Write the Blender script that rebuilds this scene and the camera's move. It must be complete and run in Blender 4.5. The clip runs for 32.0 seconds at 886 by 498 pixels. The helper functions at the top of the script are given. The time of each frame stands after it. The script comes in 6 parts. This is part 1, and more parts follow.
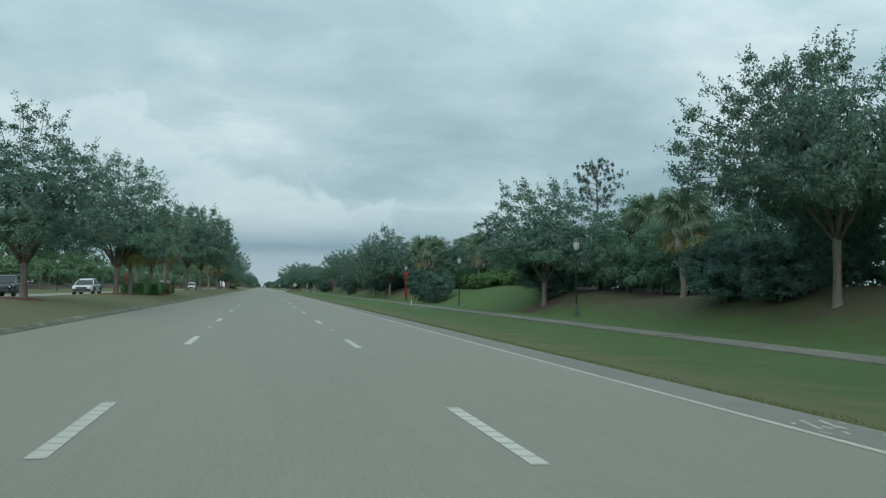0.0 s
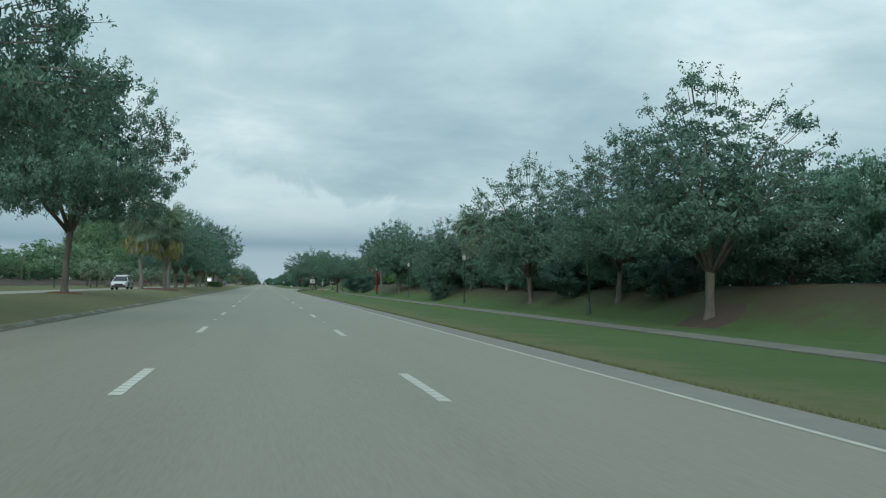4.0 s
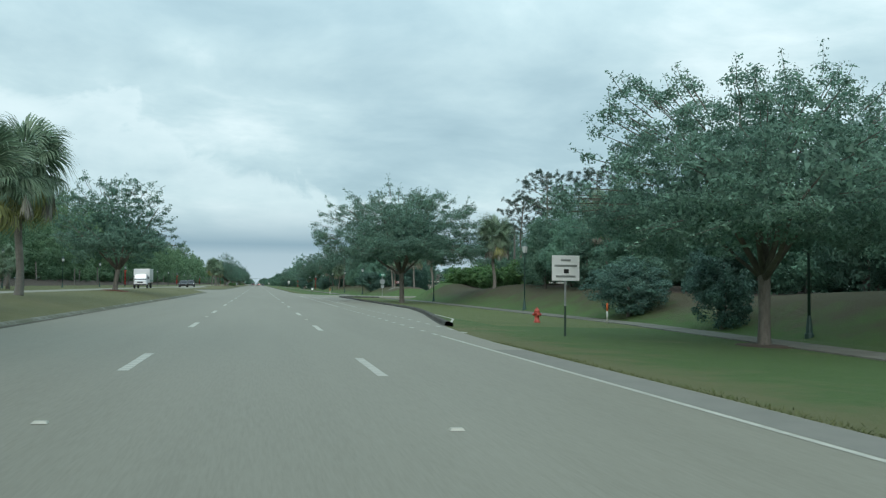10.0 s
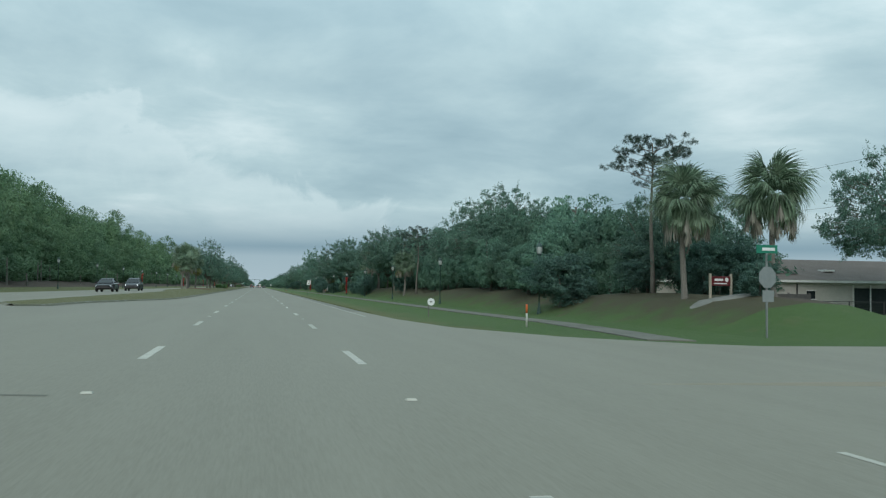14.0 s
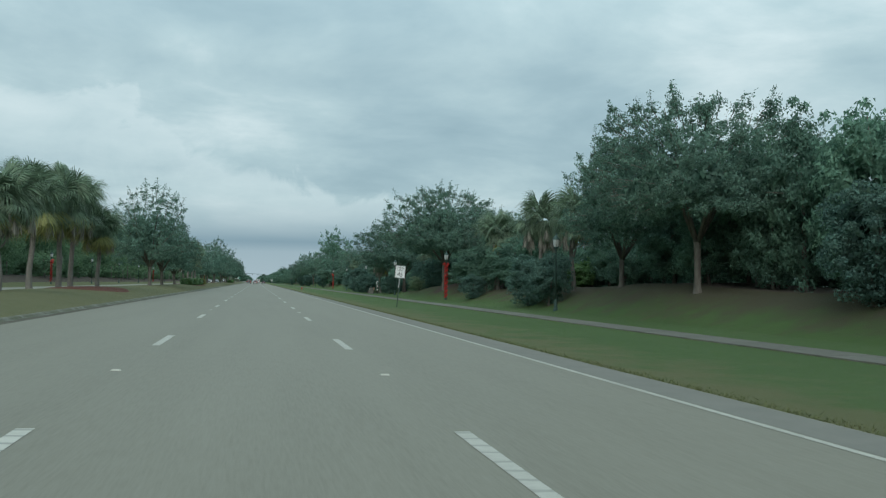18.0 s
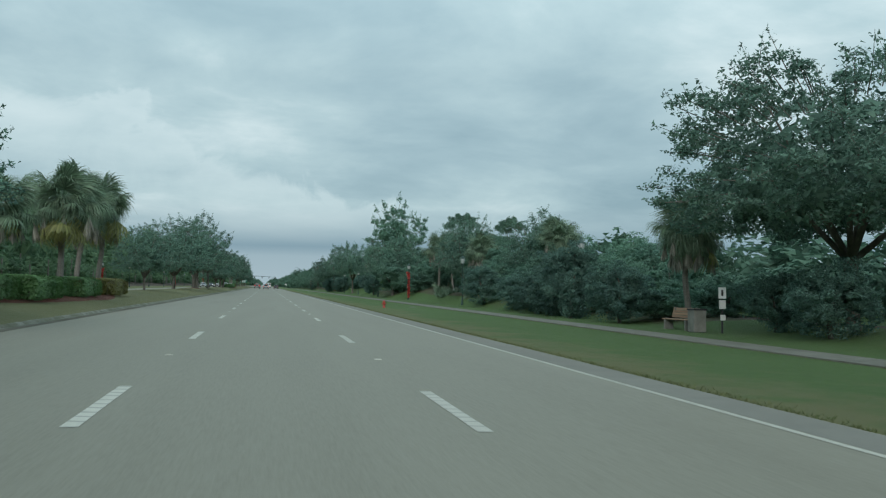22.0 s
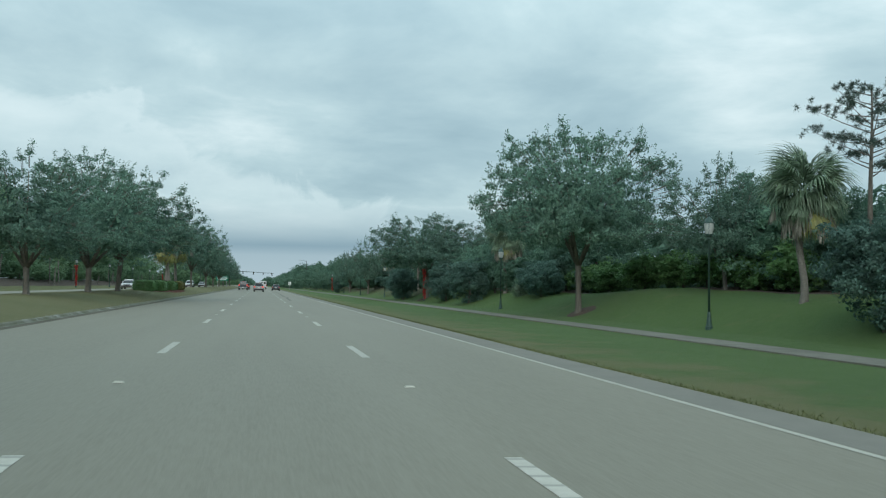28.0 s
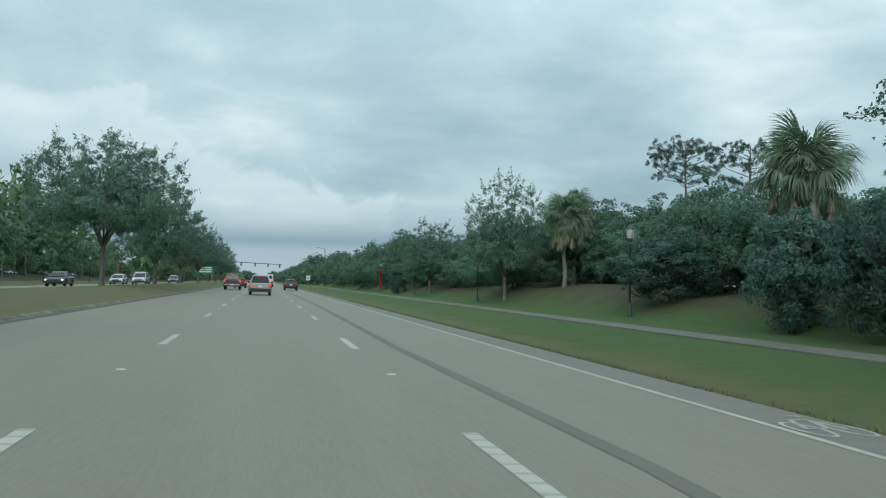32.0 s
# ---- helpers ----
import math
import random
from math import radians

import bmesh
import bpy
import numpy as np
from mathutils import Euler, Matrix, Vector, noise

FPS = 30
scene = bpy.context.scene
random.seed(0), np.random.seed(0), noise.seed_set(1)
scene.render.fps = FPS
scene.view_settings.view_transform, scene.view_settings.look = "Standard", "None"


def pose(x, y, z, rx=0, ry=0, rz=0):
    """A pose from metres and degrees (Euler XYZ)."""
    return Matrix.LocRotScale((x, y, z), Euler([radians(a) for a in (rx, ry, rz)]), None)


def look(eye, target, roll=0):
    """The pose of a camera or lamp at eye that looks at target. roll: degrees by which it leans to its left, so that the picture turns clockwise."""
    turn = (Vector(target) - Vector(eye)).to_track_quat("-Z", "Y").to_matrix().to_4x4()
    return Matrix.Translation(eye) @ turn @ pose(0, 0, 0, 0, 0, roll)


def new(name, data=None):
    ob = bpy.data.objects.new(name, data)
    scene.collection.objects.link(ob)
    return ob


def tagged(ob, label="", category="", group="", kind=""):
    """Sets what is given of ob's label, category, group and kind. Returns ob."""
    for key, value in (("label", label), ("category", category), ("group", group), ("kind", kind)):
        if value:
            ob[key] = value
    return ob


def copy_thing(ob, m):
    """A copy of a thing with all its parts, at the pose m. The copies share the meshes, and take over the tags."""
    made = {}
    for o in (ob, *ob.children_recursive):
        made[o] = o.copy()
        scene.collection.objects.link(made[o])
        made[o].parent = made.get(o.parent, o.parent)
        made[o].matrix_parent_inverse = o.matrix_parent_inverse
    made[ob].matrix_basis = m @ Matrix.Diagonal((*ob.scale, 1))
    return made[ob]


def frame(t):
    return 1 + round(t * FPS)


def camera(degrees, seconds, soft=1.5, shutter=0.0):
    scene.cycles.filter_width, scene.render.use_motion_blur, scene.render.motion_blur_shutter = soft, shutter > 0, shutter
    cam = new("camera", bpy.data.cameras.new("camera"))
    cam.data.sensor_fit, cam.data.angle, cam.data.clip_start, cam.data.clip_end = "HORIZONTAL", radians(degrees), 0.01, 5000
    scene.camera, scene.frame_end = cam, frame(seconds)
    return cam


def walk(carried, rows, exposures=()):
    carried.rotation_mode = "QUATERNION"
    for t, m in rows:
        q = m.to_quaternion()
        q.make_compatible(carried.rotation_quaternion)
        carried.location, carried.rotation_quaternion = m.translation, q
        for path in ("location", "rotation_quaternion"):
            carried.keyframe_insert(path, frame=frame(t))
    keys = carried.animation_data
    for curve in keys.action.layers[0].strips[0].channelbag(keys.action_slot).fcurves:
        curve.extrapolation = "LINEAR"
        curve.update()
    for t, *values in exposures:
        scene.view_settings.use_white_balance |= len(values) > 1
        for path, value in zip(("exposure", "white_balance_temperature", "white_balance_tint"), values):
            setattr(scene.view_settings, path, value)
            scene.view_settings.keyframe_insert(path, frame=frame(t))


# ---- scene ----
cam = camera(56.04, 32.0, soft=1.25)
PATH = [
    (0.0, -0.239, -6.531, 1.320, 92.684, -0.424, -12.159),
    (0.5, -0.236, 5.146, 1.320, 92.702, -0.440, -12.163),
    (1.0, -0.233, 16.844, 1.320, 92.641, -0.456, -12.178),
    (1.5, -0.225, 28.600, 1.320, 92.642, -0.468, -12.218),
    (2.0, -0.216, 40.385, 1.320, 92.577, -0.480, -12.296),
    (2.5, -0.209, 52.181, 1.319, 92.589, -0.492, -12.310),
    (3.0, -0.202, 63.999, 1.319, 92.549, -0.504, -12.310),
    (3.5, -0.216, 75.838, 1.320, 92.518, -0.516, -12.272),
    (5.5, -0.273, 123.460, 1.321, 92.478, -0.561, -11.798),
    (6.0, -0.288, 135.486, 1.321, 92.469, -0.573, -11.917),
    (6.5, -0.274, 147.633, 1.321, 92.451, -0.578, -12.018),
    (7.0, -0.261, 159.699, 1.320, 92.548, -0.583, -12.136),
    (7.5, -0.217, 171.390, 1.320, 92.646, -0.581, -12.262),
    (8.0, -0.173, 183.069, 1.319, 92.703, -0.580, -12.426),
    (8.5, -0.121, 195.082, 1.318, 92.676, -0.582, -12.553),
    (9.0, -0.069, 207.185, 1.317, 92.610, -0.583, -12.653),
    (9.5, -0.024, 219.250, 1.316, 92.592, -0.592, -12.581),
    (10.0, 0.020, 231.274, 1.315, 92.548, -0.602, -12.534),
    (10.5, 0.053, 243.180, 1.314, 92.476, -0.616, -12.351),
    (11.0, 0.086, 255.061, 1.314, 92.464, -0.630, -12.442),
    (11.5, 0.104, 266.995, 1.313, 92.352, -0.646, -12.433),
    (12.0, 0.121, 278.955, 1.313, 92.317, -0.661, -12.530),
    (12.5, 0.113, 290.973, 1.313, 92.416, -0.674, -12.739),
    (13.0, 0.104, 302.961, 1.313, 92.519, -0.686, -12.779),
    (13.5, 0.074, 314.802, 1.314, 92.646, -0.695, -12.631),
    (14.0, 0.044, 326.615, 1.314, 92.695, -0.705, -12.520),
    (14.5, 0.036, 338.513, 1.315, 92.741, -0.711, -12.449),
    (16.5, 0.003, 386.442, 1.315, 92.563, -0.738, -12.701),
    (17.0, -0.005, 398.393, 1.315, 92.555, -0.744, -12.693),
    (17.5, 0.002, 410.304, 1.315, 92.467, -0.744, -12.699),
    (18.0, 0.010, 422.222, 1.315, 92.379, -0.743, -12.640),
    (18.5, 0.008, 434.190, 1.315, 92.229, -0.743, -12.628),
    (19.0, 0.006, 446.159, 1.315, 92.236, -0.742, -12.542),
    (19.5, -0.015, 458.091, 1.316, 92.306, -0.749, -12.448),
    (20.0, -0.037, 469.989, 1.316, 92.362, -0.755, -12.353),
    (20.5, -0.074, 481.881, 1.317, 92.445, -0.768, -12.240),
    (21.0, -0.111, 493.650, 1.317, 92.476, -0.781, -12.062),
    (21.5, -0.148, 505.082, 1.318, 92.599, -0.796, -12.094),
    (22.0, -0.185, 516.498, 1.319, 92.672, -0.811, -11.981),
    (22.5, -0.211, 528.231, 1.319, 92.761, -0.822, -12.034),
    (23.0, -0.237, 540.038, 1.320, 92.773, -0.833, -12.033),
    (23.5, -0.250, 551.766, 1.320, 92.764, -0.835, -12.053),
    (24.0, -0.262, 563.472, 1.321, 92.649, -0.837, -12.174),
    (24.5, -0.259, 575.180, 1.320, 92.653, -0.828, -12.173),
    (25.0, -0.255, 586.837, 1.320, 92.618, -0.819, -12.145),
    (25.5, -0.235, 598.402, 1.320, 92.532, -0.808, -12.254),
    (27.5, -0.153, 643.799, 1.318, 92.583, -0.759, -12.366),
    (28.0, -0.133, 654.850, 1.318, 92.627, -0.747, -12.427),
    (28.5, -0.093, 665.761, 1.317, 92.676, -0.737, -12.517),
    (29.0, -0.053, 676.568, 1.316, 92.675, -0.727, -12.527),
    (29.5, -0.022, 687.301, 1.316, 92.587, -0.728, -12.600),
    (30.0, 0.008, 697.931, 1.315, 92.501, -0.727, -12.569),
    (30.5, 0.022, 708.430, 1.315, 92.512, -0.740, -12.459),
    (31.0, 0.036, 718.821, 1.315, 92.404, -0.752, -12.410),
    (31.5, 0.036, 729.097, 1.315, 92.288, -0.772, -12.266),
    (32.0, 0.036, 739.324, 1.315, 92.302, -0.792, -12.152),
]
walk(cam, [(t, pose(*p)) for t, *p in PATH], exposures=[(0, -0.07), (3, -0.07), (6, 0.18), (10, 0.22), (12, 0.20), (13, 0.10), (14, -0.04), (17, -0.09), (25, -0.07), (28, 0.06), (32, 0.06)])

# ---------------------------------------------------------------- sky and light


SUN_EL, SUN_ROT = radians(33), radians(200)


def build_world():
    w = bpy.data.worlds.new("sky")
    scene.world = w
    w.use_nodes = True
    nt = w.node_tree
    nt.nodes.clear()
    N, K = nt.nodes.new, nt.links.new

    def math_node(op, a=None, b=None):
        n = N("ShaderNodeMath")
        n.operation = op
        for i, v in enumerate((a, b)):
            if v is None:
                continue
            if isinstance(v, (int, float)):
                n.inputs[i].default_value = v
            else:
                K(v, n.inputs[i])
        return n.outputs[0]

    def ramp(fac, stops):
        n = N("ShaderNodeValToRGB")
        e = n.color_ramp.elements
        while len(e) < len(stops):
            e.new(0.5)
        for el, (p, c) in zip(e, stops):
            el.position, el.color = p, (*c, 1)
        K(fac, n.inputs[0])
        return n.outputs[0]

    def mix(fac, a, b, mode="MIX"):
        n = N("ShaderNodeMix")
        n.data_type, n.blend_type = "RGBA", mode
        for s, v in ((n.inputs[0], fac), (n.inputs[6], a), (n.inputs[7], b)):
            if isinstance(v, (int, float)):
                s.default_value = v
            elif isinstance(v, tuple):
                s.default_value = (*v, 1)
            else:
                K(v, s)
        return n.outputs[2]

    tc = N("ShaderNodeTexCoord")
    sep = N("ShaderNodeSeparateXYZ")
    K(tc.outputs["Generated"], sep.inputs[0])
    z = math_node("MAXIMUM", sep.outputs[2], 0.0)
    up = math_node("ADD", z, 0.16)
    px = math_node("DIVIDE", sep.outputs[0], up)
    py = math_node("DIVIDE", sep.outputs[1], up)
    flat = N("ShaderNodeCombineXYZ")
    K(px, flat.inputs[0]), K(py, flat.inputs[1])

    def cloud(scale, detail, rough, dist, offset, vec=None):
        m = N("ShaderNodeMapping")
        m.inputs["Location"].default_value = offset
        K(vec or flat.outputs[0], m.inputs[0])
        n = N("ShaderNodeTexNoise")
        n.inputs["Scale"].default_value, n.inputs["Detail"].default_value = scale, detail
        n.inputs["Roughness"].default_value, n.inputs["Distortion"].default_value = rough, dist
        K(m.outputs[0], n.inputs["Vector"])
        return n.outputs[0]

    big = cloud(0.5, 4, 0.5, 0.25, (3.1, 1.7, 0))
    fine = cloud(1.7, 7, 0.58, 0.25, (0.4, 5.2, 0))
    deck = math_node("ADD", math_node("MULTIPLY", big, 0.62), math_node("MULTIPLY", fine, 0.38))
    col = ramp(deck, [(0.36, (0.268, 0.405, 0.465)), (0.47, (0.358, 0.508, 0.562)), (0.55, (0.452, 0.608, 0.648)), (0.64, (0.64, 0.775, 0.80))])
    # heaped clouds below a slanting edge, higher in the west
    heap = cloud(9.0, 7, 0.58, 0.5, (1.3, 0.2, 0.6), tc.outputs["Generated"])
    slope = math_node("SUBTRACT", 0.139, math_node("MULTIPLY", sep.outputs[0], 0.37))
    lift = math_node("MULTIPLY", math_node("SUBTRACT", heap, 0.5), 0.30)
    depth = math_node("SUBTRACT", math_node("ADD", slope, lift), z)
    puff = ramp(depth, [(0.0, (0, 0, 0)), (0.022, (0.62,) * 3), (0.05, (0.5,) * 3), (0.11, (0.15,) * 3), (0.17, (0, 0, 0))])
    col = mix(puff, col, (0.60, 0.74, 0.77))
    # slate bank over a pale strip at the horizon
    bank = ramp(z, [(0.0, (0.40, 0.53, 0.60)), (0.035, (0.33, 0.46, 0.535)), (0.048, (0.20, 0.325, 0.41)), (0.075, (0.30, 0.43, 0.50)), (0.12, (0.40, 0.53, 0.59))])
    edge = ramp(z, [(0.045, (1, 1, 1)), (0.10, (0, 0, 0))])
    col = mix(edge, col, bank)
    # the deck grows brighter towards the zenith
    zen = ramp(z, [(0.0, (0.9,) * 3), (0.25, (1.02,) * 3), (0.34, (1.15,) * 3), (1.0, (1.45,) * 3)])
    col = mix(1.0, col, zen, "MULTIPLY")
    clouds = N("ShaderNodeBackground")
    K(col, clouds.inputs[0])
    clouds.inputs[1].default_value = 1.12
    sky = N("ShaderNodeTexSky")
    sky.sky_type, sky.sun_disc = "NISHITA", False
    sky.sun_elevation, sky.sun_rotation = SUN_EL, SUN_ROT
    air = N("ShaderNodeBackground")
    K(sky.outputs[0], air.inputs[0])
    air.inputs[1].default_value = 0.1
    ms = N("ShaderNodeMixShader")
    ms.inputs[0].default_value = 0.94
    K(air.outputs[0], ms.inputs[1]), K(clouds.outputs[0], ms.inputs[2])
    out = N("ShaderNodeOutputWorld")
    K(ms.outputs[0], out.inputs[0])


build_world()
sun = new("sun", bpy.data.lights.new("sun", "SUN"))
sun.data.energy, sun.data.angle, sun.data.color = 1.45, radians(45), (1.0, 0.98, 0.94)
sun.matrix_world = look((0, 0, 50), (math.sin(SUN_ROT) * -40, math.cos(SUN_ROT) * -40, 50 - 40 * math.tan(SUN_EL)))


# ---------------------------------------------------------------- materials
def material(name, colors, rough=0.8, metal=0.0, scale=(6.0, 0.7), bump=0.3, bump_scale=60.0, island=0.0, obj=0.0, translucent=0.0, emit=0.0, coat=0.0, bump_dist=0.02, stretch=(1, 1, 1)):
    """Principled surface: two noises blend the colours, a third gives relief; island/obj vary the value piece by piece."""
    m = bpy.data.materials.new(name)
    m.use_nodes = True
    nt = m.node_tree
    N, K = nt.nodes.new, nt.links.new
    b = nt.nodes["Principled BSDF"]
    out = nt.nodes["Material Output"]
    tc = N("ShaderNodeTexCoord")
    mp = N("ShaderNodeMapping")
    mp.inputs["Scale"].default_value = stretch
    K(tc.outputs["Object"], mp.inputs[0])
    fac = None
    for i, s in enumerate(scale):
        n = N("ShaderNodeTexNoise")
        n.inputs["Scale"].default_value, n.inputs["Detail"].default_value = s, 6
        n.inputs["Roughness"].default_value = 0.62
        K(mp.outputs[0], n.inputs["Vector"])
        if fac is None:
            fac = n.outputs[0]
        else:
            a = N("ShaderNodeMath")
            a.operation = "ADD"
            K(fac, a.inputs[0]), K(n.outputs[0], a.inputs[1])
            h = N("ShaderNodeMath")
            h.operation = "MULTIPLY"
            h.inputs[1].default_value = 0.5
            K(a.outputs[0], h.inputs[0])
            fac = h.outputs[0]
    r = N("ShaderNodeValToRGB")
    e = r.color_ramp.elements
    while len(e) < len(colors):
        e.new(0.5)
    for i, (el, c) in enumerate(zip(e, colors)):
        el.position, el.color = 0.34 + 0.32 * i / max(1, len(colors) - 1), (*c, 1)
    K(fac, r.inputs[0])
    col = r.outputs[0]
    for amount, kind in ((island, "island"), (obj, "obj")):
        if amount:
            src = N("ShaderNodeNewGeometry").outputs["Random Per Island"] if kind == "island" else N("ShaderNodeObjectInfo").outputs["Random"]
            mr = N("ShaderNodeMapRange")
            mr.inputs["To Min"].default_value, mr.inputs["To Max"].default_value = 1 - amount, 1 + amount
            K(src, mr.inputs["Value"])
            hs = N("ShaderNodeHueSaturation")
            K(mr.outputs[0], hs.inputs["Value"]), K(col, hs.inputs["Color"])
            col = hs.outputs[0]
    K(col, b.inputs["Base Color"])
    b.inputs["Roughness"].default_value, b.inputs["Metallic"].default_value = rough, metal
    b.inputs["Coat Weight"].default_value = coat
    if emit:
        K(col, b.inputs["Emission Color"])
        b.inputs["Emission Strength"].default_value = emit
    if bump:
        n = N("ShaderNodeTexNoise")
        n.inputs["Scale"].default_value, n.inputs["Detail"].default_value = bump_scale, 5
        K(mp.outputs[0], n.inputs["Vector"])
        bn = N("ShaderNodeBump")
        bn.inputs["Strength"].default_value, bn.inputs["Distance"].default_value = bump, bump_dist
        K(n.outputs[0], bn.inputs["Height"]), K(bn.outputs[0], b.inputs["Normal"])
    if translucent:
        t = N("ShaderNodeBsdfTranslucent")
        K(col, t.inputs[0])
        ms = N("ShaderNodeMixShader")
        ms.inputs[0].default_value = translucent
        K(b.outputs[0], ms.inputs[1]), K(t.outputs[0], ms.inputs[2]), K(ms.outputs[0], out.inputs[0])
    return m


ASPHALT = material("weathered_asphalt", [(0.192, 0.180, 0.138), (0.230, 0.217, 0.168), (0.258, 0.244, 0.192)], 0.62, scale=(1.1, 0.35, 40.0), bump=0.25, bump_scale=150, bump_dist=0.006, stretch=(1, 0.07, 1))
ASPHALT_NEW = material("greyer_asphalt", [(0.180, 0.176, 0.152), (0.225, 0.219, 0.188)], 0.9, scale=(2.0, 0.2), bump=0.25, bump_scale=150, bump_dist=0.006)
PATCH = material("dark_sealed_asphalt", [(0.145, 0.142, 0.118), (0.185, 0.178, 0.148)], 0.85, bump=0.2, bump_scale=120)
PAINT_WHITE = material("white_road_paint", [(0.38, 0.375, 0.32), (0.55, 0.54, 0.47)], 0.75, scale=(9.0, 1.5), bump=0.3, bump_scale=80)
def grooved(m):
    """Worn cross grooves in the thermoplastic, where dirt sits."""
    nt = m.node_tree
    N, K = nt.nodes.new, nt.links.new
    b = nt.nodes["Principled BSDF"]
    src = b.inputs["Base Color"].links[0].from_socket
    tc, wv, rp, mx = N("ShaderNodeTexCoord"), N("ShaderNodeTexWave"), N("ShaderNodeMapRange"), N("ShaderNodeMix")
    wv.bands_direction = "Y"
    wv.inputs["Scale"].default_value, wv.inputs["Distortion"].default_value, wv.inputs["Detail"].default_value = 1.05, 4.5, 5.0
    K(tc.outputs["Object"], wv.inputs["Vector"])
    rp.inputs["From Min"].default_value, rp.inputs["From Max"].default_value = 0.02, 0.22
    K(wv.outputs["Fac"], rp.inputs["Value"])
    mx.data_type = "RGBA"
    mx.inputs[6].default_value = (0.36, 0.355, 0.31, 1)
    K(rp.outputs[0], mx.inputs[0]), K(src, mx.inputs[7]), K(mx.outputs[2], b.inputs["Base Color"])


DASH_PAINT = material("grooved_white_thermoplastic", [(0.47, 0.46, 0.40), (0.60, 0.59, 0.52)], 0.7, scale=(9.0, 1.5), bump=0.3, bump_scale=80, obj=0.1)
grooved(DASH_PAINT)
WORN_PAINT = material("worn_symbol_paint", [(0.28, 0.275, 0.235), (0.41, 0.405, 0.36), (0.56, 0.56, 0.51)], 0.8, scale=(9.0, 1.5), bump=0.3, bump_scale=80)
PAINT_YELLOW = material("yellow_road_paint", [(0.36, 0.25, 0.07), (0.45, 0.33, 0.10)], 0.7, scale=(9.0, 1.5), bump=0.3, bump_scale=80)
CONCRETE = material("stained_concrete", [(0.13, 0.135, 0.115), (0.20, 0.20, 0.18), (0.245, 0.245, 0.225)], 0.9, scale=(3.0, 0.4), bump=0.3, bump_scale=70, obj=0.12)
PATH_CONCRETE = material("mossy_path_concrete", [(0.095, 0.098, 0.075), (0.145, 0.143, 0.118), (0.185, 0.18, 0.152)], 0.9, scale=(3.0, 0.4), bump=0.3, bump_scale=70, obj=0.12)
KERB_MAT = material("grimy_kerb_concrete", [(0.095, 0.105, 0.055), (0.15, 0.15, 0.105), (0.30, 0.30, 0.27)], 0.9, scale=(2.2, 0.9), bump=0.35, bump_scale=60)
DARK_KERB = material("blackened_kerb_concrete", [(0.035, 0.036, 0.030), (0.065, 0.064, 0.052), (0.12, 0.12, 0.10)], 0.9, scale=(3.0, 0.6), bump=0.4, bump_scale=50)
DIRT = material("gutter_dirt", [(0.085, 0.078, 0.055), (0.125, 0.115, 0.085), (0.19, 0.18, 0.14)], 0.95, scale=(2.5, 0.5), bump=0.5, bump_scale=50, stretch=(1, 0.3, 1))
GRASS = material("mown_grass", [(0.045, 0.094, 0.023), (0.074, 0.137, 0.035), (0.106, 0.168, 0.053)], 0.95, scale=(3.5, 0.16, 22.0), bump=1.0, bump_scale=34, bump_dist=0.07)


def dry_towards_road(m, litter=False):
    """Grass yellows in ragged patches near the pavement's edge and in a few worn spots."""
    nt = m.node_tree
    N, K = nt.nodes.new, nt.links.new
    b = nt.nodes["Principled BSDF"]
    green = b.inputs["Base Color"].links[0].from_socket
    tc = N("ShaderNodeTexCoord")
    sx = N("ShaderNodeSeparateXYZ")
    K(tc.outputs["Object"], sx.inputs[0])
    n = N("ShaderNodeTexNoise")
    n.inputs["Scale"].default_value, n.inputs["Detail"].default_value, n.inputs["Roughness"].default_value = 0.55, 8, 0.65
    K(tc.outputs["Object"], n.inputs["Vector"])
    near = N("ShaderNodeMapRange")
    near.inputs["From Min"].default_value, near.inputs["From Max"].default_value = 6.0, 9.5
    near.inputs["To Min"].default_value, near.inputs["To Max"].default_value = 0.30, -0.05
    K(sx.outputs[0], near.inputs["Value"])
    add = N("ShaderNodeMath")
    K(near.outputs[0], add.inputs[0]), K(n.outputs[0], add.inputs[1])
    f = N("ShaderNodeMapRange")
    f.inputs["From Min"].default_value, f.inputs["From Max"].default_value = 0.52, 0.78
    K(add.outputs[0], f.inputs["Value"])
    mix = N("ShaderNodeMix")
    mix.data_type = "RGBA"
    mix.inputs[7].default_value = (0.142, 0.150, 0.062, 1)
    K(f.outputs[0], mix.inputs[0]), K(green, mix.inputs[6])
    if not litter:
        K(mix.outputs[2], b.inputs["Base Color"])
        return
    # bare brown ground and fallen leaves spread raggedly down the bank from under the trees
    sc = N("ShaderNodeMath")
    sc.operation = "MULTIPLY_ADD"
    sc.inputs[1].default_value, sc.inputs[2].default_value = 7.0, -3.5
    K(n.outputs[0], sc.inputs[0])
    ad = N("ShaderNodeMath")
    K(sx.outputs[0], ad.inputs[0]), K(sc.outputs[0], ad.inputs[1])
    lf = N("ShaderNodeMapRange")
    lf.inputs["From Min"].default_value, lf.inputs["From Max"].default_value = 18.3, 20.7
    lf.inputs["To Max"].default_value = 0.85
    K(ad.outputs[0], lf.inputs["Value"])
    m2 = N("ShaderNodeMix")
    m2.data_type = "RGBA"
    m2.inputs[7].default_value = (0.088, 0.070, 0.045, 1)
    K(lf.outputs[0], m2.inputs[0]), K(mix.outputs[2], m2.inputs[6]), K(m2.outputs[2], b.inputs["Base Color"])


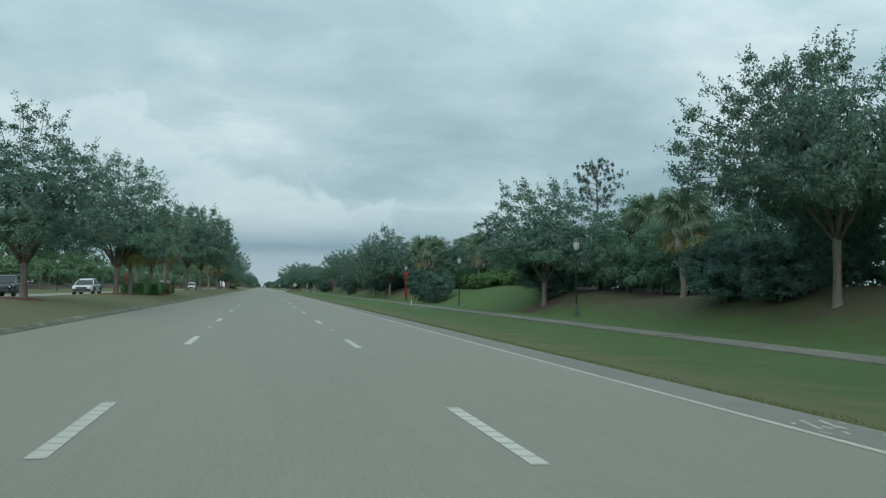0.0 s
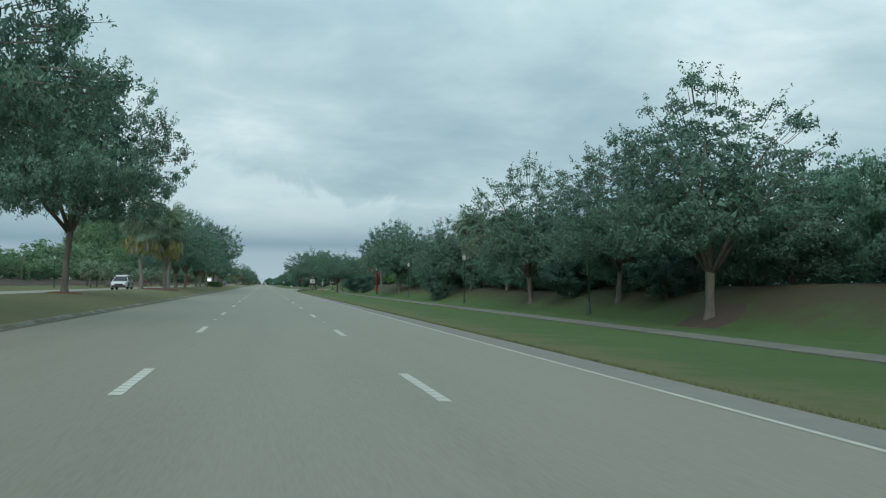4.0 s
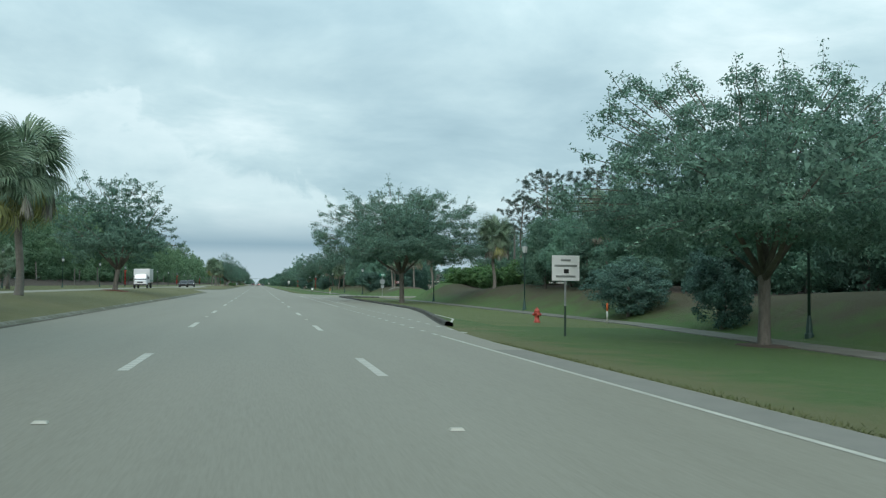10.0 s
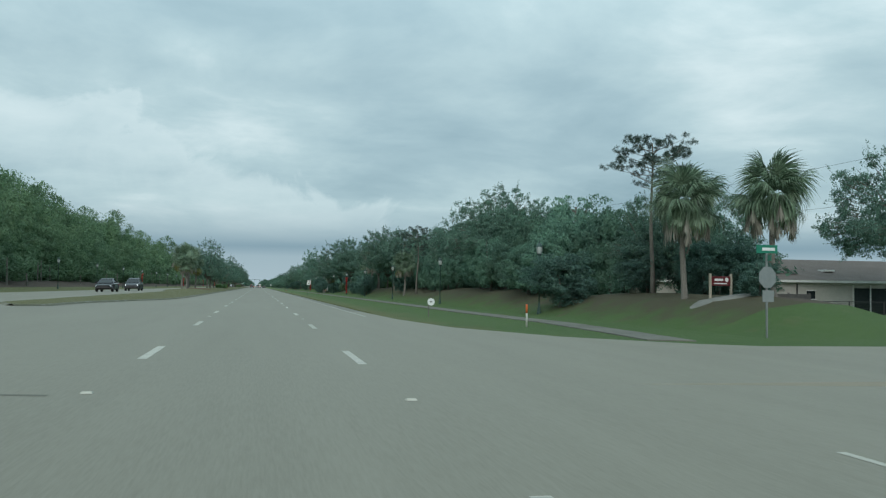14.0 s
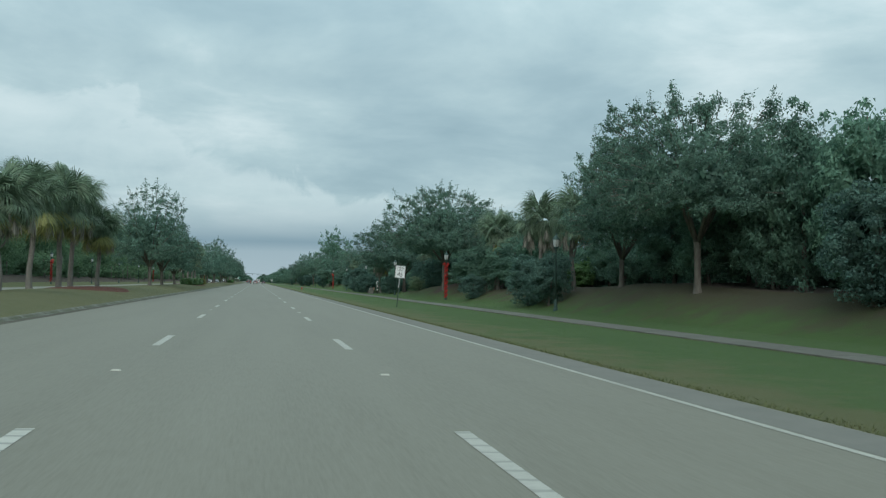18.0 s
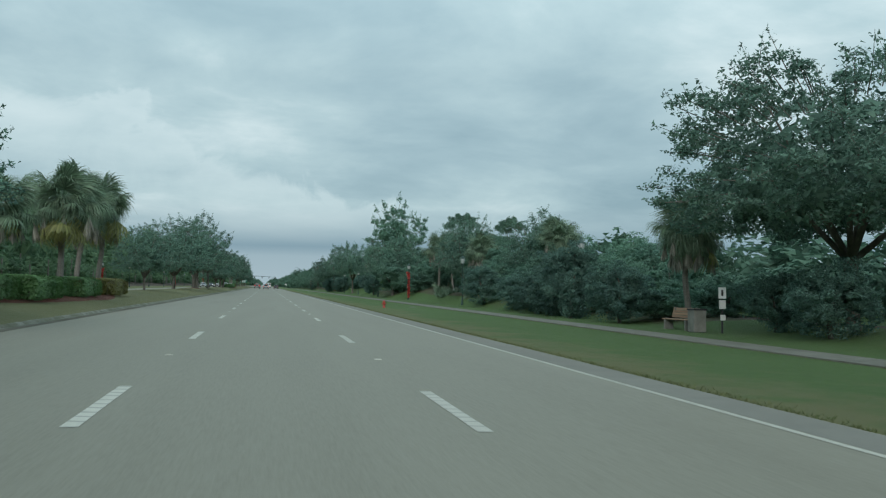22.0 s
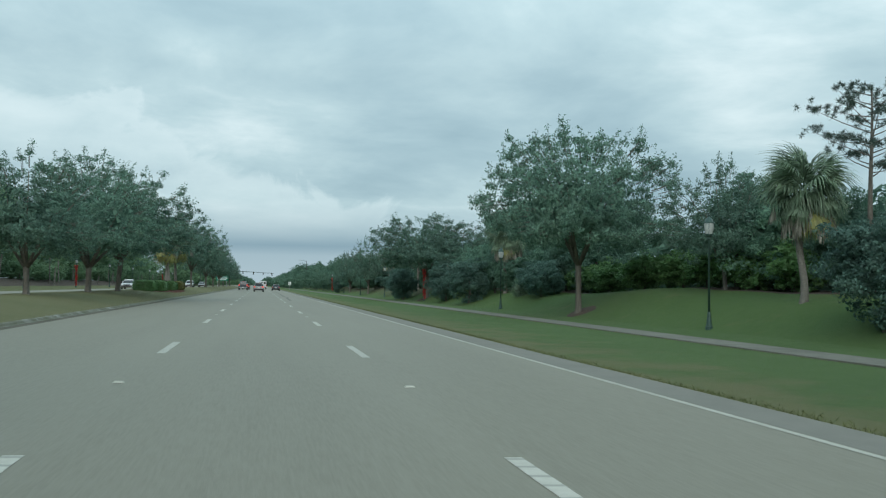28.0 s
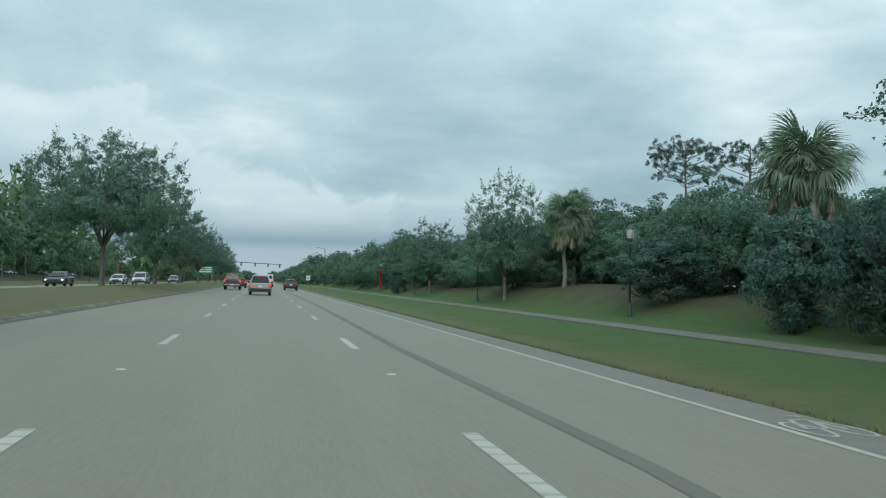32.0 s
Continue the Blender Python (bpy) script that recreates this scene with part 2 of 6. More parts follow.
GRASS_COLORS = [(0.045, 0.094, 0.023), (0.074, 0.137, 0.035), (0.106, 0.168, 0.053)]
BANK_GRASS = material("bank_grass", GRASS_COLORS, 0.95, scale=(3.5, 0.16, 22.0), bump=1.0, bump_scale=34, bump_dist=0.07)
dry_towards_road(GRASS)
dry_towards_road(BANK_GRASS, litter=True)
GRASS_DRY = material("dry_mown_grass", [(0.095, 0.108, 0.040), (0.14, 0.142, 0.062), (0.19, 0.175, 0.095)], 0.95, scale=(3.0, 0.3, 20.0), bump=0.9, bump_scale=28, bump_dist=0.06)
BLADE = material("grass_blades", [(0.10, 0.13, 0.045), (0.17, 0.175, 0.075)], 0.9, scale=(2.0, 0.3), bump=0, island=0.35, translucent=0.25)
OLIVE_GRASS = material("olive_verge_grass", [(0.080, 0.112, 0.034), (0.118, 0.150, 0.050), (0.160, 0.176, 0.072)], 0.95, scale=(3.0, 0.3, 22.0), bump=1.0, bump_scale=34, bump_dist=0.07)
MULCH = material("red_brown_mulch", [(0.10, 0.035, 0.022), (0.17, 0.06, 0.035)], 0.95, scale=(20.0, 2.0), bump=0.9, bump_scale=40, bump_dist=0.05)
LEAF_LITTER = material("leaf_litter_soil", [(0.06, 0.045, 0.035), (0.11, 0.08, 0.06)], 0.95, scale=(8.0, 0.8), bump=0.8, bump_scale=30, bump_dist=0.05)
BARK = material("grey_oak_bark", [(0.075, 0.07, 0.06), (0.14, 0.13, 0.11), (0.19, 0.18, 0.155)], 0.95, scale=(9.0, 1.5), bump=0.9, bump_scale=16, bump_dist=0.04, stretch=(1, 1, 0.3))
PALM_BARK = material("palm_trunk_bark", [(0.14, 0.132, 0.115), (0.22, 0.208, 0.182)], 0.95, scale=(7.0, 2.0), bump=0.9, bump_scale=14, bump_dist=0.05, stretch=(1, 1, 2.5))
OAK_LEAF = material("oak_leaves", [(0.092, 0.176, 0.140), (0.123, 0.225, 0.168), (0.156, 0.269, 0.190)], 0.72, scale=(0.9, 0.25), bump=0, island=0.38, obj=0.16, translucent=0.34)
DARK_LEAF = material("dark_shrub_leaves", [(0.068, 0.139, 0.120), (0.090, 0.176, 0.141), (0.117, 0.210, 0.157)], 0.72, scale=(1.2, 0.3), bump=0, island=0.38, obj=0.16, translucent=0.34)
HEDGE_LEAF = material("hedge_leaves", [(0.077, 0.170, 0.065), (0.114, 0.234, 0.084), (0.147, 0.272, 0.102)], 0.6, scale=(1.2, 0.3), bump=0, island=0.38, obj=0.15, translucent=0.34)
FAR_LEAF = material("far_woodland_leaves", [(0.095, 0.174, 0.105), (0.131, 0.231, 0.124), (0.176, 0.283, 0.139)], 0.75, scale=(0.35, 0.1), bump=0, island=0.2, translucent=0.32)
WOOD_LEAF = material("woodland_leaves", [(0.091, 0.185, 0.144), (0.124, 0.238, 0.165), (0.159, 0.278, 0.184)], 0.75, scale=(0.5, 0.12), bump=0, island=0.2, obj=0.22, translucent=0.34)
PINE_LEAF = material("pine_needles", [(0.046, 0.084, 0.071), (0.070, 0.118, 0.090)], 0.6, scale=(0.8, 0.2), bump=0, island=0.4, obj=0.1, translucent=0.15)
PALM_LEAF = material("palm_fronds", [(0.115, 0.186, 0.121), (0.165, 0.245, 0.158), (0.202, 0.283, 0.185)], 0.5, scale=(1.0, 0.4), bump=0, island=0.35, obj=0.15, translucent=0.32)
PALM_GOLD = material("yellowing_fronds", [(0.19, 0.21, 0.07), (0.28, 0.28, 0.10)], 0.6, scale=(1.0, 0.4), bump=0, island=0.35, translucent=0.25)
PALM_DEAD = material("dead_fronds", [(0.175, 0.168, 0.138), (0.275, 0.265, 0.220)], 0.8, scale=(1.0, 0.4), bump=0, island=0.4, translucent=0.15)
GOLD_LEAF = material("golden_hedge_leaves", [(0.12, 0.13, 0.03), (0.20, 0.19, 0.05)], 0.55, scale=(1.5, 0.4), bump=0, island=0.35, translucent=0.25)
LAMP_GREEN = material("dark_green_painted_metal", [(0.038, 0.078, 0.068), (0.058, 0.105, 0.092)], 0.45, metal=0.3, bump=0.05)
LAMP_GLASS = material("frosted_lamp_glass", [(0.33, 0.36, 0.35), (0.44, 0.47, 0.45)], 0.35, bump=0.02)
GARLAND = material("red_tinsel", [(0.34, 0.022, 0.02), (0.52, 0.045, 0.035)], 0.4, bump=0, island=0.5, scale=(9.0, 2.0))


# ---------------------------------------------------------------- mesh helpers
rng = np.random.default_rng(7)


def mesh_of(name, verts, faces, mat, smooth=False):
    me = bpy.data.meshes.new(name)
    me.from_pydata(verts if isinstance(verts, list) else verts.tolist(), [], faces if isinstance(faces, list) else faces.tolist())
    for mm in (mat if isinstance(mat, (list, tuple)) else [mat]):
        me.materials.append(mm)
    if smooth:
        me.polygons.foreach_set("use_smooth", [True] * len(me.polygons))
    return me


def piece(name, me, parent=None, label="", at=None):
    """Links a mesh as one object under a thing or a part."""
    ob = new(name, me)
    if parent is not None:
        ob.parent = parent
    if at is not None:
        ob.matrix_basis = at
    if label:
        ob["label"] = label
    return ob


def part(name, bm, mat, parent, label="", smooth=False):
    me = bpy.data.meshes.new(name)
    bm.to_mesh(me)
    bm.free()
    me.materials.append(mat)
    if smooth:
        me.polygons.foreach_set("use_smooth", [True] * len(me.polygons))
    return piece(name, me, parent, label)


def join(parts):
    V, Fs, n = [], [], 0
    for v, f in parts:
        V.extend([tuple(p) for p in v])
        Fs.extend([tuple(i + n for i in q) for q in f])
        n += len(v)
    return V, Fs


def tube(points, radii, n=7, cap=True):
    pts = [Vector(p) for p in points]
    V, Fs = [], []
    for i, p in enumerate(pts):
        d = (pts[min(i + 1, len(pts) - 1)] - pts[max(i - 1, 0)]).normalized()
        a = d.orthogonal().normalized() if abs(d.z) < 0.99 else Vector((1, 0, 0))
        a = (a - d * a.dot(d)).normalized()
        b = d.cross(a)
        for k in range(n):
            t = 2 * math.pi * k / n
            V.append(p + (a * math.cos(t) + b * math.sin(t)) * radii[i])
    for i in range(len(pts) - 1):
        for k in range(n):
            Fs.append((i * n + k, i * n + (k + 1) % n, (i + 1) * n + (k + 1) % n, (i + 1) * n + k))
    if cap:
        Fs.append(tuple(range(n))[::-1])
        Fs.append(tuple((len(pts) - 1) * n + k for k in range(n)))
    return V, Fs


def lathe(profile, n=12):
    V, Fs = [], []
    for r, z in profile:
        for k in range(n):
            t = 2 * math.pi * k / n
            V.append((r * math.cos(t), r * math.sin(t), z))
    for i in range(len(profile) - 1):
        for k in range(n):
            Fs.append((i * n + k, i * n + (k + 1) % n, (i + 1) * n + (k + 1) % n, (i + 1) * n + k))
    Fs.append(tuple(range(n))[::-1])
    Fs.append(tuple((len(profile) - 1) * n + k for k in range(n)))
    return V, Fs


def box(cx, cy, cz, sx, sy, sz, bevel=0.0):
    bm = bmesh.new()
    bmesh.ops.create_cube(bm, size=1.0)
    for v in bm.verts:
        v.co = Vector((cx + v.co.x * sx, cy + v.co.y * sy, cz + v.co.z * sz))
    if bevel:
        bmesh.ops.bevel(bm, geom=bm.edges[:], offset=bevel, segments=2, affect="EDGES", profile=0.5)
    return bm


def unit(v):
    return v / np.maximum(np.linalg.norm(v, axis=-1, keepdims=True), 1e-9)


def leaf_quads(c, length, width):
    """One folded leaf at each centre, turned at random."""
    n = len(c)
    a = unit(rng.normal(size=(n, 3)))
    b = unit(np.cross(a, rng.normal(size=(n, 3))))
    s = rng.uniform(0.7, 1.3, (n, 1))
    a, b = a * length * s, b * width * s
    nn = unit(np.cross(a, b)) * width * 0.35
    V = np.stack([c - a * 0.5, c + b * 0.5 + nn, c + a * 0.5, c - b * 0.5 + nn], 1).reshape(-1, 3)
    Fq = np.arange(4 * n).reshape(n, 4)
    return V, Fq


def leaf_tris(c, size, facing):
    """One pointed leaf at each centre, its blade turned towards facing."""
    n = len(c)
    a = unit(np.cross(facing, rng.normal(size=(n, 3))))
    b = np.cross(facing, a)
    s = size * rng.uniform(0.65, 1.35, (n, 1))
    V = np.stack([c - a * 0.45 * s - b * 0.36 * s, c - a * 0.45 * s + b * 0.36 * s, c + a * 0.75 * s], 1).reshape(-1, 3)
    return V


def puff_leaves(c, r, out, n, size, flat=0.75, ragged=0.5, lift=0.35):
    """Leaves over puffs of foliage: they sit on each puff's outer and upper side and lie along it."""
    idx = rng.integers(0, len(c), n)
    d = unit(rng.normal(size=(n, 3)) + 0.75 * out[idx] + np.array([0, 0, lift]))
    pos = c[idx] + d * (r[idx][:, None] * rng.random((n, 1)) ** 0.35) * np.array([1, 1, flat])
    return leaf_tris(pos, size, unit(d + ragged * rng.normal(size=(n, 3))))


# ---------------------------------------------------------------- the lie of the land
def smooth_step(a, b, v):
    t = min(1.0, max(0.0, (v - a) / (b - a)))
    return t * t * (3 - 2 * t)


def berm(y):
    """How high the bank along the footpath stands: it dies out at the side street."""
    k = 1.0 - smooth_step(325, 337, y) + 0.95 * smooth_step(350, 362, y)
    low = smooth_step(518, 542, y) - smooth_step(560, 585, y)
    return max(0.0, k) * (1 - 0.75 * low) * (1 + 0.12 * math.sin(y / 9.0) + 0.08 * math.sin(y / 3.7 + 1))


XS_R = [(6.0, -0.12), (12.6, -0.26), (14.5, -0.29), (18.0, -0.35)]
XS_B = [(18.0, 0.0), (19.5, 0.55), (21.0, 1.28), (23.0, 1.62), (27.0, 1.72), (45.0, 1.2), (90.0, 0.4), (3000.0, 0.3)]


def lerp_list(x, pts):
    if x <= pts[0][0]:
        return pts[0][1]
    for (x0, z0), (x1, z1) in zip(pts, pts[1:]):
        if x <= x1:
            return z0 + (z1 - z0) * (x - x0) / (x1 - x0)
    return pts[-1][1]


def gz(x, y):
    """Height of the ground (of the carriageway's bed where the road lies)."""
    if x >= 6.0:
        z = lerp_list(x, XS_R)
        if x > 18.0:
            yard = smooth_step(24, 29, x) * (smooth_step(314, 322, y) - smooth_step(392, 420, y))
            mound = 0.95 * math.exp(-((x - 21.5) / 2.6) ** 2 - ((y - 329) / 5.5) ** 2)
            z = -0.35 + mound * smooth_step(18.0, 19.5, x) + lerp_list(x, XS_B) * berm(y) * (1 - 0.97 * yard)
        return z
    if x >= -6.4:
        return -0.02 * x
    return lerp_list(x, [(-3000, 0.6), (-90, 1.0), (-40, 1.9), (-35, 1.7), (-31, 0.75), (-28.5, 0.40), (-25.4, 0.30), (-14.0, 0.48), (-6.4, 0.128)])


def build_ground():
    xs = [-2500, -900, -300, -120, -90, -60, -46, -40, -37, -35, -33, -31, -29.5, -28, -25.4, -20, -14, -10, -6.4, 0, 6, 9, 12.6, 14.5, 16, 18, 18.7, 19.5, 20.2, 21, 22, 23, 25, 27, 32, 38, 45, 60, 90, 150, 320, 900, 2500]
    ys = [-900, -400, -150, -80] + [-50 + 3.0 * i for i in range(330)] + [960, 1000, 1060, 1150, 1300, 1600, 2200, 3000, 4200]
    V = [(x, y, gz(x, y) + (0.05 * noise.noise((x * 0.4, y * 0.4, 3.0)) if (x > 15 or x < -28) and abs(x) < 100 else 0)) for y in ys for x in xs]
    n = len(xs)
    Fs, mats = [], []
    for j in range(len(ys) - 1):
        for i in range(n - 1):
            Fs.append((j * n + i, j * n + i + 1, (j + 1) * n + i + 1, (j + 1) * n + i))
            xm, ym = (xs[i] + xs[i + 1]) / 2, (ys[j] + ys[j + 1]) / 2
            yard = 324 < ym < 358 or (314 < ym < 410 and xm > 25)
            lawn = yard or (538 < ym < 620 and xm > 25) or 52 < ym < 98 or 532 < ym < 552 or (586 < ym < 642 and xm < 20.5) or 672 < ym < 760
            mats.append(3 if 262 < ym < 337 and 9 < xm < 16 else 1 if -60 < xm < -31 or (23.5 < xm < 46 and not yard and not (538 < ym < 620 and xm > 25)) else 0 if lawn or xm < 14.5 or xm > 46 else 2)
    me = mesh_of("ground", V, Fs, [GRASS, LEAF_LITTER, BANK_GRASS, OLIVE_GRASS], True)
    me.polygons.foreach_set("material_index", mats)
    return tagged(new("ground", me), "mown green verge and low grassed bank", "ground", kind="structure")


build_ground()


def xr_road(y):
    """Right edge of the carriageway: the turn lane opens, the side street branches off, then the edge comes back."""
    if y < 252:
        return 5.87
    if y < 286:
        return 5.87 + 3.70 * smooth_step(250, 287, y)
    if y < 331:
        return 9.57
    if y < 338.4:
        return 9.57 + 7.6 - math.sqrt(max(0.0, 7.6 ** 2 - (y - 331) ** 2))
    if y < 347.2:
        return 80.0
    if y < 372:
        return lerp_list(y, [(347.2, 17.6), (349, 12.8), (351.3, 9.5), (356.3, 7.0), (363.6, 6.1), (372, 5.87)])
    return 5.87


def build_road():
    ys = [-120, -60] + [-50 + 3.0 * i for i in range(100)] + [250 + 0.6 * i for i in range(210)] + [376 + 4.0 * i for i in range(210)] + [1230, 1400, 1800, 2600, 4000]
    ys = sorted(set(round(y, 2) for y in ys))
    V, Fs = [], []
    cols = 12
    for y in ys:
        xr = xr_road(y)
        jit = 0.035 * noise.noise((0, y * 1.3, 0)) if xr < 6.2 else 0
        for x in (-25.4, -19.7, -14.0, -12.0, -9.0, -6.4, -3.0, 0.0, 3.0, 5.4, min(xr, max(5.5, xr)) * 0.5 + 2.7, xr + jit):
            V.append((x, y, gz(x, y) + 0.03))
        V.append((xr + jit + 0.02, y, gz(xr, y) - 0.25))
        V.append((-25.42, y, gz(-25.4, y) - 0.25))
    m = cols + 2
    for j in range(len(ys) - 1):
        a, b = j * m, (j + 1) * m
        for i in range(cols):
            Fs.append((a + i, a + i + 1, b + i + 1, b + i))
        Fs.append((a + m - 1, a, b, b + m - 1))
    return tagged(new("road", mesh_of("road", V, Fs, ASPHALT, False)), "pale weathered asphalt carriageway of three lanes each way", "road", kind="structure")


road = build_road()


def rz(x, y):
    return gz(x, y) + 0.034


def strip(name, pts, width, mat, parent, step=3.0, lift=0.0):
    """A painted line along a polyline on the road."""
    dense = []
    for (x0, y0), (x1, y1) in zip(pts, pts[1:]):
        n = max(1, int(math.hypot(x1 - x0, y1 - y0) / step))
        dense += [(x0 + (x1 - x0) * i / n, y0 + (y1 - y0) * i / n) for i in range(n)]
    dense.append(pts[-1])
    V, Fs = [], []
    for i, (x, y) in enumerate(dense):
        xa, ya = dense[max(0, i - 1)]
        xb, yb = dense[min(len(dense) - 1, i + 1)]
        d = Vector((xb - xa, yb - ya)).normalized()
        for s in (-0.5, 0.5):
            px, py = x + d.y * width * s, y - d.x * width * s
            V.append((px, py, rz(px, py) + lift))
    for i in range(len(dense) - 1):
        Fs.append((2 * i, 2 * i + 1, 2 * i + 3, 2 * i + 2))
    return piece(name, mesh_of(name, V, Fs, mat), parent)


# lane lines: 3.05 m dashes every 12.19 m
CYCLE, DASH = 12.192, 3.048


def dash_mesh(width=0.15):
    V, Fs = [], []
    n = 8
    for i in range(n + 1):
        w = width * (1 + random.uniform(-0.06, 0.06))
        for s in (-0.5, 0.5):
            V.append((s * w, DASH * i / n, 0))
    for i in range(n):
        Fs.append((2 * i, 2 * i + 1, 2 * i + 3, 2 * i + 2))
    return mesh_of("lane_dash", V, Fs, DASH_PAINT)


def marker_mesh():
    V, Fs = join([([(-0.07, -0.05, 0), (0.07, -0.05, 0), (0.07, 0.05, 0), (-0.07, 0.05, 0), (-0.052, -0.025, 0.02), (0.052, -0.025, 0.02), (0.052, 0.025, 0.02), (-0.052, 0.025, 0.02)],
                   [(0, 1, 5, 4), (1, 2, 6, 5), (2, 3, 7, 6), (3, 0, 4, 7), (4, 5, 6, 7)])])
    return mesh_of("lane_marker", V, Fs, PAINT_WHITE)


D_MESH, M_MESH = dash_mesh(), marker_mesh()
for x, ph in ((-1.83, 0.0), (1.83, None)):
    for k in range(-2, 83):
        p = ph if ph is not None else (-0.5 if k < 31 else -0.27)
        y = k * CYCLE + p
        tilt = Matrix.Rotation(math.atan(0.02), 4, "Y")
        piece("lane_dash", D_MESH, road, at=Matrix.Translation((x, y, rz(x, y))) @ tilt)
        if k % 2 == (1 if k < 46 or k > 57 else 0):
            ym = y + DASH + 4.57
            piece("lane_marker", M_MESH, road, at=Matrix.Translation((x, ym, rz(x, ym))) @ tilt)
for x in (-17.6, -21.2):
    for k in range(0, 80, 1):
        y = k * CYCLE + 3
        piece("lane_dash", D_MESH, road, at=Matrix.Translation((x, y, rz(x, y))) @ Matrix.Rotation(-0.0158, 4, "Y"))
strip("edge_line", [(5.02, -100), (5.02, 254)], 0.10, PAINT_WHITE, road)
strip("edge_line", [(5.02, 284), (5.02, 333)], 0.10, PAINT_WHITE, road)
strip("edge_line", [(6.2, 284), (6.2, 333)], 0.10, PAINT_WHITE, road)
strip("edge_line", [(5.02, 366), (5.02, 1200)], 0.10, PAINT_WHITE, road)
strip("gutter_stain", [(-6.28, -100), (-6.28, 340)], 0.34, DIRT, road)
strip("gutter_stain", [(-6.3, 404), (-6.3, 985)], 0.34, DIRT, road)
strip("paved_shoulder", [(5.47, -100), (5.47, 249)], 0.74, ASPHALT_NEW, road, lift=-0.002)
strip("paved_shoulder", [(5.47, 374), (5.47, 1200)], 0.74, ASPHALT_NEW, road, lift=-0.002)
# short dashes where the turn lane opens
SHORT = mesh_of("short_dash", [(-0.06, 0, 0), (0.06, 0, 0), (0.06, 0.62, 0), (-0.06, 0.62, 0)], [(0, 1, 2, 3)], PAINT_WHITE)
for i in range(15):
    for x in (5.02, 6.2):
        y = 254.4 + i * 1.86 + (1.3 if x > 6 else 0)
        piece("short_dash", SHORT, road, at=Matrix.Translation((x, y, rz(x, y))) @ Matrix.Rotation(math.atan(0.02), 4, "Y"))
strip("turn_lane_edge_line", [(7.3, 262.6), (8.55, 267.5), (9.2, 276), (9.38, 290), (9.40, 331)], 0.10, PAINT_WHITE, road)
strip("stop_line", [(10.9, 339.3), (12.6, 338.9), (24, 338.9)], 0.12, PAINT_WHITE, road)
strip("side_street_line", [(11.5, 347.9), (14.5, 346.7), (30, 346.6)], 0.12, PAINT_WHITE, road)
strip("sealed_crack", [(2.55, 728.5), (2.62, 740), (2.85, 745), (2.7, 756), (2.9, 784), (2.8, 830)], 0.2, PATCH, road)
strip("tar_seam", [(-3.3, 336.7), (-2.2, 336.6)], 0.12, PATCH, road)


def flat_shape(name, polys, x, y, turn=0.0):
    """Painted symbol from convex outlines, laid on the road."""
    V, Fs = [], []
    for poly in polys:
        n = len(V)
        for px, py in poly:
            qx, qy = x + px * math.cos(turn) - py * math.sin(turn), y + px * math.sin(turn) + py * math.cos(turn)
            V.append((qx, qy, rz(qx, qy) + 0.002))
        Fs.append(tuple(range(n, n + len(poly))))
    return piece(name, mesh_of(name, V, Fs, WORN_PAINT), road)


def bar(x0, y0, x1, y1, w):
    d = Vector((x1 - x0, y1 - y0)).normalized()
    return [(x0 + d.y * w / 2, y0 - d.x * w / 2), (x1 + d.y * w / 2, y1 - d.x * w / 2), (x1 - d.y * w / 2, y1 + d.x * w / 2), (x0 - d.y * w / 2, y0 + d.x * w / 2)]


def ring_polys(cx, cy, rx, ry, w, n=14):
    out = []
    for i in range(n):
        a, b = 2 * math.pi * i / n, 2 * math.pi * (i + 1) / n
        out.append([(cx + (rx - w) * math.cos(a), cy + (ry - w) * math.sin(a)), (cx + rx * math.cos(a), cy + ry * math.sin(a)), (cx + rx * math.cos(b), cy + ry * math.sin(b)), (cx + (rx - w) * math.cos(b), cy + (ry - w) * math.sin(b))])
    return out


BIKE = ring_polys(-0.22, 0, 0.17, 0.42, 0.05) + ring_polys(0.22, 0, 0.17, 0.42, 0.05) + [bar(-0.22, 0, -0.05, 0.55, 0.05), bar(-0.05, 0.55, 0.17, 0.55, 0.05), bar(0.17, 0.55, 0.22, 0, 0.05), bar(-0.22, 0, 0.03, 0.05, 0.05), bar(0.03, 0.05, 0.17, 0.55, 0.05), bar(0.10, 0.82, 0.25, 0.78, 0.06)]
flat_shape("bicycle_symbol", BIKE, 5.5, 746.6)
for y in (0.95, 480.5):
    flat_shape("worn_bicycle_symbol", BIKE[::4], 5.5, y)
for y in (322.2, 304.6):
    flat_shape("turn_arrow", [bar(7.25 - 7.9, -1.3, 7.25 - 7.9, 0.45, 0.2), bar(-0.7, 0.4, 0.45, 0.4, 0.3), [(0.35, -0.15), (0.95, 0.4), (0.35, 0.95)]], 7.65, y)


# ---------------------------------------------------------------- median islands, kerbs, footpath
def sweep(name, path, profile, mat, parent=None, base=None):
    """Profile points (out, up) swept along a ground path; out is to the right of travel."""
    V, Fs = [], []
    m = len(profile)
    for i, (x, y) in enumerate(path):
        xa, ya = path[max(0, i - 1)]
        xb, yb = path[min(len(path) - 1, i + 1)]
        d = Vector((xb - xa, yb - ya)).normalized()
        for o, u in profile:
            px, py = x + d.y * o, y - d.x * o
            V.append((px, py, gz(x, y) + 0.03 + u))
    for i in range(len(path) - 1):
        for k in range(m - 1):
            Fs.append((i * m + k, i * m + k + 1, (i + 1) * m + k + 1, (i + 1) * m + k))
    return mesh_of(name, V, Fs, mat)


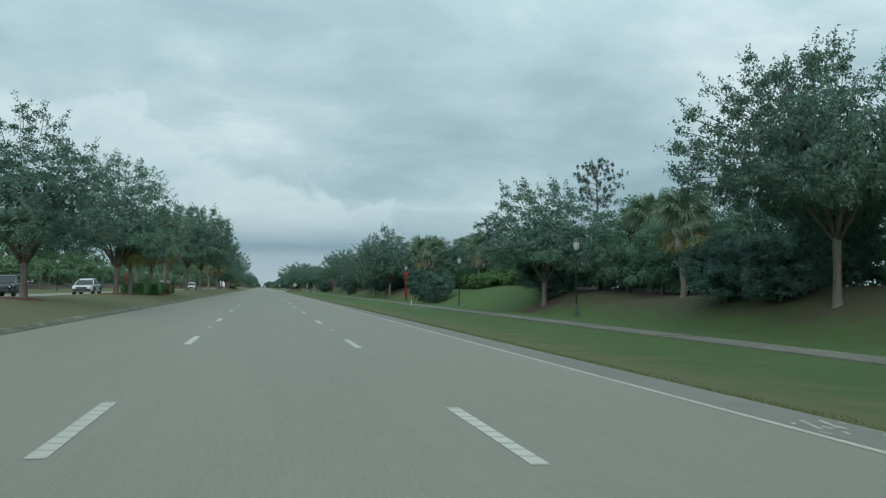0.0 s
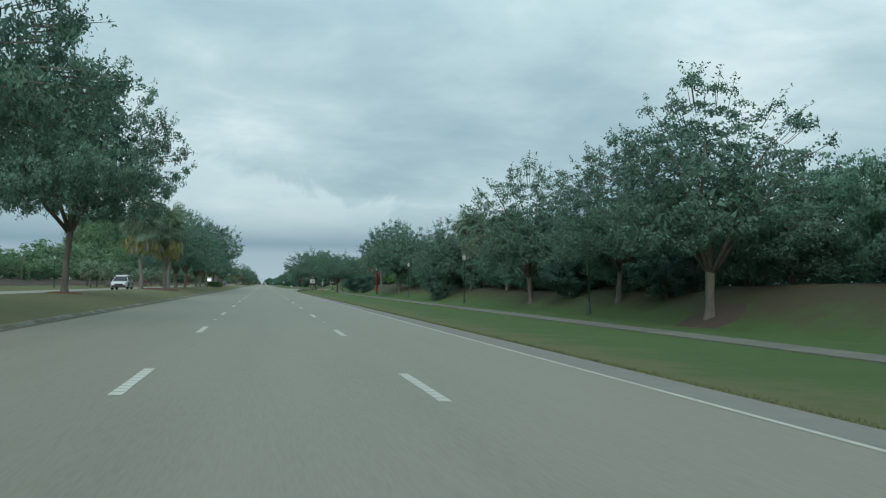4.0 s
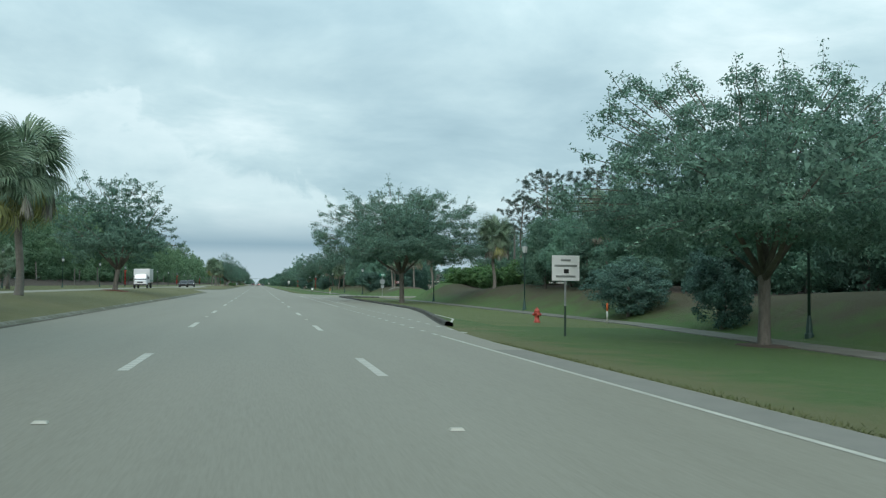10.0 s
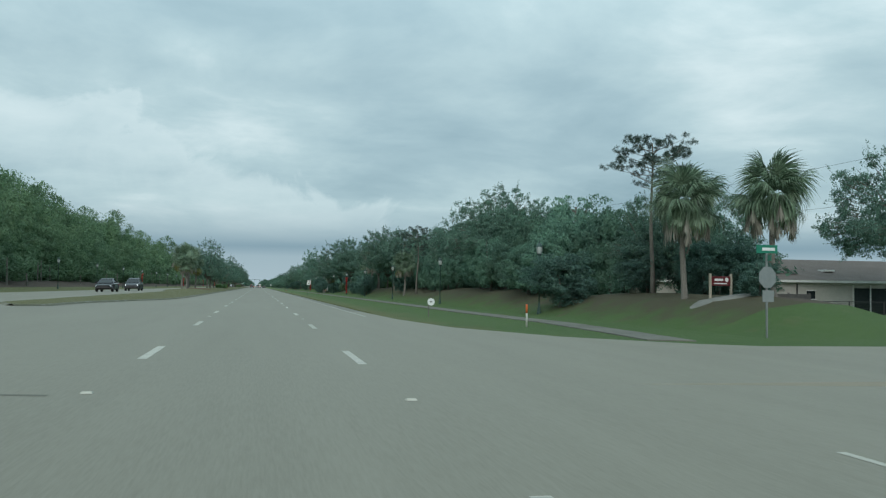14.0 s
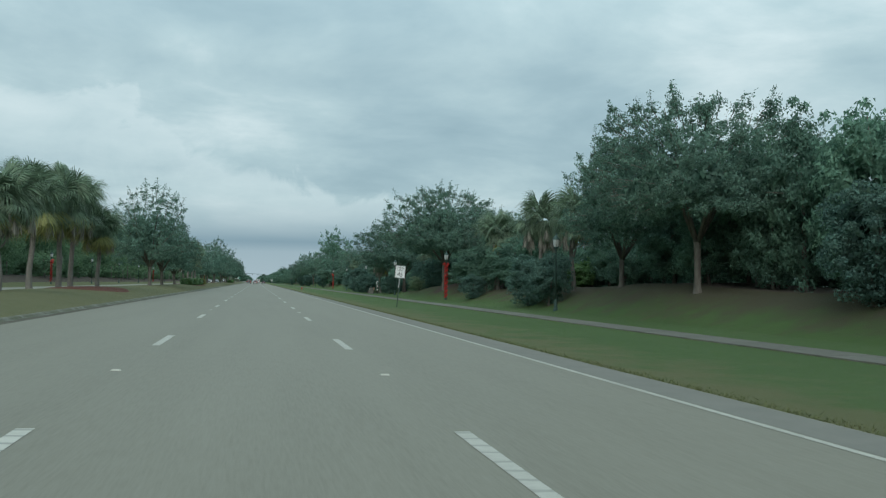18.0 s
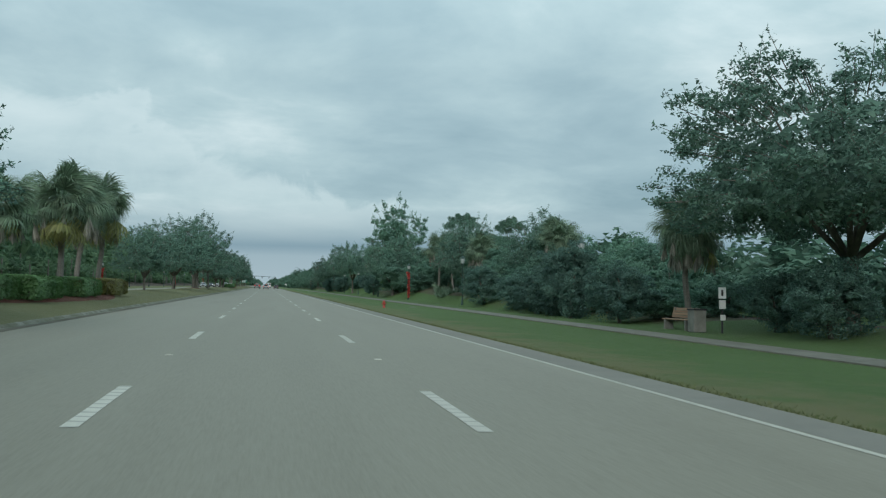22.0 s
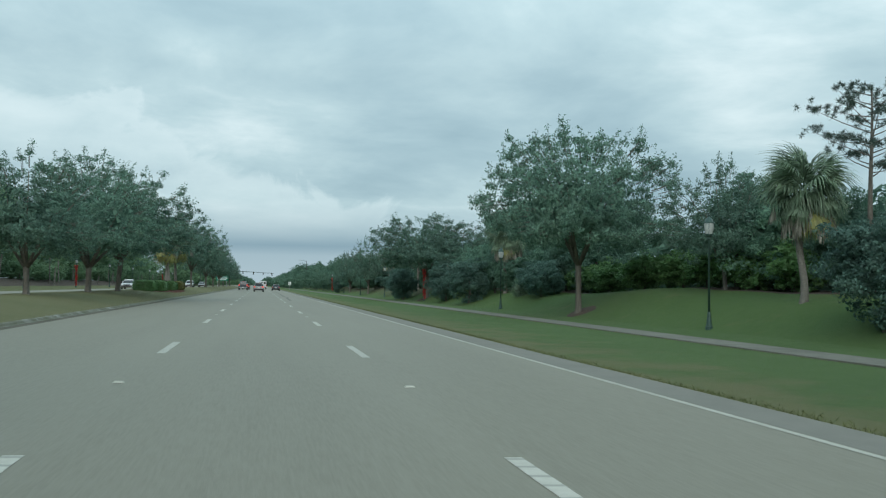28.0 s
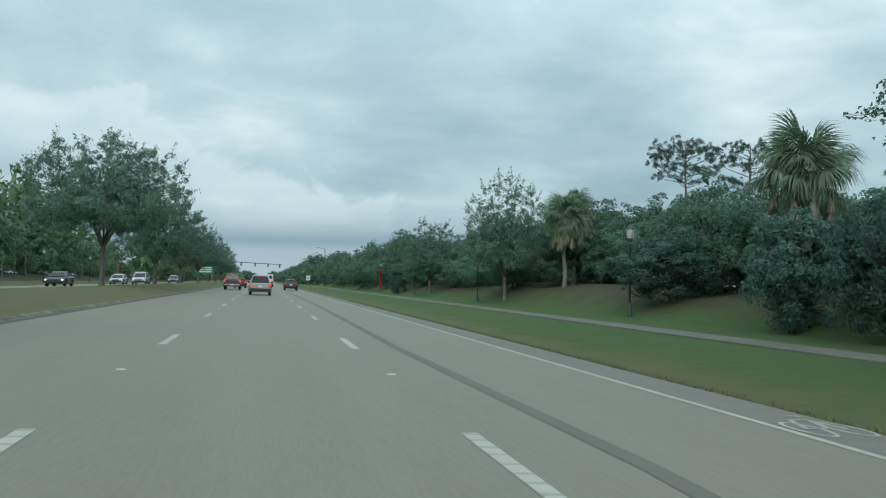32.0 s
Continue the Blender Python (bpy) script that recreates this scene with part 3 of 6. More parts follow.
def median(y0, y1, right, left, name, step=2.0):
    n = int((y1 - y0) / step)
    ys = [y0 + (y1 - y0) * i / n for i in range(n + 1)]
    V, Fs, mats = [], [], []
    cols = 9
    for y in ys:
        r, l = right(y), left(y)
        for i in range(cols + 1):
            f = i / cols
            x = r + (l - r) * f
            up = 0.08 + 0.33 * math.sin(math.pi * f) * min(1, abs(r - l) / 6) + (0.03 * noise.noise((x * 0.7, y * 0.7, 1)) if 0 < i < cols else 0)
            V.append((x, y, gz(x, y) + 0.03 + up))
    for j in range(n):
        for i in range(cols):
            Fs.append((j * (cols + 1) + i, (j + 1) * (cols + 1) + i, (j + 1) * (cols + 1) + i + 1, j * (cols + 1) + i + 1))
            mats.append(1 if i in (0, cols - 1) else 0)
    me = mesh_of(name, V, Fs, [GRASS_DRY, GRASS_DRY], True)
    ob = tagged(new(name, me), "grassed median strip behind a low concrete kerb", "median", kind="structure")
    prof = [(0.30, 0.004), (0.16, 0.012), (0.12, 0.055), (0.07, 0.075), (-0.05, 0.085), (-0.07, 0.05)]
    pr = [(right(y), y) for y in ys]
    pl = [(left(y), y) for y in ys][::-1]
    piece("kerb", sweep("kerb", pr, prof, KERB_MAT), ob, "stained concrete kerb and gutter")
    piece("kerb", sweep("kerb", pl, prof, KERB_MAT), ob, "stained concrete kerb and gutter")
    return ob


def nose(y, ya, yb):
    t = min(1.0, max(0.0, (y - ya) / (yb - ya)))
    return math.sqrt(max(0.0, 1 - t * t))


median(-60, 345.4, lambda y: -10.3 + 3.75 * nose(y, 341, 345.4) + 0.02 * math.sin(y), lambda y: -10.3 - 3.6 * nose(y, 341, 345.4), "median_south")
median(365.6, 985, lambda y: -10.3 + (0.9 + 2.75 * smooth_step(370, 400, y)) * nose(-y, -368, -365.6), lambda y: -10.3 - (0.9 + 2.7 * smooth_step(430, 465, y)) * nose(-y, -368, -365.6), "median_north")


def turn_kerb():
    ys = [256 + 1.5 * i for i in range(50)]
    path = [(xr_road(y), y) for y in ys] + [(xr_road(y), y) for y in (331.5, 332.5, 333.5, 334.5, 335.5, 336.5, 337.3, 338.0, 338.35)]
    path = [p for p in path if p[1] <= 331] + [p for p in path if p[1] > 331]
    path = [p for p in path if p[1] >= 260]
    prof = [(-0.10, 0.006), (0.0, 0.008), (0.02, 0.12), (0.05, 0.15), (0.16, 0.15), (0.30, 0.10), (0.32, -0.1)]
    return tagged(new("kerb", sweep("kerb", path, prof, DARK_KERB)), "dark stained concrete kerb along the turn lane", "kerb", kind="structure")


turn_kerb()


def footpath():
    x0, x1 = 12.72, 14.32
    ob = tagged(new("footpath", None), "narrow grey concrete footpath between verge and bank", "footpath", kind="structure")

    def slab(y):
        a, b, t = 0.006, 1.515, 0.06
        V = []
        for yy in (a, b):
            for xx in (x0, x1):
                V.append((xx, yy, gz(xx, y) + 0.04))
        V += [(v[0], v[1], v[2] - t - 0.05) for v in V]
        return V, [(0, 1, 3, 2), (0, 4, 5, 1), (1, 5, 7, 3), (3, 7, 6, 2), (2, 6, 4, 0)]
    V, Fs = slab(0)
    me = mesh_of("paving_slab", V, Fs, PATH_CONCRETE)

    def lay(y):
        """The path swings out behind the turn lane and back at the side street."""
        bend = [(-100, 0), (235, 0), (250, 1.4), (266, 3.2), (318, 3.4), (326, 3.0), (337, 2.3), (349, -0.9), (356, -0.2), (364, 0.4), (380, 0), (2000, 0)]
        off = lerp_list(y, bend)
        turn = -math.atan(lerp_list(y + 1, bend) - off)
        return Matrix.Translation((13.52 + off, y, gz(13.52 + off, y) - gz(13.52, 0) + 0.004 * noise.noise((0, y * 0.7, 0)))) @ Matrix.Rotation(turn, 4, "Z") @ Matrix.Translation((-13.52, 0, 0))
    for i in range(290):
        y = 20 + i * 1.524
        if 336.8 < y < 349.5:
            continue
        piece("paving_slab", me, ob, at=lay(y))
    rest = []
    for y in [-60 + 1.524 * i for i in range(52)] + [20 + 1.524 * i for i in range(290, 760)]:
        V, Fs = slab(0)
        rest.append(([(v[0], v[1] + y, v[2]) for v in V], Fs))
    tagged(piece("paving_slabs", mesh_of("paving_slabs", *join(rest), PATH_CONCRETE), ob), kind="stuff")


footpath()


# ---------------------------------------------------------------- plants
class Kind:
    """One built plant and the places where it stands."""

    def __init__(self, ob):
        self.ob, self.places = ob, []

    def put(self, x, y, h=1.0, w=1.0, turn=None, sink=0.08, z=None):
        zz = gz(x, y) if z is None else z
        s = Matrix.Diagonal((w, w, h, 1))
        self.places.append(Matrix.Translation((x, y, zz - sink)) @ Matrix.Rotation(random.uniform(0, 6.28) if turn is None else turn, 4, "Z") @ s)

    def finish(self):
        for m in self.places[1:]:
            copy_thing(self.ob, m)
        if self.places:
            self.ob.matrix_basis = self.places[0]


def median_z(x, y):
    return gz(x, y) + 0.03 + 0.08 + 0.33 * math.sin(math.pi * min(1, max(0, (-6.6 - x) / 7.3)))


def build_oak(seed, leaves=32000, size=0.115, spread=4.6, height=10.0, fork=1.9, gaps=0.25, mat=OAK_LEAF, label="", name="live_oak", clear=2.6, tufts=520, shoots=110, tuft=0.72, heart=2.3, sprigs=0.10):
    global rng
    rng = np.random.default_rng(seed)
    rnd = random.Random(seed)
    ob = tagged(new(name), label, "tree")
    lean = (rnd.uniform(-0.2, 0.2), rnd.uniform(-0.2, 0.2))
    piece("trunk", mesh_of("trunk", *tube([(0, 0, -0.3), (0, 0, 0.05), (0.02, 0.02, 0.3), (lean[0] * 0.3, lean[1] * 0.3, fork * 0.5), (lean[0], lean[1], fork), (lean[0], lean[1], fork + 0.3)], [0.36, 0.26, 0.20, 0.17, 0.19, 0.10], 10), BARK, True), ob, "grey furrowed trunk")
    for i in range(8):
        a = i * 2.4 + rnd.uniform(-0.3, 0.3)
        out = spread * rnd.uniform(0.3, 0.8)
        top = fork + (height - fork) * rnd.uniform(0.4, 0.88) * (1.15 - 0.4 * out / spread)
        p0 = Vector((lean[0], lean[1], fork - 0.12))
        p3 = Vector((math.cos(a) * out, math.sin(a) * out, top))
        p1 = p0 + Vector((math.cos(a) * out * 0.3, math.sin(a) * out * 0.3, (top - fork) * 0.3))
        p2 = p0.lerp(p3, 0.62) + Vector((rnd.uniform(-.3, .3), rnd.uniform(-.3, .3), 0.2))
        piece("limb", mesh_of("limb", *tube([p0, p1, p2, p3], [0.115, 0.085, 0.05, 0.015], 6), BARK, True), ob)
    # crown: puffs gathered over a lumpy dome that is widest low down, with loose shoots beyond it
    u = unit(rng.normal(size=(tufts * 3, 3)))
    u = u[u[:, 2] > -0.85][:tufts]
    lump = np.array([0.90 + 0.34 * noise.noise(Vector(p) * 1.5 + Vector((seed, 0, 0))) + 0.18 * noise.noise(Vector(p) * 3.9) for p in u])
    rad = np.minimum(np.clip(rng.beta(3.0, 1.0, len(u)), 0.15, 1) * lump * 1.06, 1.04)
    mid, hz = clear + (height - clear) * 0.31, (height - clear) * 0.66
    tall = np.where(u[:, 2:] > 0, hz, (mid - clear) * 1.0)
    c = u * rad[:, None] * np.concatenate([np.full((len(u), 2), spread), tall], 1) + np.array([0, 0, mid])
    c[:, 2] = np.maximum(c[:, 2], clear + 0.5 * rng.random(len(c)) + 0.04 * np.hypot(c[:, 0], c[:, 1]))
    keep = np.array([noise.noise(Vector(p) * 0.5 + Vector((0, seed, 0))) for p in c]) > -0.62 + gaps * 0.5
    c, u = c[keep], u[keep]
    n0 = int(leaves * 0.07)
    core = c[rng.integers(0, len(c), n0)]
    core = (core - np.array([0, 0, mid])) * np.array([0.88, 0.88, 0.84]) * rng.uniform(0.6, 1.0, (n0, 1)) + np.array([0, 0, mid]) + rng.normal(size=(n0, 3)) * 0.25
    n1 = int(leaves * (0.93 - sprigs))
    tr = rng.uniform(0.45, 0.85, len(c)) * tuft
    V1 = puff_leaves(c, tr, u, n1, size, flat=0.62)
    n2 = leaves - n1 - n0
    out = np.argsort(-np.linalg.norm((c - np.array([0, 0, mid])) / np.array([spread, spread, hz]), axis=1))[:shoots]
    si = out[rng.integers(0, len(out), n2)]
    d = unit(u[out] * np.array([1, 1, 0.7]) + np.array([0, 0, 0.35]) + 0.35 * rng.normal(size=(len(out), 3)))
    full = np.zeros_like(c)
    full[out] = d * rng.uniform(0.5, 1.15, (len(out), 1))
    t = rng.random((n2, 1))
    pos2 = c[si] + full[si] * (0.05 + 0.95 * t) + rng.normal(size=(n2, 3)) * (0.15 - 0.09 * t)
    V2 = leaf_tris(pos2, size, unit(rng.normal(size=(n2, 3)) + np.array([0, 0, 0.5])))
    Vc = leaf_tris(core, size * heart, unit(core - np.array([0, 0, mid]) + rng.normal(size=(n0, 3))))
    V = np.concatenate([V1, V2, Vc])
    Fq = np.arange(len(V)).reshape(-1, 3).tolist()
    V, nleaf = V.tolist(), len(Fq)
    for i, o in enumerate(out):
        a0 = Vector(c[o] * 0.82 + np.array([0, 0, mid]) * 0.18)
        a1, a2 = Vector(c[o]), Vector(c[o] + full[o])
        tv, tf = tube([a0, a1, a2], [0.022, 0.014, 0.005], 3, False)
        n0 = len(V)
        V += [tuple(p) for p in tv]
        Fq += [tuple(k + n0 for k in f) for f in tf]
    me = mesh_of("crown", V, Fq, [mat, BARK])
    me.polygons.foreach_set("material_index", [0] * nleaf + [1] * (len(Fq) - nleaf))
    piece("crown", me, ob, "dense crown of small dark green leaves")
    return ob


def frond_mesh(name, mat, rnd, petiole, length, droop, leaflets=50, hang=False):
    """A petiole and its pleated, arching fan of narrow leaflets, pointing along +X."""
    V, Fs = [], []
    base, tip = Vector((0.1, 0, 0)), Vector((petiole, 0, -0.10 * petiole))
    if hang:
        tip = Vector((petiole, 0, -0.35 * petiole))
    V += [base + Vector((0, -0.028, 0)), base + Vector((0, 0.028, 0)), tip + Vector((0, 0.014, 0)), tip + Vector((0, -0.014, 0))]
    Fs.append((0, 1, 2, 3))
    for i in range(leaflets):
        t = -2.0 + 4.0 * i / (leaflets - 1) + rnd.uniform(-0.05, 0.05)
        # the fan folds down on both sides of its rib, and the outer leaflets start nearer to the stalk
        d = Vector((math.cos(t) + 0.25, math.sin(t), 0.12 - 0.55 * abs(math.sin(t)))).normalized()
        ln = length * (1.0 - 0.22 * abs(t) / 2.0) * rnd.uniform(0.82, 1.12)
        if hang:
            d = Vector((0.22 * math.cos(t) + rnd.uniform(-0.12, 0.12), 0.30 * math.sin(t), -1.0)).normalized()
        w = Vector((-math.sin(t), math.cos(t), 0)) * (0.024 if hang else 0.023)
        root = tip - Vector((0.22 * abs(t) / 2.0 * length * 0.6, 0, 0)) if not hang else tip
        k1 = root + d * ln * 0.48
        k2 = root + d * ln * 0.72 + Vector((0, 0, -droop * ln * 0.20))
        end = root + d * ln * rnd.uniform(0.80, 0.92) + Vector((0, 0, -droop * ln * rnd.uniform(0.5, 0.95)))
        n0 = len(V)
        V += [root - w * 0.3, root + w * 0.3, k1 + w, k1 - w, k2 + w * 0.75, k2 - w * 0.75, end]
        Fs += [(n0, n0 + 1, n0 + 2, n0 + 3), (n0 + 3, n0 + 2, n0 + 4, n0 + 5), (n0 + 5, n0 + 4, n0 + 6)]
    return mesh_of(name, V, Fs, mat)


frnd = random.Random(4)
FRONDS = [frond_mesh("frond", PALM_LEAF, frnd, p, l, d) for p, l, d in ((0.85, 1.10, 0.75), (0.45, 1.20, 0.85), (1.1, 1.0, 0.65))]
GOLDEN = [frond_mesh("frond", PALM_GOLD, frnd, 1.1, 1.1, 0.8)]
DEAD = [frond_mesh("dead_frond", PALM_DEAD, frnd, p, l, 0.1, 22, hang=True) for p, l in ((1.15, 1.05), (0.8, 1.2), (0.95, 0.85))]


def build_palm(seed, height=6.6, fronds=34, dead=14, gold=4, name="sabal_palm", label="", boots=False):
    rnd = random.Random(seed)
    ob = tagged(new(name), label, "palm")
    hc = height - 1.9
    bend = rnd.uniform(-0.12, 0.12)
    pts = [(bend * math.sin(i / 8 * 3), 0.1 * math.sin(i), -0.3 + (hc + 0.3) * i / 8) for i in range(9)]
    top = Vector(pts[-1])
    V, Fs = tube(pts, [0.22, 0.165, 0.145, 0.14, 0.135, 0.135, 0.145, 0.17, 0.19], 10)
    shaft = [(V, Fs)]
    for i in range(18 if boots else 7):
        p, a = Vector(pts[0]).lerp(top, rnd.uniform(0.45 if boots else 0.82, 0.99)), i * 2.4
        shaft.append(tube([p + Vector((math.cos(a) * r, math.sin(a) * r, z)) for r, z in ((0.11, 0), (0.22, 0.17), (0.28, 0.34))], [0.055, 0.045, 0.02], 4))
    piece("trunk", mesh_of("trunk", *join(shaft), PALM_BARK, False), ob, "straight grey palm trunk with old leaf boots")
    for meshes, nm, count, lo, hi in ((FRONDS, "frond", fronds, -0.85, 1.40), (GOLDEN, "frond", gold, -1.0, -0.6), (DEAD, "dead_frond", dead, -0.25, 0.10)):
        for i in range(count):
            el = lo + (hi - lo) * ((i + 0.5) / count) ** 1.1
            m = Matrix.Translation(top + Vector((0, 0, 0.12 - (0.30 + 0.3 * (i % 3) if nm == "dead_frond" else 0)))) @ Matrix.Rotation(i * 2.399 + rnd.uniform(-0.25, 0.25), 4, "Z") @ Matrix.Rotation(-el, 4, "Y") @ Matrix.Rotation(rnd.uniform(-0.4, 0.4) if nm == "frond" else 0, 4, "X") @ Matrix.Diagonal((*[rnd.uniform(0.98, 1.25)] * 3, 1))
            piece(nm, meshes[i % len(meshes)], ob, at=m)
    return ob


def build_pine(seed, height=11.0, name="slash_pine", label="", bare=0.55):
    global rng
    rng = np.random.default_rng(seed)
    rnd = random.Random(seed)
    ob = tagged(new(name), label, "tree")
    pts = [(0.12 * math.sin(i * 0.8 + seed), 0.1 * math.cos(i * 0.7), -0.3 + (height * 0.97 + 0.3) * i / 9) for i in range(10)]
    piece("trunk", mesh_of("trunk", *tube(pts, [0.19 - 0.017 * i for i in range(10)], 7), BARK, True), ob, "slender dark trunk with a bare lower half")
    cs = []
    for i in range(30):
        f = bare + (0.99 - bare) * (i + rnd.random()) / 30
        p = Vector(pts[0]).lerp(Vector(pts[-1]), f)
        a = i * 2.4
        k = (f - bare) / (1 - bare)
        ln = (0.9 + 1.9 * math.sin(math.pi * min(1, 0.18 + 0.75 * k))) * rnd.uniform(0.6, 1.15) * (1.0 if k < 0.85 else 0.6)
        q = p + Vector((math.cos(a) * ln, math.sin(a) * ln, ln * rnd.uniform(0.2, 0.55)))
        piece("branch", mesh_of("branch", *tube([p, p.lerp(q, 0.5) - Vector((0, 0, 0.08)), q], [0.04, 0.024, 0.008], 4), BARK, True), ob)
        for j in range(4 + int(ln * 2.2)):
            cs.append(p.lerp(q, rnd.uniform(0.6, 1.08)) + Vector((rnd.gauss(0, .26), rnd.gauss(0, .26), rnd.gauss(0.12, .12))))
    c = np.array(cs)
    n = 12000
    idx = rng.integers(0, len(c), n)
    d = unit(rng.normal(size=(n, 3)) + np.array([0, 0, 0.35]))
    side = unit(np.cross(d, rng.normal(size=(n, 3)))) * 0.016
    root = c[idx] + d * 0.05
    V = np.stack([root - side, root + side, c[idx] + d * rng.uniform(0.2, 0.34, (n, 1))], 1).reshape(-1, 3)
    piece("crown", mesh_of("crown", V, np.arange(3 * n).reshape(n, 3), PINE_LEAF), ob, "open tufts of dark needles")
    return ob


def build_canopy_tree(seed, height=12.0, spread=5.0):
    """A bare forking stem under a shallow, billowing dome of leaves."""
    global rng
    rng = np.random.default_rng(seed)
    rnd = random.Random(seed)
    ob = tagged(new("canopy_tree"), "tall tree with a flat domed crown on bare limbs", "tree")
    fork = height * 0.52
    piece("trunk", mesh_of("trunk", *tube([(0, 0, -0.3), (0.05, 0, fork * 0.5), (0, 0.05, fork)], [0.28, 0.2, 0.16], 8), BARK, True), ob)
    c = []
    for i in range(11):
        a, rr = i * 2.4 + rnd.uniform(-0.3, 0.3), spread * math.sqrt((i + 0.6) / 11) * 0.92
        q = Vector((math.cos(a) * rr, math.sin(a) * rr, height * (0.93 - 0.17 * (rr / spread) ** 2)))
        p = Vector((0, 0.05, fork - 0.1))
        piece("limb", mesh_of("limb", *tube([p, p.lerp(q, 0.45) + Vector((0, 0, 0.3)), q - Vector((0, 0, 0.5))], [0.10, 0.06, 0.02], 5), BARK, True), ob)
        for j in range(6):
            b = rnd.uniform(0, 6.28)
            c.append(q + Vector((math.cos(b), math.sin(b), 0)) * rnd.uniform(0.2, 1.5) + Vector((0, 0, rnd.uniform(-0.5, 0.15))))
    c = np.array([tuple(v) for v in c])
    V = puff_leaves(c, rng.uniform(0.6, 1.1, len(c)), np.tile((0.0, 0.0, 0.4), (len(c), 1)), 15000, 0.15, flat=0.55)
    piece("crown", mesh_of("crown", V, np.arange(len(V)).reshape(-1, 3), WOOD_LEAF), ob, "smooth billowing dome of leaves")
    return ob


def build_far_palm(seed):
    """A small palm of the belt across the road: a leaning stem and one shaggy head."""
    rnd = random.Random(seed)
    ob = tagged(new("cabbage_palm"), "small cabbage palm with a drooping grey-green head", "palm")
    lean = rnd.uniform(-0.5, 0.5)
    piece("trunk", mesh_of("trunk", *tube([(0, 0, -0.3), (lean * 0.3, 0, 1.4), (lean, 0, 3.0)], [0.19, 0.15, 0.16], 8), PALM_BARK, True), ob)
    for nm, meshes, count, lo, hi in (("head", FRONDS, 24, -0.8, 1.35), ("skirt", DEAD, 9, -0.3, 0.1)):
        V, Fs = [], []
        for i in range(count):
            el = lo + (hi - lo) * (i + 0.5) / count
            m = Matrix.Translation((lean, 0, 3.05)) @ Matrix.Rotation(i * 2.399 + rnd.uniform(-0.3, 0.3), 4, "Z") @ Matrix.Rotation(-el, 4, "Y") @ Matrix.Scale(rnd.uniform(0.8, 1.1), 4)
            n0, me = len(V), meshes[i % len(meshes)]
            V += [m @ v.co for v in me.vertices]
            Fs += [tuple(n0 + k for k in f.vertices) for f in me.polygons]
        piece(nm, mesh_of(nm, V, Fs, PALM_LEAF if nm == "head" else PALM_DEAD), ob)
    return ob


def build_palmetto(seed):
    """A low cluster of fan fronds that spring from the ground."""
    rnd = random.Random(seed)
    ob = tagged(new("saw_palmetto"), "low clump of green fan palm fronds on the bank", "shrub")
    for i in range(13):
        el = rnd.uniform(0.25, 1.3)
        piece("frond", FRONDS[i % 3], ob, at=Matrix.Translation((rnd.gauss(0, 0.25), rnd.gauss(0, 0.25), 0.05)) @ Matrix.Rotation(i * 2.4, 4, "Z") @ Matrix.Rotation(-el, 4, "Y") @ Matrix.Scale(rnd.uniform(0.6, 0.85), 4))
    return ob


def clump_leaves(seed, leaves, size, k=150, puff=0.42, core=0.06, wild=1.0, ragged=0.5):
    """Leaves of a 4 m wide and 4 m tall mass of puffs that reaches the ground."""
    global rng
    rng = np.random.default_rng(seed)
    u = unit(rng.normal(size=(k, 3)))
    lump = np.array([0.84 + wild * (0.42 * noise.noise(Vector(p) * 1.7 + Vector((seed, 1, 0))) + 0.20 * noise.noise(Vector(p) * 4.1)) for p in u])
    rad = np.clip(rng.beta(5, 1.1, k), 0.4, 1) * lump
    c = u * rad[:, None] * np.array([1.75, 1.75, 1.85]) + np.array([0, 0, 1.9])
    c[:, 2] = np.maximum(c[:, 2], 0.25)
    r = rng.uniform(0.6, 1.25, k) * puff
    V = puff_leaves(c, r, u, int(leaves * (1 - core)), size, ragged=ragged)
    n = int(leaves * core)
    deep = (c[rng.integers(0, k, n)] - np.array([0, 0, 1.9])) * rng.uniform(0.55, 0.92, (n, 1)) + np.array([0, 0, 1.9])
    V = np.concatenate([V, leaf_tris(deep, size * 3.0, unit(deep - np.array([0, 0, 1.9]) + 0.5 * rng.normal(size=(n, 3))))])
    V[:, 2] = np.maximum(V[:, 2], 0.02)
    return V, np.arange(len(V)).reshape(-1, 3)


def build_shrub(seed, leaves=16000, size=0.085, mat=DARK_LEAF, name="shrub", label="", category="shrub"):
    rnd = random.Random(seed)
    ob = tagged(new(name), label, category)
    piece("stem", mesh_of("stem", *tube([(0, 0, -0.2), (0.1, 0.05, 0.9), (rnd.uniform(-.3, .3), rnd.uniform(-.3, .3), 2.2), (rnd.uniform(-.6, .6), rnd.uniform(-.6, .6), 3.3)], [0.12, 0.08, 0.05, 0.012], 6), BARK, True), ob)
    piece("foliage", mesh_of("foliage", *clump_leaves(seed, leaves, size), mat), ob, "dense leaves down to the ground")
    return ob


wide_oaks = [Kind(build_oak(s, leaves=72000, size=0.105, spread=6.3, gaps=g, clear=cl, fork=2.5, tufts=760, shoots=260, label="broad old live oak with a wide dark green crown")) for s, g, cl in ((15, 0.1, 2.6), (16, 0.18, 2.8))]
grand_oak = Kind(build_oak(17, leaves=120000, size=0.085, spread=6.4, gaps=0.14, clear=2.9, fork=2.5, tufts=900, shoots=260, sprigs=0.08, tuft=0.75, heart=2.2, label="broad old live oak on the verge beside the footpath"))
oaks = [Kind(build_oak(s, spread=sp, gaps=g, clear=cl, label="spreading live oak with a dense dark green crown")) for s, sp, g, cl in ((11, 4.7, 0.12, 1.9), (12, 4.5, 0.05, 2.2), (13, 4.9, 0.2, 1.8), (14, 4.6, 0.12, 2.1))]
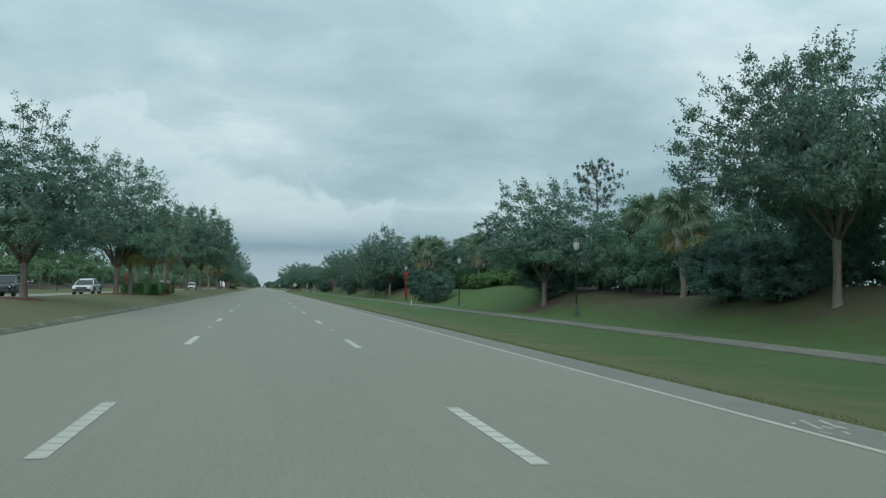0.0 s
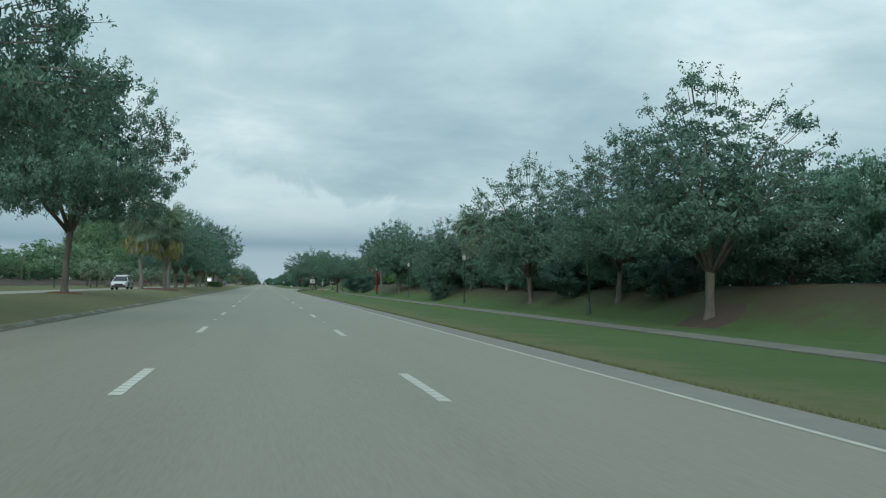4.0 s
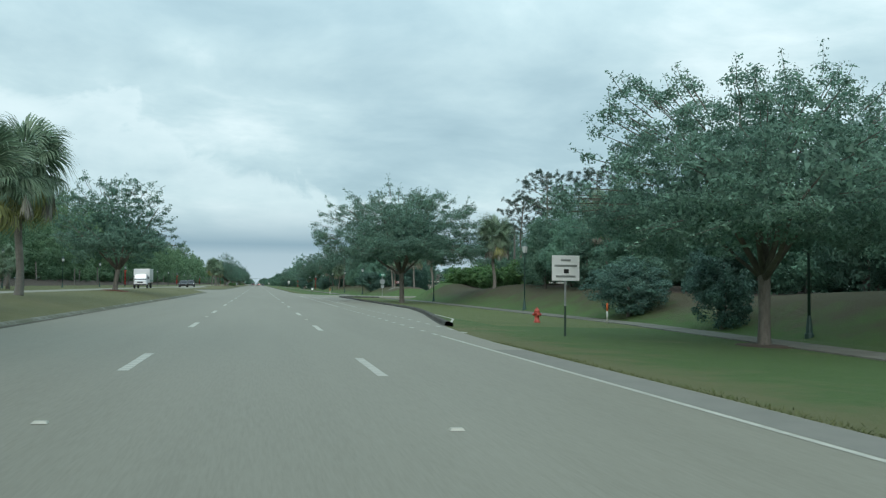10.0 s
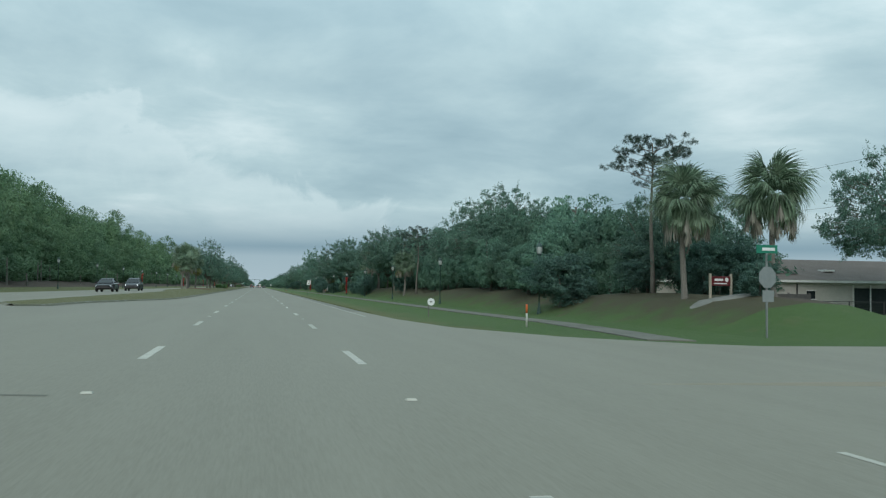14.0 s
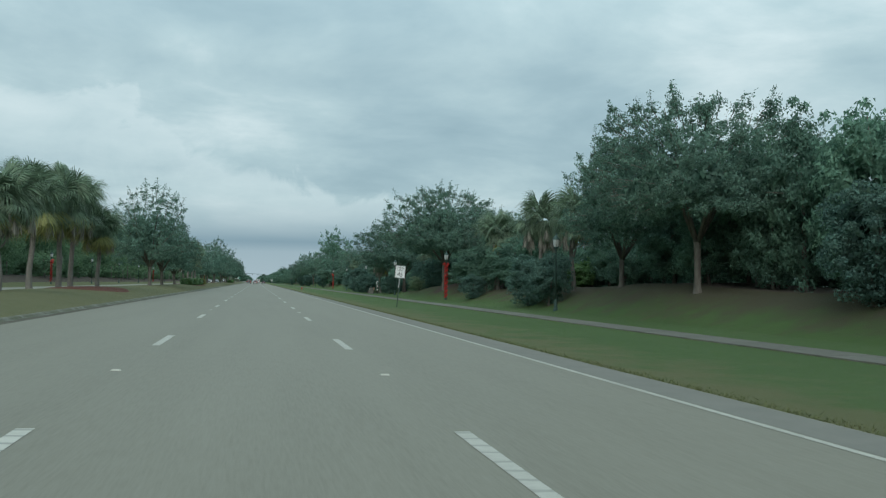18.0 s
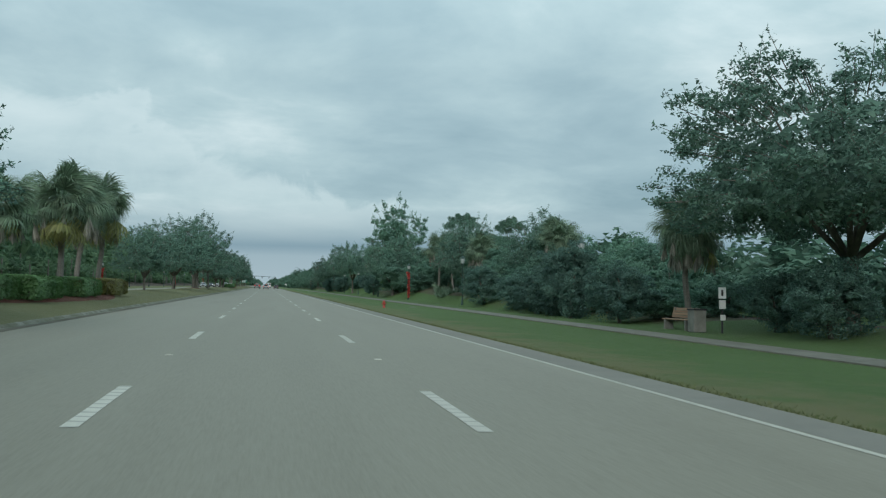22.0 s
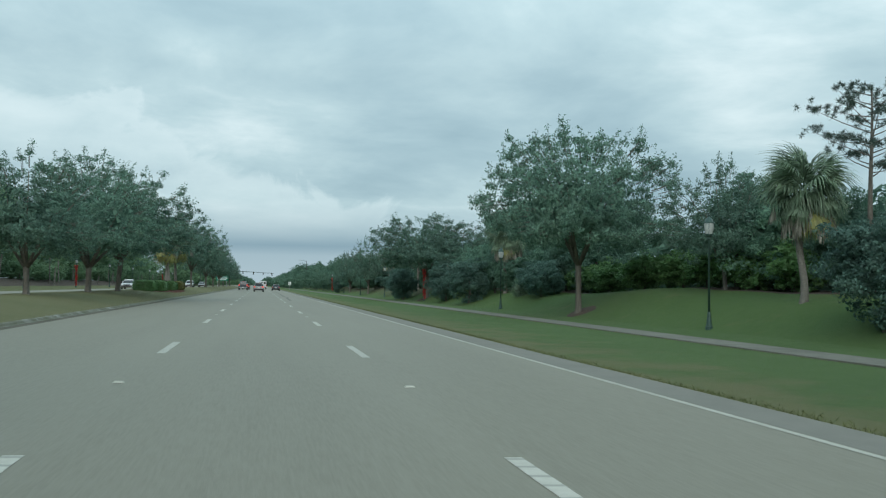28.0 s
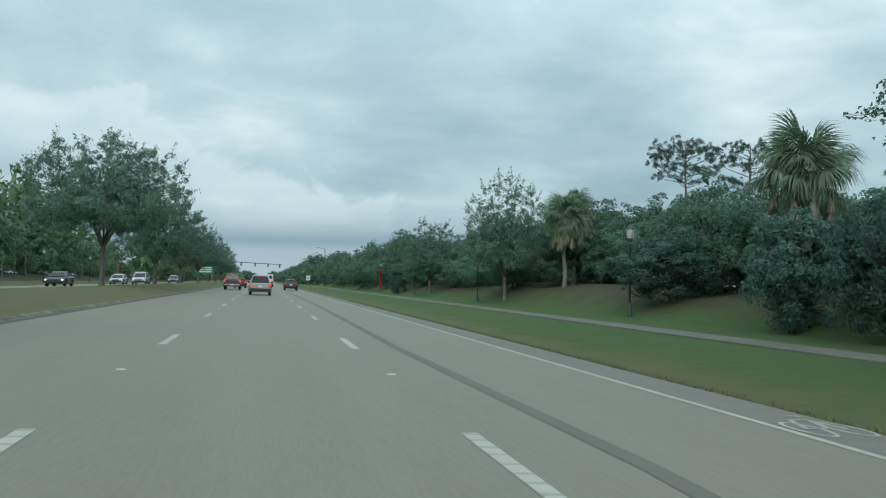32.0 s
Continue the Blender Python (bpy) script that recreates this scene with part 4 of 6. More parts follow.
palms = [Kind(build_palm(s, fronds=f, dead=d, gold=g, boots=b, label=l)) for s, f, d, g, b, l in ((31, 40, 18, 1, False, "tall sabal palm with a shaggy skirt of dead fronds"), (32, 40, 12, 1, True, "sabal palm with a full round head of fronds"), (33, 37, 10, 8, False, "sabal palm with yellowing lower fronds"))]
pines = [Kind(build_pine(s, bare=b, label="slender slash pine with an open dark crown")) for s, b in ((41, 0.58), (42, 0.70))]
canopies = [Kind(build_canopy_tree(s)) for s in (45, 46)]
far_palms = [Kind(build_far_palm(s)) for s in (37, 38, 39)]
palmettos = [Kind(build_palmetto(s)) for s in (47, 48)]
shrubs = [Kind(build_shrub(s, label="large rounded dark green shrub on the grass bank")) for s in (51, 52, 53)]
woods = [Kind(build_shrub(s, leaves=11000, size=0.088, mat=WOOD_LEAF, name="woodland_tree", label="leafy broadleaf tree of the dense roadside wood", category="tree")) for s in (61, 62, 63, 64)]
near_woods = [Kind(build_shrub(s, leaves=13000, size=0.088, mat=WOOD_LEAF, name="woodland_tree", label="leafy understorey tree at the edge of the wood", category="tree")) for s in (65, 66, 67)]
bushes = [Kind(build_shrub(s, leaves=3600, size=0.19, mat=HEDGE_LEAF, name="hedge_bush", label="bright green hedge bush behind the grass bank", category="hedge")) for s in (71, 72)]


def oak(x, y, h, w):
    broad = w > 10.8
    k = random.choice(wide_oaks if broad else oaks)
    k.put(x, y, h / 10.4, w / (13.0 if broad else 9.7), z=median_z(x, y) if -14 < x < -6 else None)


def palm(x, y, h, i=None):
    k = palms[i] if i is not None else random.choice(palms)
    s = h / 6.6
    k.put(x, y, s, 0.5 + 0.5 * s, z=median_z(x, y) if -14 < x < -6 else None)


def bush(x, y, h, w):
    random.choice(shrubs).put(x, y, h / 4.2, w / 4.4)


# right-hand side, stretch by stretch: x, y, height, width
for v in [(19.3, 50, 9.6, 10.4), (20.5, 20.5, 10.5, 11.5), (18.8, 120.8, 11.3, 10.8), (19.2, 147, 11.0, 9.5), (19.6, 210.9, 11.2, 11.6), (20.9, 220.7, 11.4, 8.6), (43.5, 374, 13.4, 12.2), (19.5, 177, 9.0, 7.5), (20.0, 133, 10.0, 9.0)]:
    oak(*v)
for v in [(24, 408, 11.2, 11.2), (25, 440, 9.5, 8.5), (21.5, 460, 11.0, 12.4), (29, 466, 10.8, 10.0), (22.0, 470, 10.0, 8.0), (23.5, 424, 9.8, 8.0), (20.3, 512.4, 12.6, 13.8), (21.4, 544, 11.5, 17.0), (22.5, 584, 7.2, 7.0), (22, 606.9, 8.9, 8.4), (20.5, 603, 8.4, 7.0), (19.2, 645.5, 9.6, 10.6), (23.5, 694, 7.0, 6.0)]:
    oak(*v)
for v in [(18.6, 702, 12.3, 12.8), (19.1, 750.6, 10.6, 15.4), (18.9, 803.5, 10.4, 7.6), (19, 834.8, 9.2, 8.0)]:
    oak(*v)
for v in [(22, 35, 6.3), (24, 43, 6.7)]:
    palm(*v, i=2)
for v in [(24, 86.6, 6.6), (21, 105.6, 7.9), (21.8, 100.3, 7.2), (21, 172.5, 8.4), (21.4, 160.5, 7.5), (24, 200.5, 7.6), (20, 232.8, 8.2), (21, 252.7, 6.8)]:
    palm(*v, i=0 if random.random() < 0.6 else 1)
for v in [(23, 283.8, 7.0), (21, 304.4, 6.8), (20.4, 328.7, 6.6), (21.5, 365.8, 7.2), (24.5, 362.6, 7.0), (19.8, 440.4, 6.3), (21, 481.9, 7.6), (21.4, 476.5, 7.2), (24, 506.7, 7.6), (21.6, 495.8, 7.4), (25, 532, 6.4), (21.9, 525.8, 5.9), (22.5, 579.5, 6.0)]:
    palm(*v, i=0 if random.random() < 0.7 else 1)
for v in [(19, 552, 6.3), (21, 597.4, 6.2), (21.9, 622.6, 7.6), (22.5, 617.6, 7.5), (21, 684.2, 6.3), (21.2, 726.2, 7.2), (21.6, 797.4, 7.1), (23, 799, 7.3), (21.5, 769, 7.2)]:
    palm(*v, i=0 if random.random() < 0.7 else 1)
for x, y, h in [(44, 99.5, 18.2), (28, 103, 7.6), (26, 85.8, 7.8), (27, 191.5, 8.6), (30, 324, 12.2), (27, 307, 11.0), (27, 294.7, 9.8), (22.9, 372.3, 9.3), (20.6, 435.0, 9.0), (27, 480, 10.4), (25.4, 685.6, 9.2), (30, 751, 10.3), (30, 744, 9.6), (29.6, 794.0, 10.4), (29.6, 786.0, 9.4)]:
    random.choice(pines).put(x, y, h / 11, min(1.15, h / 11))
for x, y, h, w in [(40.4, 689, 17.2, 7.0), (57, 709, 19.0, 7.5), (52, 662, 12.8, 8.0), (44, 668, 11.0, 8.0), (35.5, 762, 11.6, 9.5), (31, 746.5, 10.6, 6.0), (37, 772, 12.0, 8.0), (33, 640, 9.0, 7.0)]:
    random.choice(canopies).put(x, y, h / 12, w / 10)
for x, y, k in [(20.6, 614.5, 1.0), (21.2, 611.5, 0.9), (20.0, 610.6, 0.8), (21.4, 619.8, 1.0), (20.8, 720.2, 0.8), (20.4, 598.6, 0.9)]:
    random.choice(palmettos).put(x, y, k, k)
for v in [(17.6, 86.5, 4.4, 5.0), (18.3, 82, 4.0, 4.5), (18, 176, 4.4, 4.2), (18.3, 244.2, 4.2, 6.0), (18.2, 261.5, 4.2, 4.2), (18.7, 271.2, 3.6, 5.4), (19.6, 378.8, 4.4, 6.2), (23.0, 361.5, 2.0, 2.6), (24.5, 369, 3.6, 4.5), (23.5, 374, 4.2, 5.0), (26.2, 368.5, 4.4, 4.6), (27.5, 374, 5.2, 5.5), (18.7, 478, 4.2, 4.8), (18.9, 474.5, 4.3, 4.2), (20.8, 447, 5.0, 5.2), (19, 495, 2.7, 3.4)]:
    bush(*v)
for v in [(19, 542, 3.3, 4.2), (19.5, 546, 3.0, 3.4), (18.7, 587.7, 4.2, 5.6), (18.6, 665.5, 4.6, 4.2), (19.2, 677.6, 4.6, 5.2), (21, 715.6, 3.2, 4.4), (22, 718.5, 3.4, 5.4), (17.9, 760.4, 5.0, 4.6), (18.7, 738.8, 4.9, 5.6), (18.7, 729.3, 4.9, 5.8)]:
    bush(*v)
for v in [(18.2, 765, 5.2, 5.0), (20.5, 779, 4.4, 7.5), (18.2, 853, 4.4, 4.2), (17.6, 556.5, 3.7, 4.6), (16.9, 561.8, 5.2, 4.8), (17.6, 566.5, 4.0, 4.8), (17.9, 571, 3.5, 4.8), (18.3, 576.5, 3.2, 4.6), (20.6, 24, 3.2, 5.0), (20.5, 28, 3.6, 5.5), (20.3, 52, 4.0, 6.0), (20.5, 128, 3.6, 5), (20, 141, 4.0, 5)]:
    bush(*v)

grand_oak.put(13.1, 307.6, 12.2 / 11, 16.2 / 13.2, turn=0.6)
grand_oak.put(14.0, 252.3, 9.0 / 11, 12.0 / 13.2, turn=2.6)
grand_oak.finish()

# the tall pale-leaved tree
tall_tree = build_oak(19, leaves=30000, size=0.14, tufts=330, spread=4.3, height=10.0, gaps=0.45, mat=WOOD_LEAF, clear=2.0, name="tall_broadleaf_tree", label="tall broadleaf tree with a loose pointed crown")
tall_tree.matrix_basis = Matrix.Translation((20.8, 653, 0.5)) @ Matrix.Diagonal((1.25, 1.25, 1.56, 1))

# median trees
for v in [(-10, 31, 8.5, 8.0), (-10.2, 54.5, 10.3, 9.4), (-10.3, 110, 12.8, 12.4), (-10.3, 134, 13.8, 12.0), (-10, 187, 9.4, 8.5), (-9.9, 197, 10.6, 8.5), (-9.7, 212, 9.0, 8.5), (-10, 223.5, 10.6, 8.0), (-10.2, 241, 12.6, 12.0), (-10, 295, 9.0, 9.0)]:
    oak(*v)
for v in [(-10.5, 510.8, 10.6, 8.6), (-10.5, 522, 8.8, 8.0), (-10.5, 537, 7.6, 8.0), (-10.5, 592.4, 6.2, 6.0), (-11, 620.2, 8.8, 9.8), (-10.6, 643, 10.8, 9.4), (-11, 655, 12.6, 10.6), (-10.5, 696, 7.0, 7.0), (-10.2, 708.5, 8.6, 9.0), (-10.0, 718, 9.8, 12.0)]:
    oak(*v)
for v in [(-11.7, 805, 12.4, 12.0), (-10.5, 826, 11.4, 9.0), (-10.5, 852, 10.5, 8.0), (-10.4, 880, 10.5, 8.5)]:
    oak(*v)
for v in [(-9.5, 56.1, 5.4), (-10.5, 66.5, 6.0), (-9.5, 68, 5.8), (-10, 83, 7.2), (-9.5, 77, 8.0), (-9.5, 170.6, 8.3), (-9.9, 178.6, 7.7), (-11, 166, 8.0), (-10, 256, 5.2), (-9.5, 250.3, 4.8), (-10.4, 245, 4.6), (-10, 265.7, 6.4), (-10, 270, 7.9)]:
    palm(*v, i=2 if random.random() < 0.6 else 1)
for v in [(-10.8, 461, 5.6), (-12.1, 482, 8.2), (-11.9, 477.5, 7.8), (-12.4, 473, 7.4), (-11.2, 486.6, 6.2), (-10.5, 551, 5.0), (-9.3, 557, 6.0), (-11.3, 570.4, 7.6), (-11.0, 575.2, 8.0), (-10.5, 646, 5.6), (-9.6, 658, 6.2), (-9, 740, 6.9), (-10, 751, 8.1), (-9.5, 754, 7.9)]:
    palm(*v, i=2 if random.random() < 0.6 else 1)

# belt of small palms across the far carriageway
belt = random.Random(12)
for i in range(17):
    s = belt.uniform(0.85, 1.25)
    far_palms[i % 3].put(-29.0 + belt.uniform(-1.2, 1.2), 236 + i * 6.4 + belt.uniform(-2, 2), s, s)

# dense growth behind the footpath
def wood_row(y0, y1, x, h, step, w=6.0, jitter=1.5, kinds=None):
    y = y0
    while y < y1:
        hh = h * random.uniform(0.75, 1.2)
        random.choice(kinds or woods).put(x + random.uniform(-jitter, jitter), y, hh / 4.0, w * random.uniform(0.8, 1.2) / 4.0, sink=0.3)
        y += step * random.uniform(0.75, 1.25)


for y0, y1, x, h in [(-10, 45, 26, 6.5), (40, 64, 24.5, 5.8), (98, 160, 25, 6.0), (155, 222, 25, 7.0), (256, 312, 28, 7.0), (386, 470, 26, 8.5), (470, 500, 27, 5.0), (557, 578, 24, 3.2), (580, 592, 24, 4.6), (590, 608, 23, 6.0), (608, 634, 25.5, 6.6), (634, 642, 23, 6.0), (640, 700, 26, 6.5), (716, 860, 26, 6.5)]:
    wood_row(y0, y1, x, h, 4.5, kinds=near_woods if x < 25 else None)
for y0, y1, x, h in [(487, 505, 22.5, 5.6), (557, 580, 21.0, 2.7), (580, 590, 21.5, 3.8), (590, 600, 21.5, 4.6), (500, 508, 27, 6.0), (130, 160, 22.0, 4.5), (160, 210, 22.5, 5.0), (388, 424, 22.5, 5.2), (424, 470, 24.0, 5.5), (630, 660, 21.5, 4.0), (726, 745, 21.5, 5.0), (775, 800, 24.0, 5.5), (800, 860, 22.0, 5.0), (274, 300, 23.2, 5.6)]:
    wood_row(y0, y1, x, h, 4.5, 5.0, kinds=near_woods)
for y0, y1, x, h in [(-10, 40, 32, 8.5), (105, 222, 31, 8.5), (262, 314, 32, 8.5), (392, 470, 31, 10.0), (576, 596, 30, 4.6), (598, 690, 30, 7.4), (725, 860, 31, 8.2)]:
    wood_row(y0, y1, x, h, 7.5, 7.5)
wood_row(510, 520, 26.5, 7.6, 5.0, 6.5)
wood_row(520, 536, 26.5, 5.6, 4.0, 6.0)
for v in [(28, 252, 8.8, 9.0), (30, 85.3, 7.6, 8.0), (23, 498.5, 8.0, 7.0), (36, 62, 6.5, 7.0), (26.8, 371.5, 8.2, 6.6), (24.4, 375, 6.6, 6.0), (27.5, 97, 7.8, 8.0), (25.5, 91.5, 6.4, 6.5)]:
    oak(*v)
for v in [(21.5, 524, 4.2, 5.0), (22.3, 531, 4.7, 5.6), (21.8, 518.5, 4.2, 4.6), (22.5, 536, 3.6, 4.0)]:
    bush(*v)
# clipped hedges behind the bank
for y0, y1, x, h in [(60, 100, 25, 2.6), (222, 258, 25, 2.3), (303, 334, 25, 2.7), (326, 336, 23.6, 2.6), (486, 537, 26, 2.2), (690, 718, 25, 2.6)]:
    y = y0
    while y < y1:
        random.choice(bushes).put(x + random.uniform(-0.5, 0.5), y, h * random.uniform(0.9, 1.15) / 4, 0.9)
        y += 2.6
for y in (905, 931, 957):
    oak(-10.4, y, 9.5, 9)
for k in oaks + wide_oaks + palms + pines + canopies + palmettos + far_palms + shrubs + woods + near_woods + bushes:
    k.finish()


# woods across the far carriageway and beyond the junction: far off, nobody could count them
def far_woods(name, rows, label):
    protos = [clump_leaves(80 + i, n, sz, 70, 0.62, ragged=0.28) for i, (n, sz) in enumerate(((6000, 0.095), (6000, 0.095), (800, 0.27), (800, 0.27), (1900, 0.17), (1900, 0.17)))]
    rnd = random.Random(9)
    Vs, Ts = [], []
    for y0, y1, x, h, step, w, fine in rows:
        y = y0
        while y < y1:
            V, _ = protos[rnd.randrange(2) + (4 if fine and h < 7 else 0 if fine else 2)]
            hh = h * (rnd.uniform(0.68, 1.16) if fine else rnd.uniform(0.6, 1.22)) / 4
            ww = w * rnd.uniform(0.8, 1.2) / 4
            a = rnd.uniform(0, 6.28)
            px = x + rnd.uniform(-2, 2)
            q = np.empty_like(V)
            q[:, 0] = px + ww * (V[:, 0] * math.cos(a) - V[:, 1] * math.sin(a))
            q[:, 1] = y + ww * (V[:, 0] * math.sin(a) + V[:, 1] * math.cos(a))
            q[:, 2] = gz(px, y) - 0.3 + hh * V[:, 2]
            Vs.append(q)
            if fine and h < 7:
                for _ in range(1):
                    tx, ty, th = px + rnd.uniform(0.5, 4.0), y + rnd.uniform(-4, 4), rnd.uniform(1.6, 4.0)
                    Ts.append(tube([(tx, ty, gz(tx, ty) - 0.2), (tx + rnd.uniform(-.3, .3), ty + rnd.uniform(-.3, .3), gz(tx, ty) + th)], [0.12, 0.09], 5, False))
            y += step * rnd.uniform(0.75, 1.25)
    V = np.concatenate(Vs)
    Fq = np.arange(len(V)).reshape(-1, 3).tolist()
    V, leafs = V.tolist(), len(Fq)
    if Ts:
        tv, tf = join(Ts)
        Fq += [tuple(k + len(V) for k in f) for f in tf]
        V += [tuple(p) for p in tv]
    me = mesh_of(name, V, Fq, [FAR_LEAF if name == "woodland" else WOOD_LEAF, PALM_BARK])
    me.polygons.foreach_set("material_index", [0] * leafs + [1] * (len(Fq) - leafs))
    return tagged(new(name, me), label, "woodland", kind="stuff")


far_woods("woodland", [(20, 980, -36.5, 4.6, 7, 7, True), (20, 330, -43, 8.5, 9, 10, False), (330, 620, -39, 11, 7, 10, True), (330, 620, -44, 16.5, 8, 12, True), (330, 620, -50, 22.5, 9, 16, True), (620, 920, -40, 12, 9, 11, False), (620, 780, -48, 22, 9, 14, True), (780, 920, -48, 21, 10, 15, False), (920, 980, -42, 9.5, 9, 10, False), (980, 1900, -32, 12, 12, 13, False)], "dense dark green woodland beyond the far carriageway")
far_woods("roadside_wood", [(860, 1010, 21, 8.0, 8, 9, True), (860, 1010, 29, 9.5, 9, 10, False), (1040, 1900, 19, 10, 12, 13, False), (1040, 1500, 29, 11, 12, 12, False), (-20, 300, 31, 3.2, 4, 6, False), (395, 860, 31, 3.2, 4, 6, False), (385, 510, 38, 6.0, 6, 10, False), (555, 860, 37, 6.0, 6, 10, False), (100, 225, 38, 6.0, 6, 10, False), (60, 100, 45, 6.0, 7, 9, False), (480, 560, 60, 7.0, 7, 10, False), (315, 420, 85, 9.0, 8, 12, False), (1900, 3200, 14, 13, 30, 26, False), (1900, 3200, -22, 13, 30, 26, False)], "distant dark green trees closing the road's end")


# ---------------------------------------------------------------- street lamps
def build_lamp(dressed=False):
    ob = tagged(new("street_lamp"), "dark green post-top street lamp wrapped in red garland" if dressed else "dark green post-top street lamp on the grass bank", "street lamp", "street lamps along the footpath")
    piece("base", mesh_of("base", *lathe([(0.15, -0.1), (0.15, 0.10), (0.115, 0.14), (0.10, 0.36), (0.085, 0.44), (0.075, 0.60), (0.056, 0.72)], 12), LAMP_GREEN, False), ob)
    piece("pole", mesh_of("pole", *lathe([(0.052, 0.66), (0.043, 3.70), (0.075, 3.74), (0.075, 3.80), (0.05, 3.84)], 12), LAMP_GREEN, True), ob)
    head = piece("lantern", mesh_of("lantern", *lathe([(0.05, 3.80), (0.12, 3.86), (0.15, 3.92), (0.155, 3.97)], 8), LAMP_GREEN), ob)
    piece("globe", mesh_of("globe", *lathe([(0.14, 3.97), (0.19, 4.15), (0.205, 4.36), (0.19, 4.42)], 8), LAMP_GLASS), head, "pale frosted glass")
    piece("cap", mesh_of("cap", *lathe([(0.22, 4.41), (0.21, 4.45), (0.15, 4.56), (0.07, 4.66), (0.03, 4.70), (0.035, 4.75), (0.012, 4.84)], 8), LAMP_GREEN), head)
    for i in range(4):
        a = i * math.pi / 2
        piece("rib", mesh_of("rib", *tube([(0.145 * math.cos(a), 0.145 * math.sin(a), 3.95), (0.21 * math.cos(a), 0.21 * math.sin(a), 4.36), (0.195 * math.cos(a), 0.195 * math.sin(a), 4.43)], [0.012, 0.012, 0.012], 5), LAMP_GREEN), head)
    if dressed:
        global rng
        rng = np.random.default_rng(5)
        n = 2600
        t = rng.random(n)
        a = t * 2 * math.pi * 8 + rng.normal(size=n) * 0.5
        r = 0.10 + 0.05 * rng.random(n)
        pos = np.stack([r * np.cos(a), r * np.sin(a), 0.35 + 3.2 * t + rng.normal(size=n) * 0.05], 1)
        V, Fq = leaf_quads(pos, 0.13, 0.05)
        piece("garland", mesh_of("garland", V, Fq, GARLAND), ob, "red tinsel garland wound round the pole")
        bow = []
        for s in (-1, 1):
            bow.append(tube([(0, -0.14, 3.50), (s * 0.16, -0.17, 3.62), (s * 0.30, -0.16, 3.52), (s * 0.16, -0.17, 3.44), (0, -0.14, 3.50)], [0.03, 0.06, 0.07, 0.06, 0.03], 6))
            bow.append(tube([(0, -0.15, 3.50), (s * 0.10, -0.18, 3.25), (s * 0.15, -0.17, 3.02)], [0.03, 0.045, 0.05], 5))
        piece("bow", mesh_of("bow", *join(bow), GARLAND, True), ob, "large red bow")
    return ob


plain, dressed = Kind(build_lamp()), Kind(build_lamp(True))
for k in range(-2, 38):
    y = 40.9 + 30.74 * k
    if 322 < y < 352:
        continue
    d = round(y) in (102, 225, 502, 625, 748, 871)
    (dressed if d else plain).put(18.2, y, 1, 1, turn=0.2 * k, sink=0.0)
for k in range(-12, 19):
    (dressed if k % 4 == 0 else plain).put(-29.2, 430.1 + 30.8 * k, 1, 1, turn=0.3 * k, sink=0.0)
plain.finish(), dressed.finish()


# ---------------------------------------------------------------- more materials
STEEL = material("galvanised_steel", [(0.30, 0.31, 0.31), (0.40, 0.41, 0.41)], 0.45, metal=0.7, bump=0.1)
POST_GREEN = material("dark_green_post", [(0.020, 0.045, 0.030), (0.03, 0.06, 0.04)], 0.6, bump=0.1)
SIGN_WHITE = material("white_sign_sheeting", [(0.66, 0.68, 0.67), (0.74, 0.76, 0.75)], 0.4, scale=(2.0, 0.6), bump=0.02)
SIGN_BACK = material("bare_aluminium_back", [(0.28, 0.30, 0.30), (0.36, 0.38, 0.38)], 0.4, metal=0.5, bump=0.05)
SIGN_BLACK = material("black_sign_ink", [(0.012, 0.012, 0.013), (0.02, 0.02, 0.02)], 0.5, bump=0)
SIGN_GREEN = material("green_sign_sheeting", [(0.01, 0.16, 0.10), (0.015, 0.20, 0.13)], 0.4, bump=0.02)
HYDRANT_RED = material("faded_red_paint", [(0.33, 0.045, 0.03), (0.45, 0.08, 0.05)], 0.5, scale=(8.0, 2.0), bump=0.15)
ORANGE = material("orange_plastic", [(0.55, 0.11, 0.03), (0.65, 0.16, 0.05)], 0.5, bump=0.03)
WHITE_PLASTIC = material("white_plastic", [(0.60, 0.60, 0.57), (0.70, 0.70, 0.67)], 0.5, bump=0.03)
WOOD = material("weathered_slats", [(0.26, 0.17, 0.11), (0.38, 0.26, 0.18)], 0.75, scale=(6.0, 1.0), bump=0.3, bump_scale=25, stretch=(0.2, 1, 1), obj=0.1)
POLE_WOOD = material("weathered_pole", [(0.105, 0.098, 0.088), (0.17, 0.158, 0.142)], 0.9, scale=(8.0, 1.0), bump=0.5, bump_scale=20, stretch=(1, 1, 0.1))
STUCCO = material("pale_stucco", [(0.40, 0.385, 0.345), (0.48, 0.465, 0.42)], 0.9, scale=(5.0, 0.5), bump=0.4, bump_scale=40)
SHINGLE = material("brown_roof_shingles", [(0.105, 0.086, 0.074), (0.165, 0.138, 0.12)], 0.9, scale=(5.0, 0.8), bump=0.6, bump_scale=18, bump_dist=0.03)
TRIM = material("white_fascia", [(0.58, 0.58, 0.55), (0.66, 0.66, 0.63)], 0.6, bump=0.05)
DARK_GLASS = material("dark_window_glass", [(0.015, 0.02, 0.022), (0.03, 0.035, 0.04)], 0.08, bump=0.0)
FENCE_GREY = material("weathered_fence_boards", [(0.075, 0.075, 0.075), (0.13, 0.125, 0.12)], 0.9, scale=(5.0, 0.8), bump=0.3, obj=0.15)
TYRE = material("tyre_rubber", [(0.018, 0.018, 0.018), (0.03, 0.03, 0.03)], 0.85, bump=0.2)
RIM = material("alloy_wheel", [(0.30, 0.31, 0.32), (0.42, 0.43, 0.44)], 0.35, metal=0.8, bump=0)
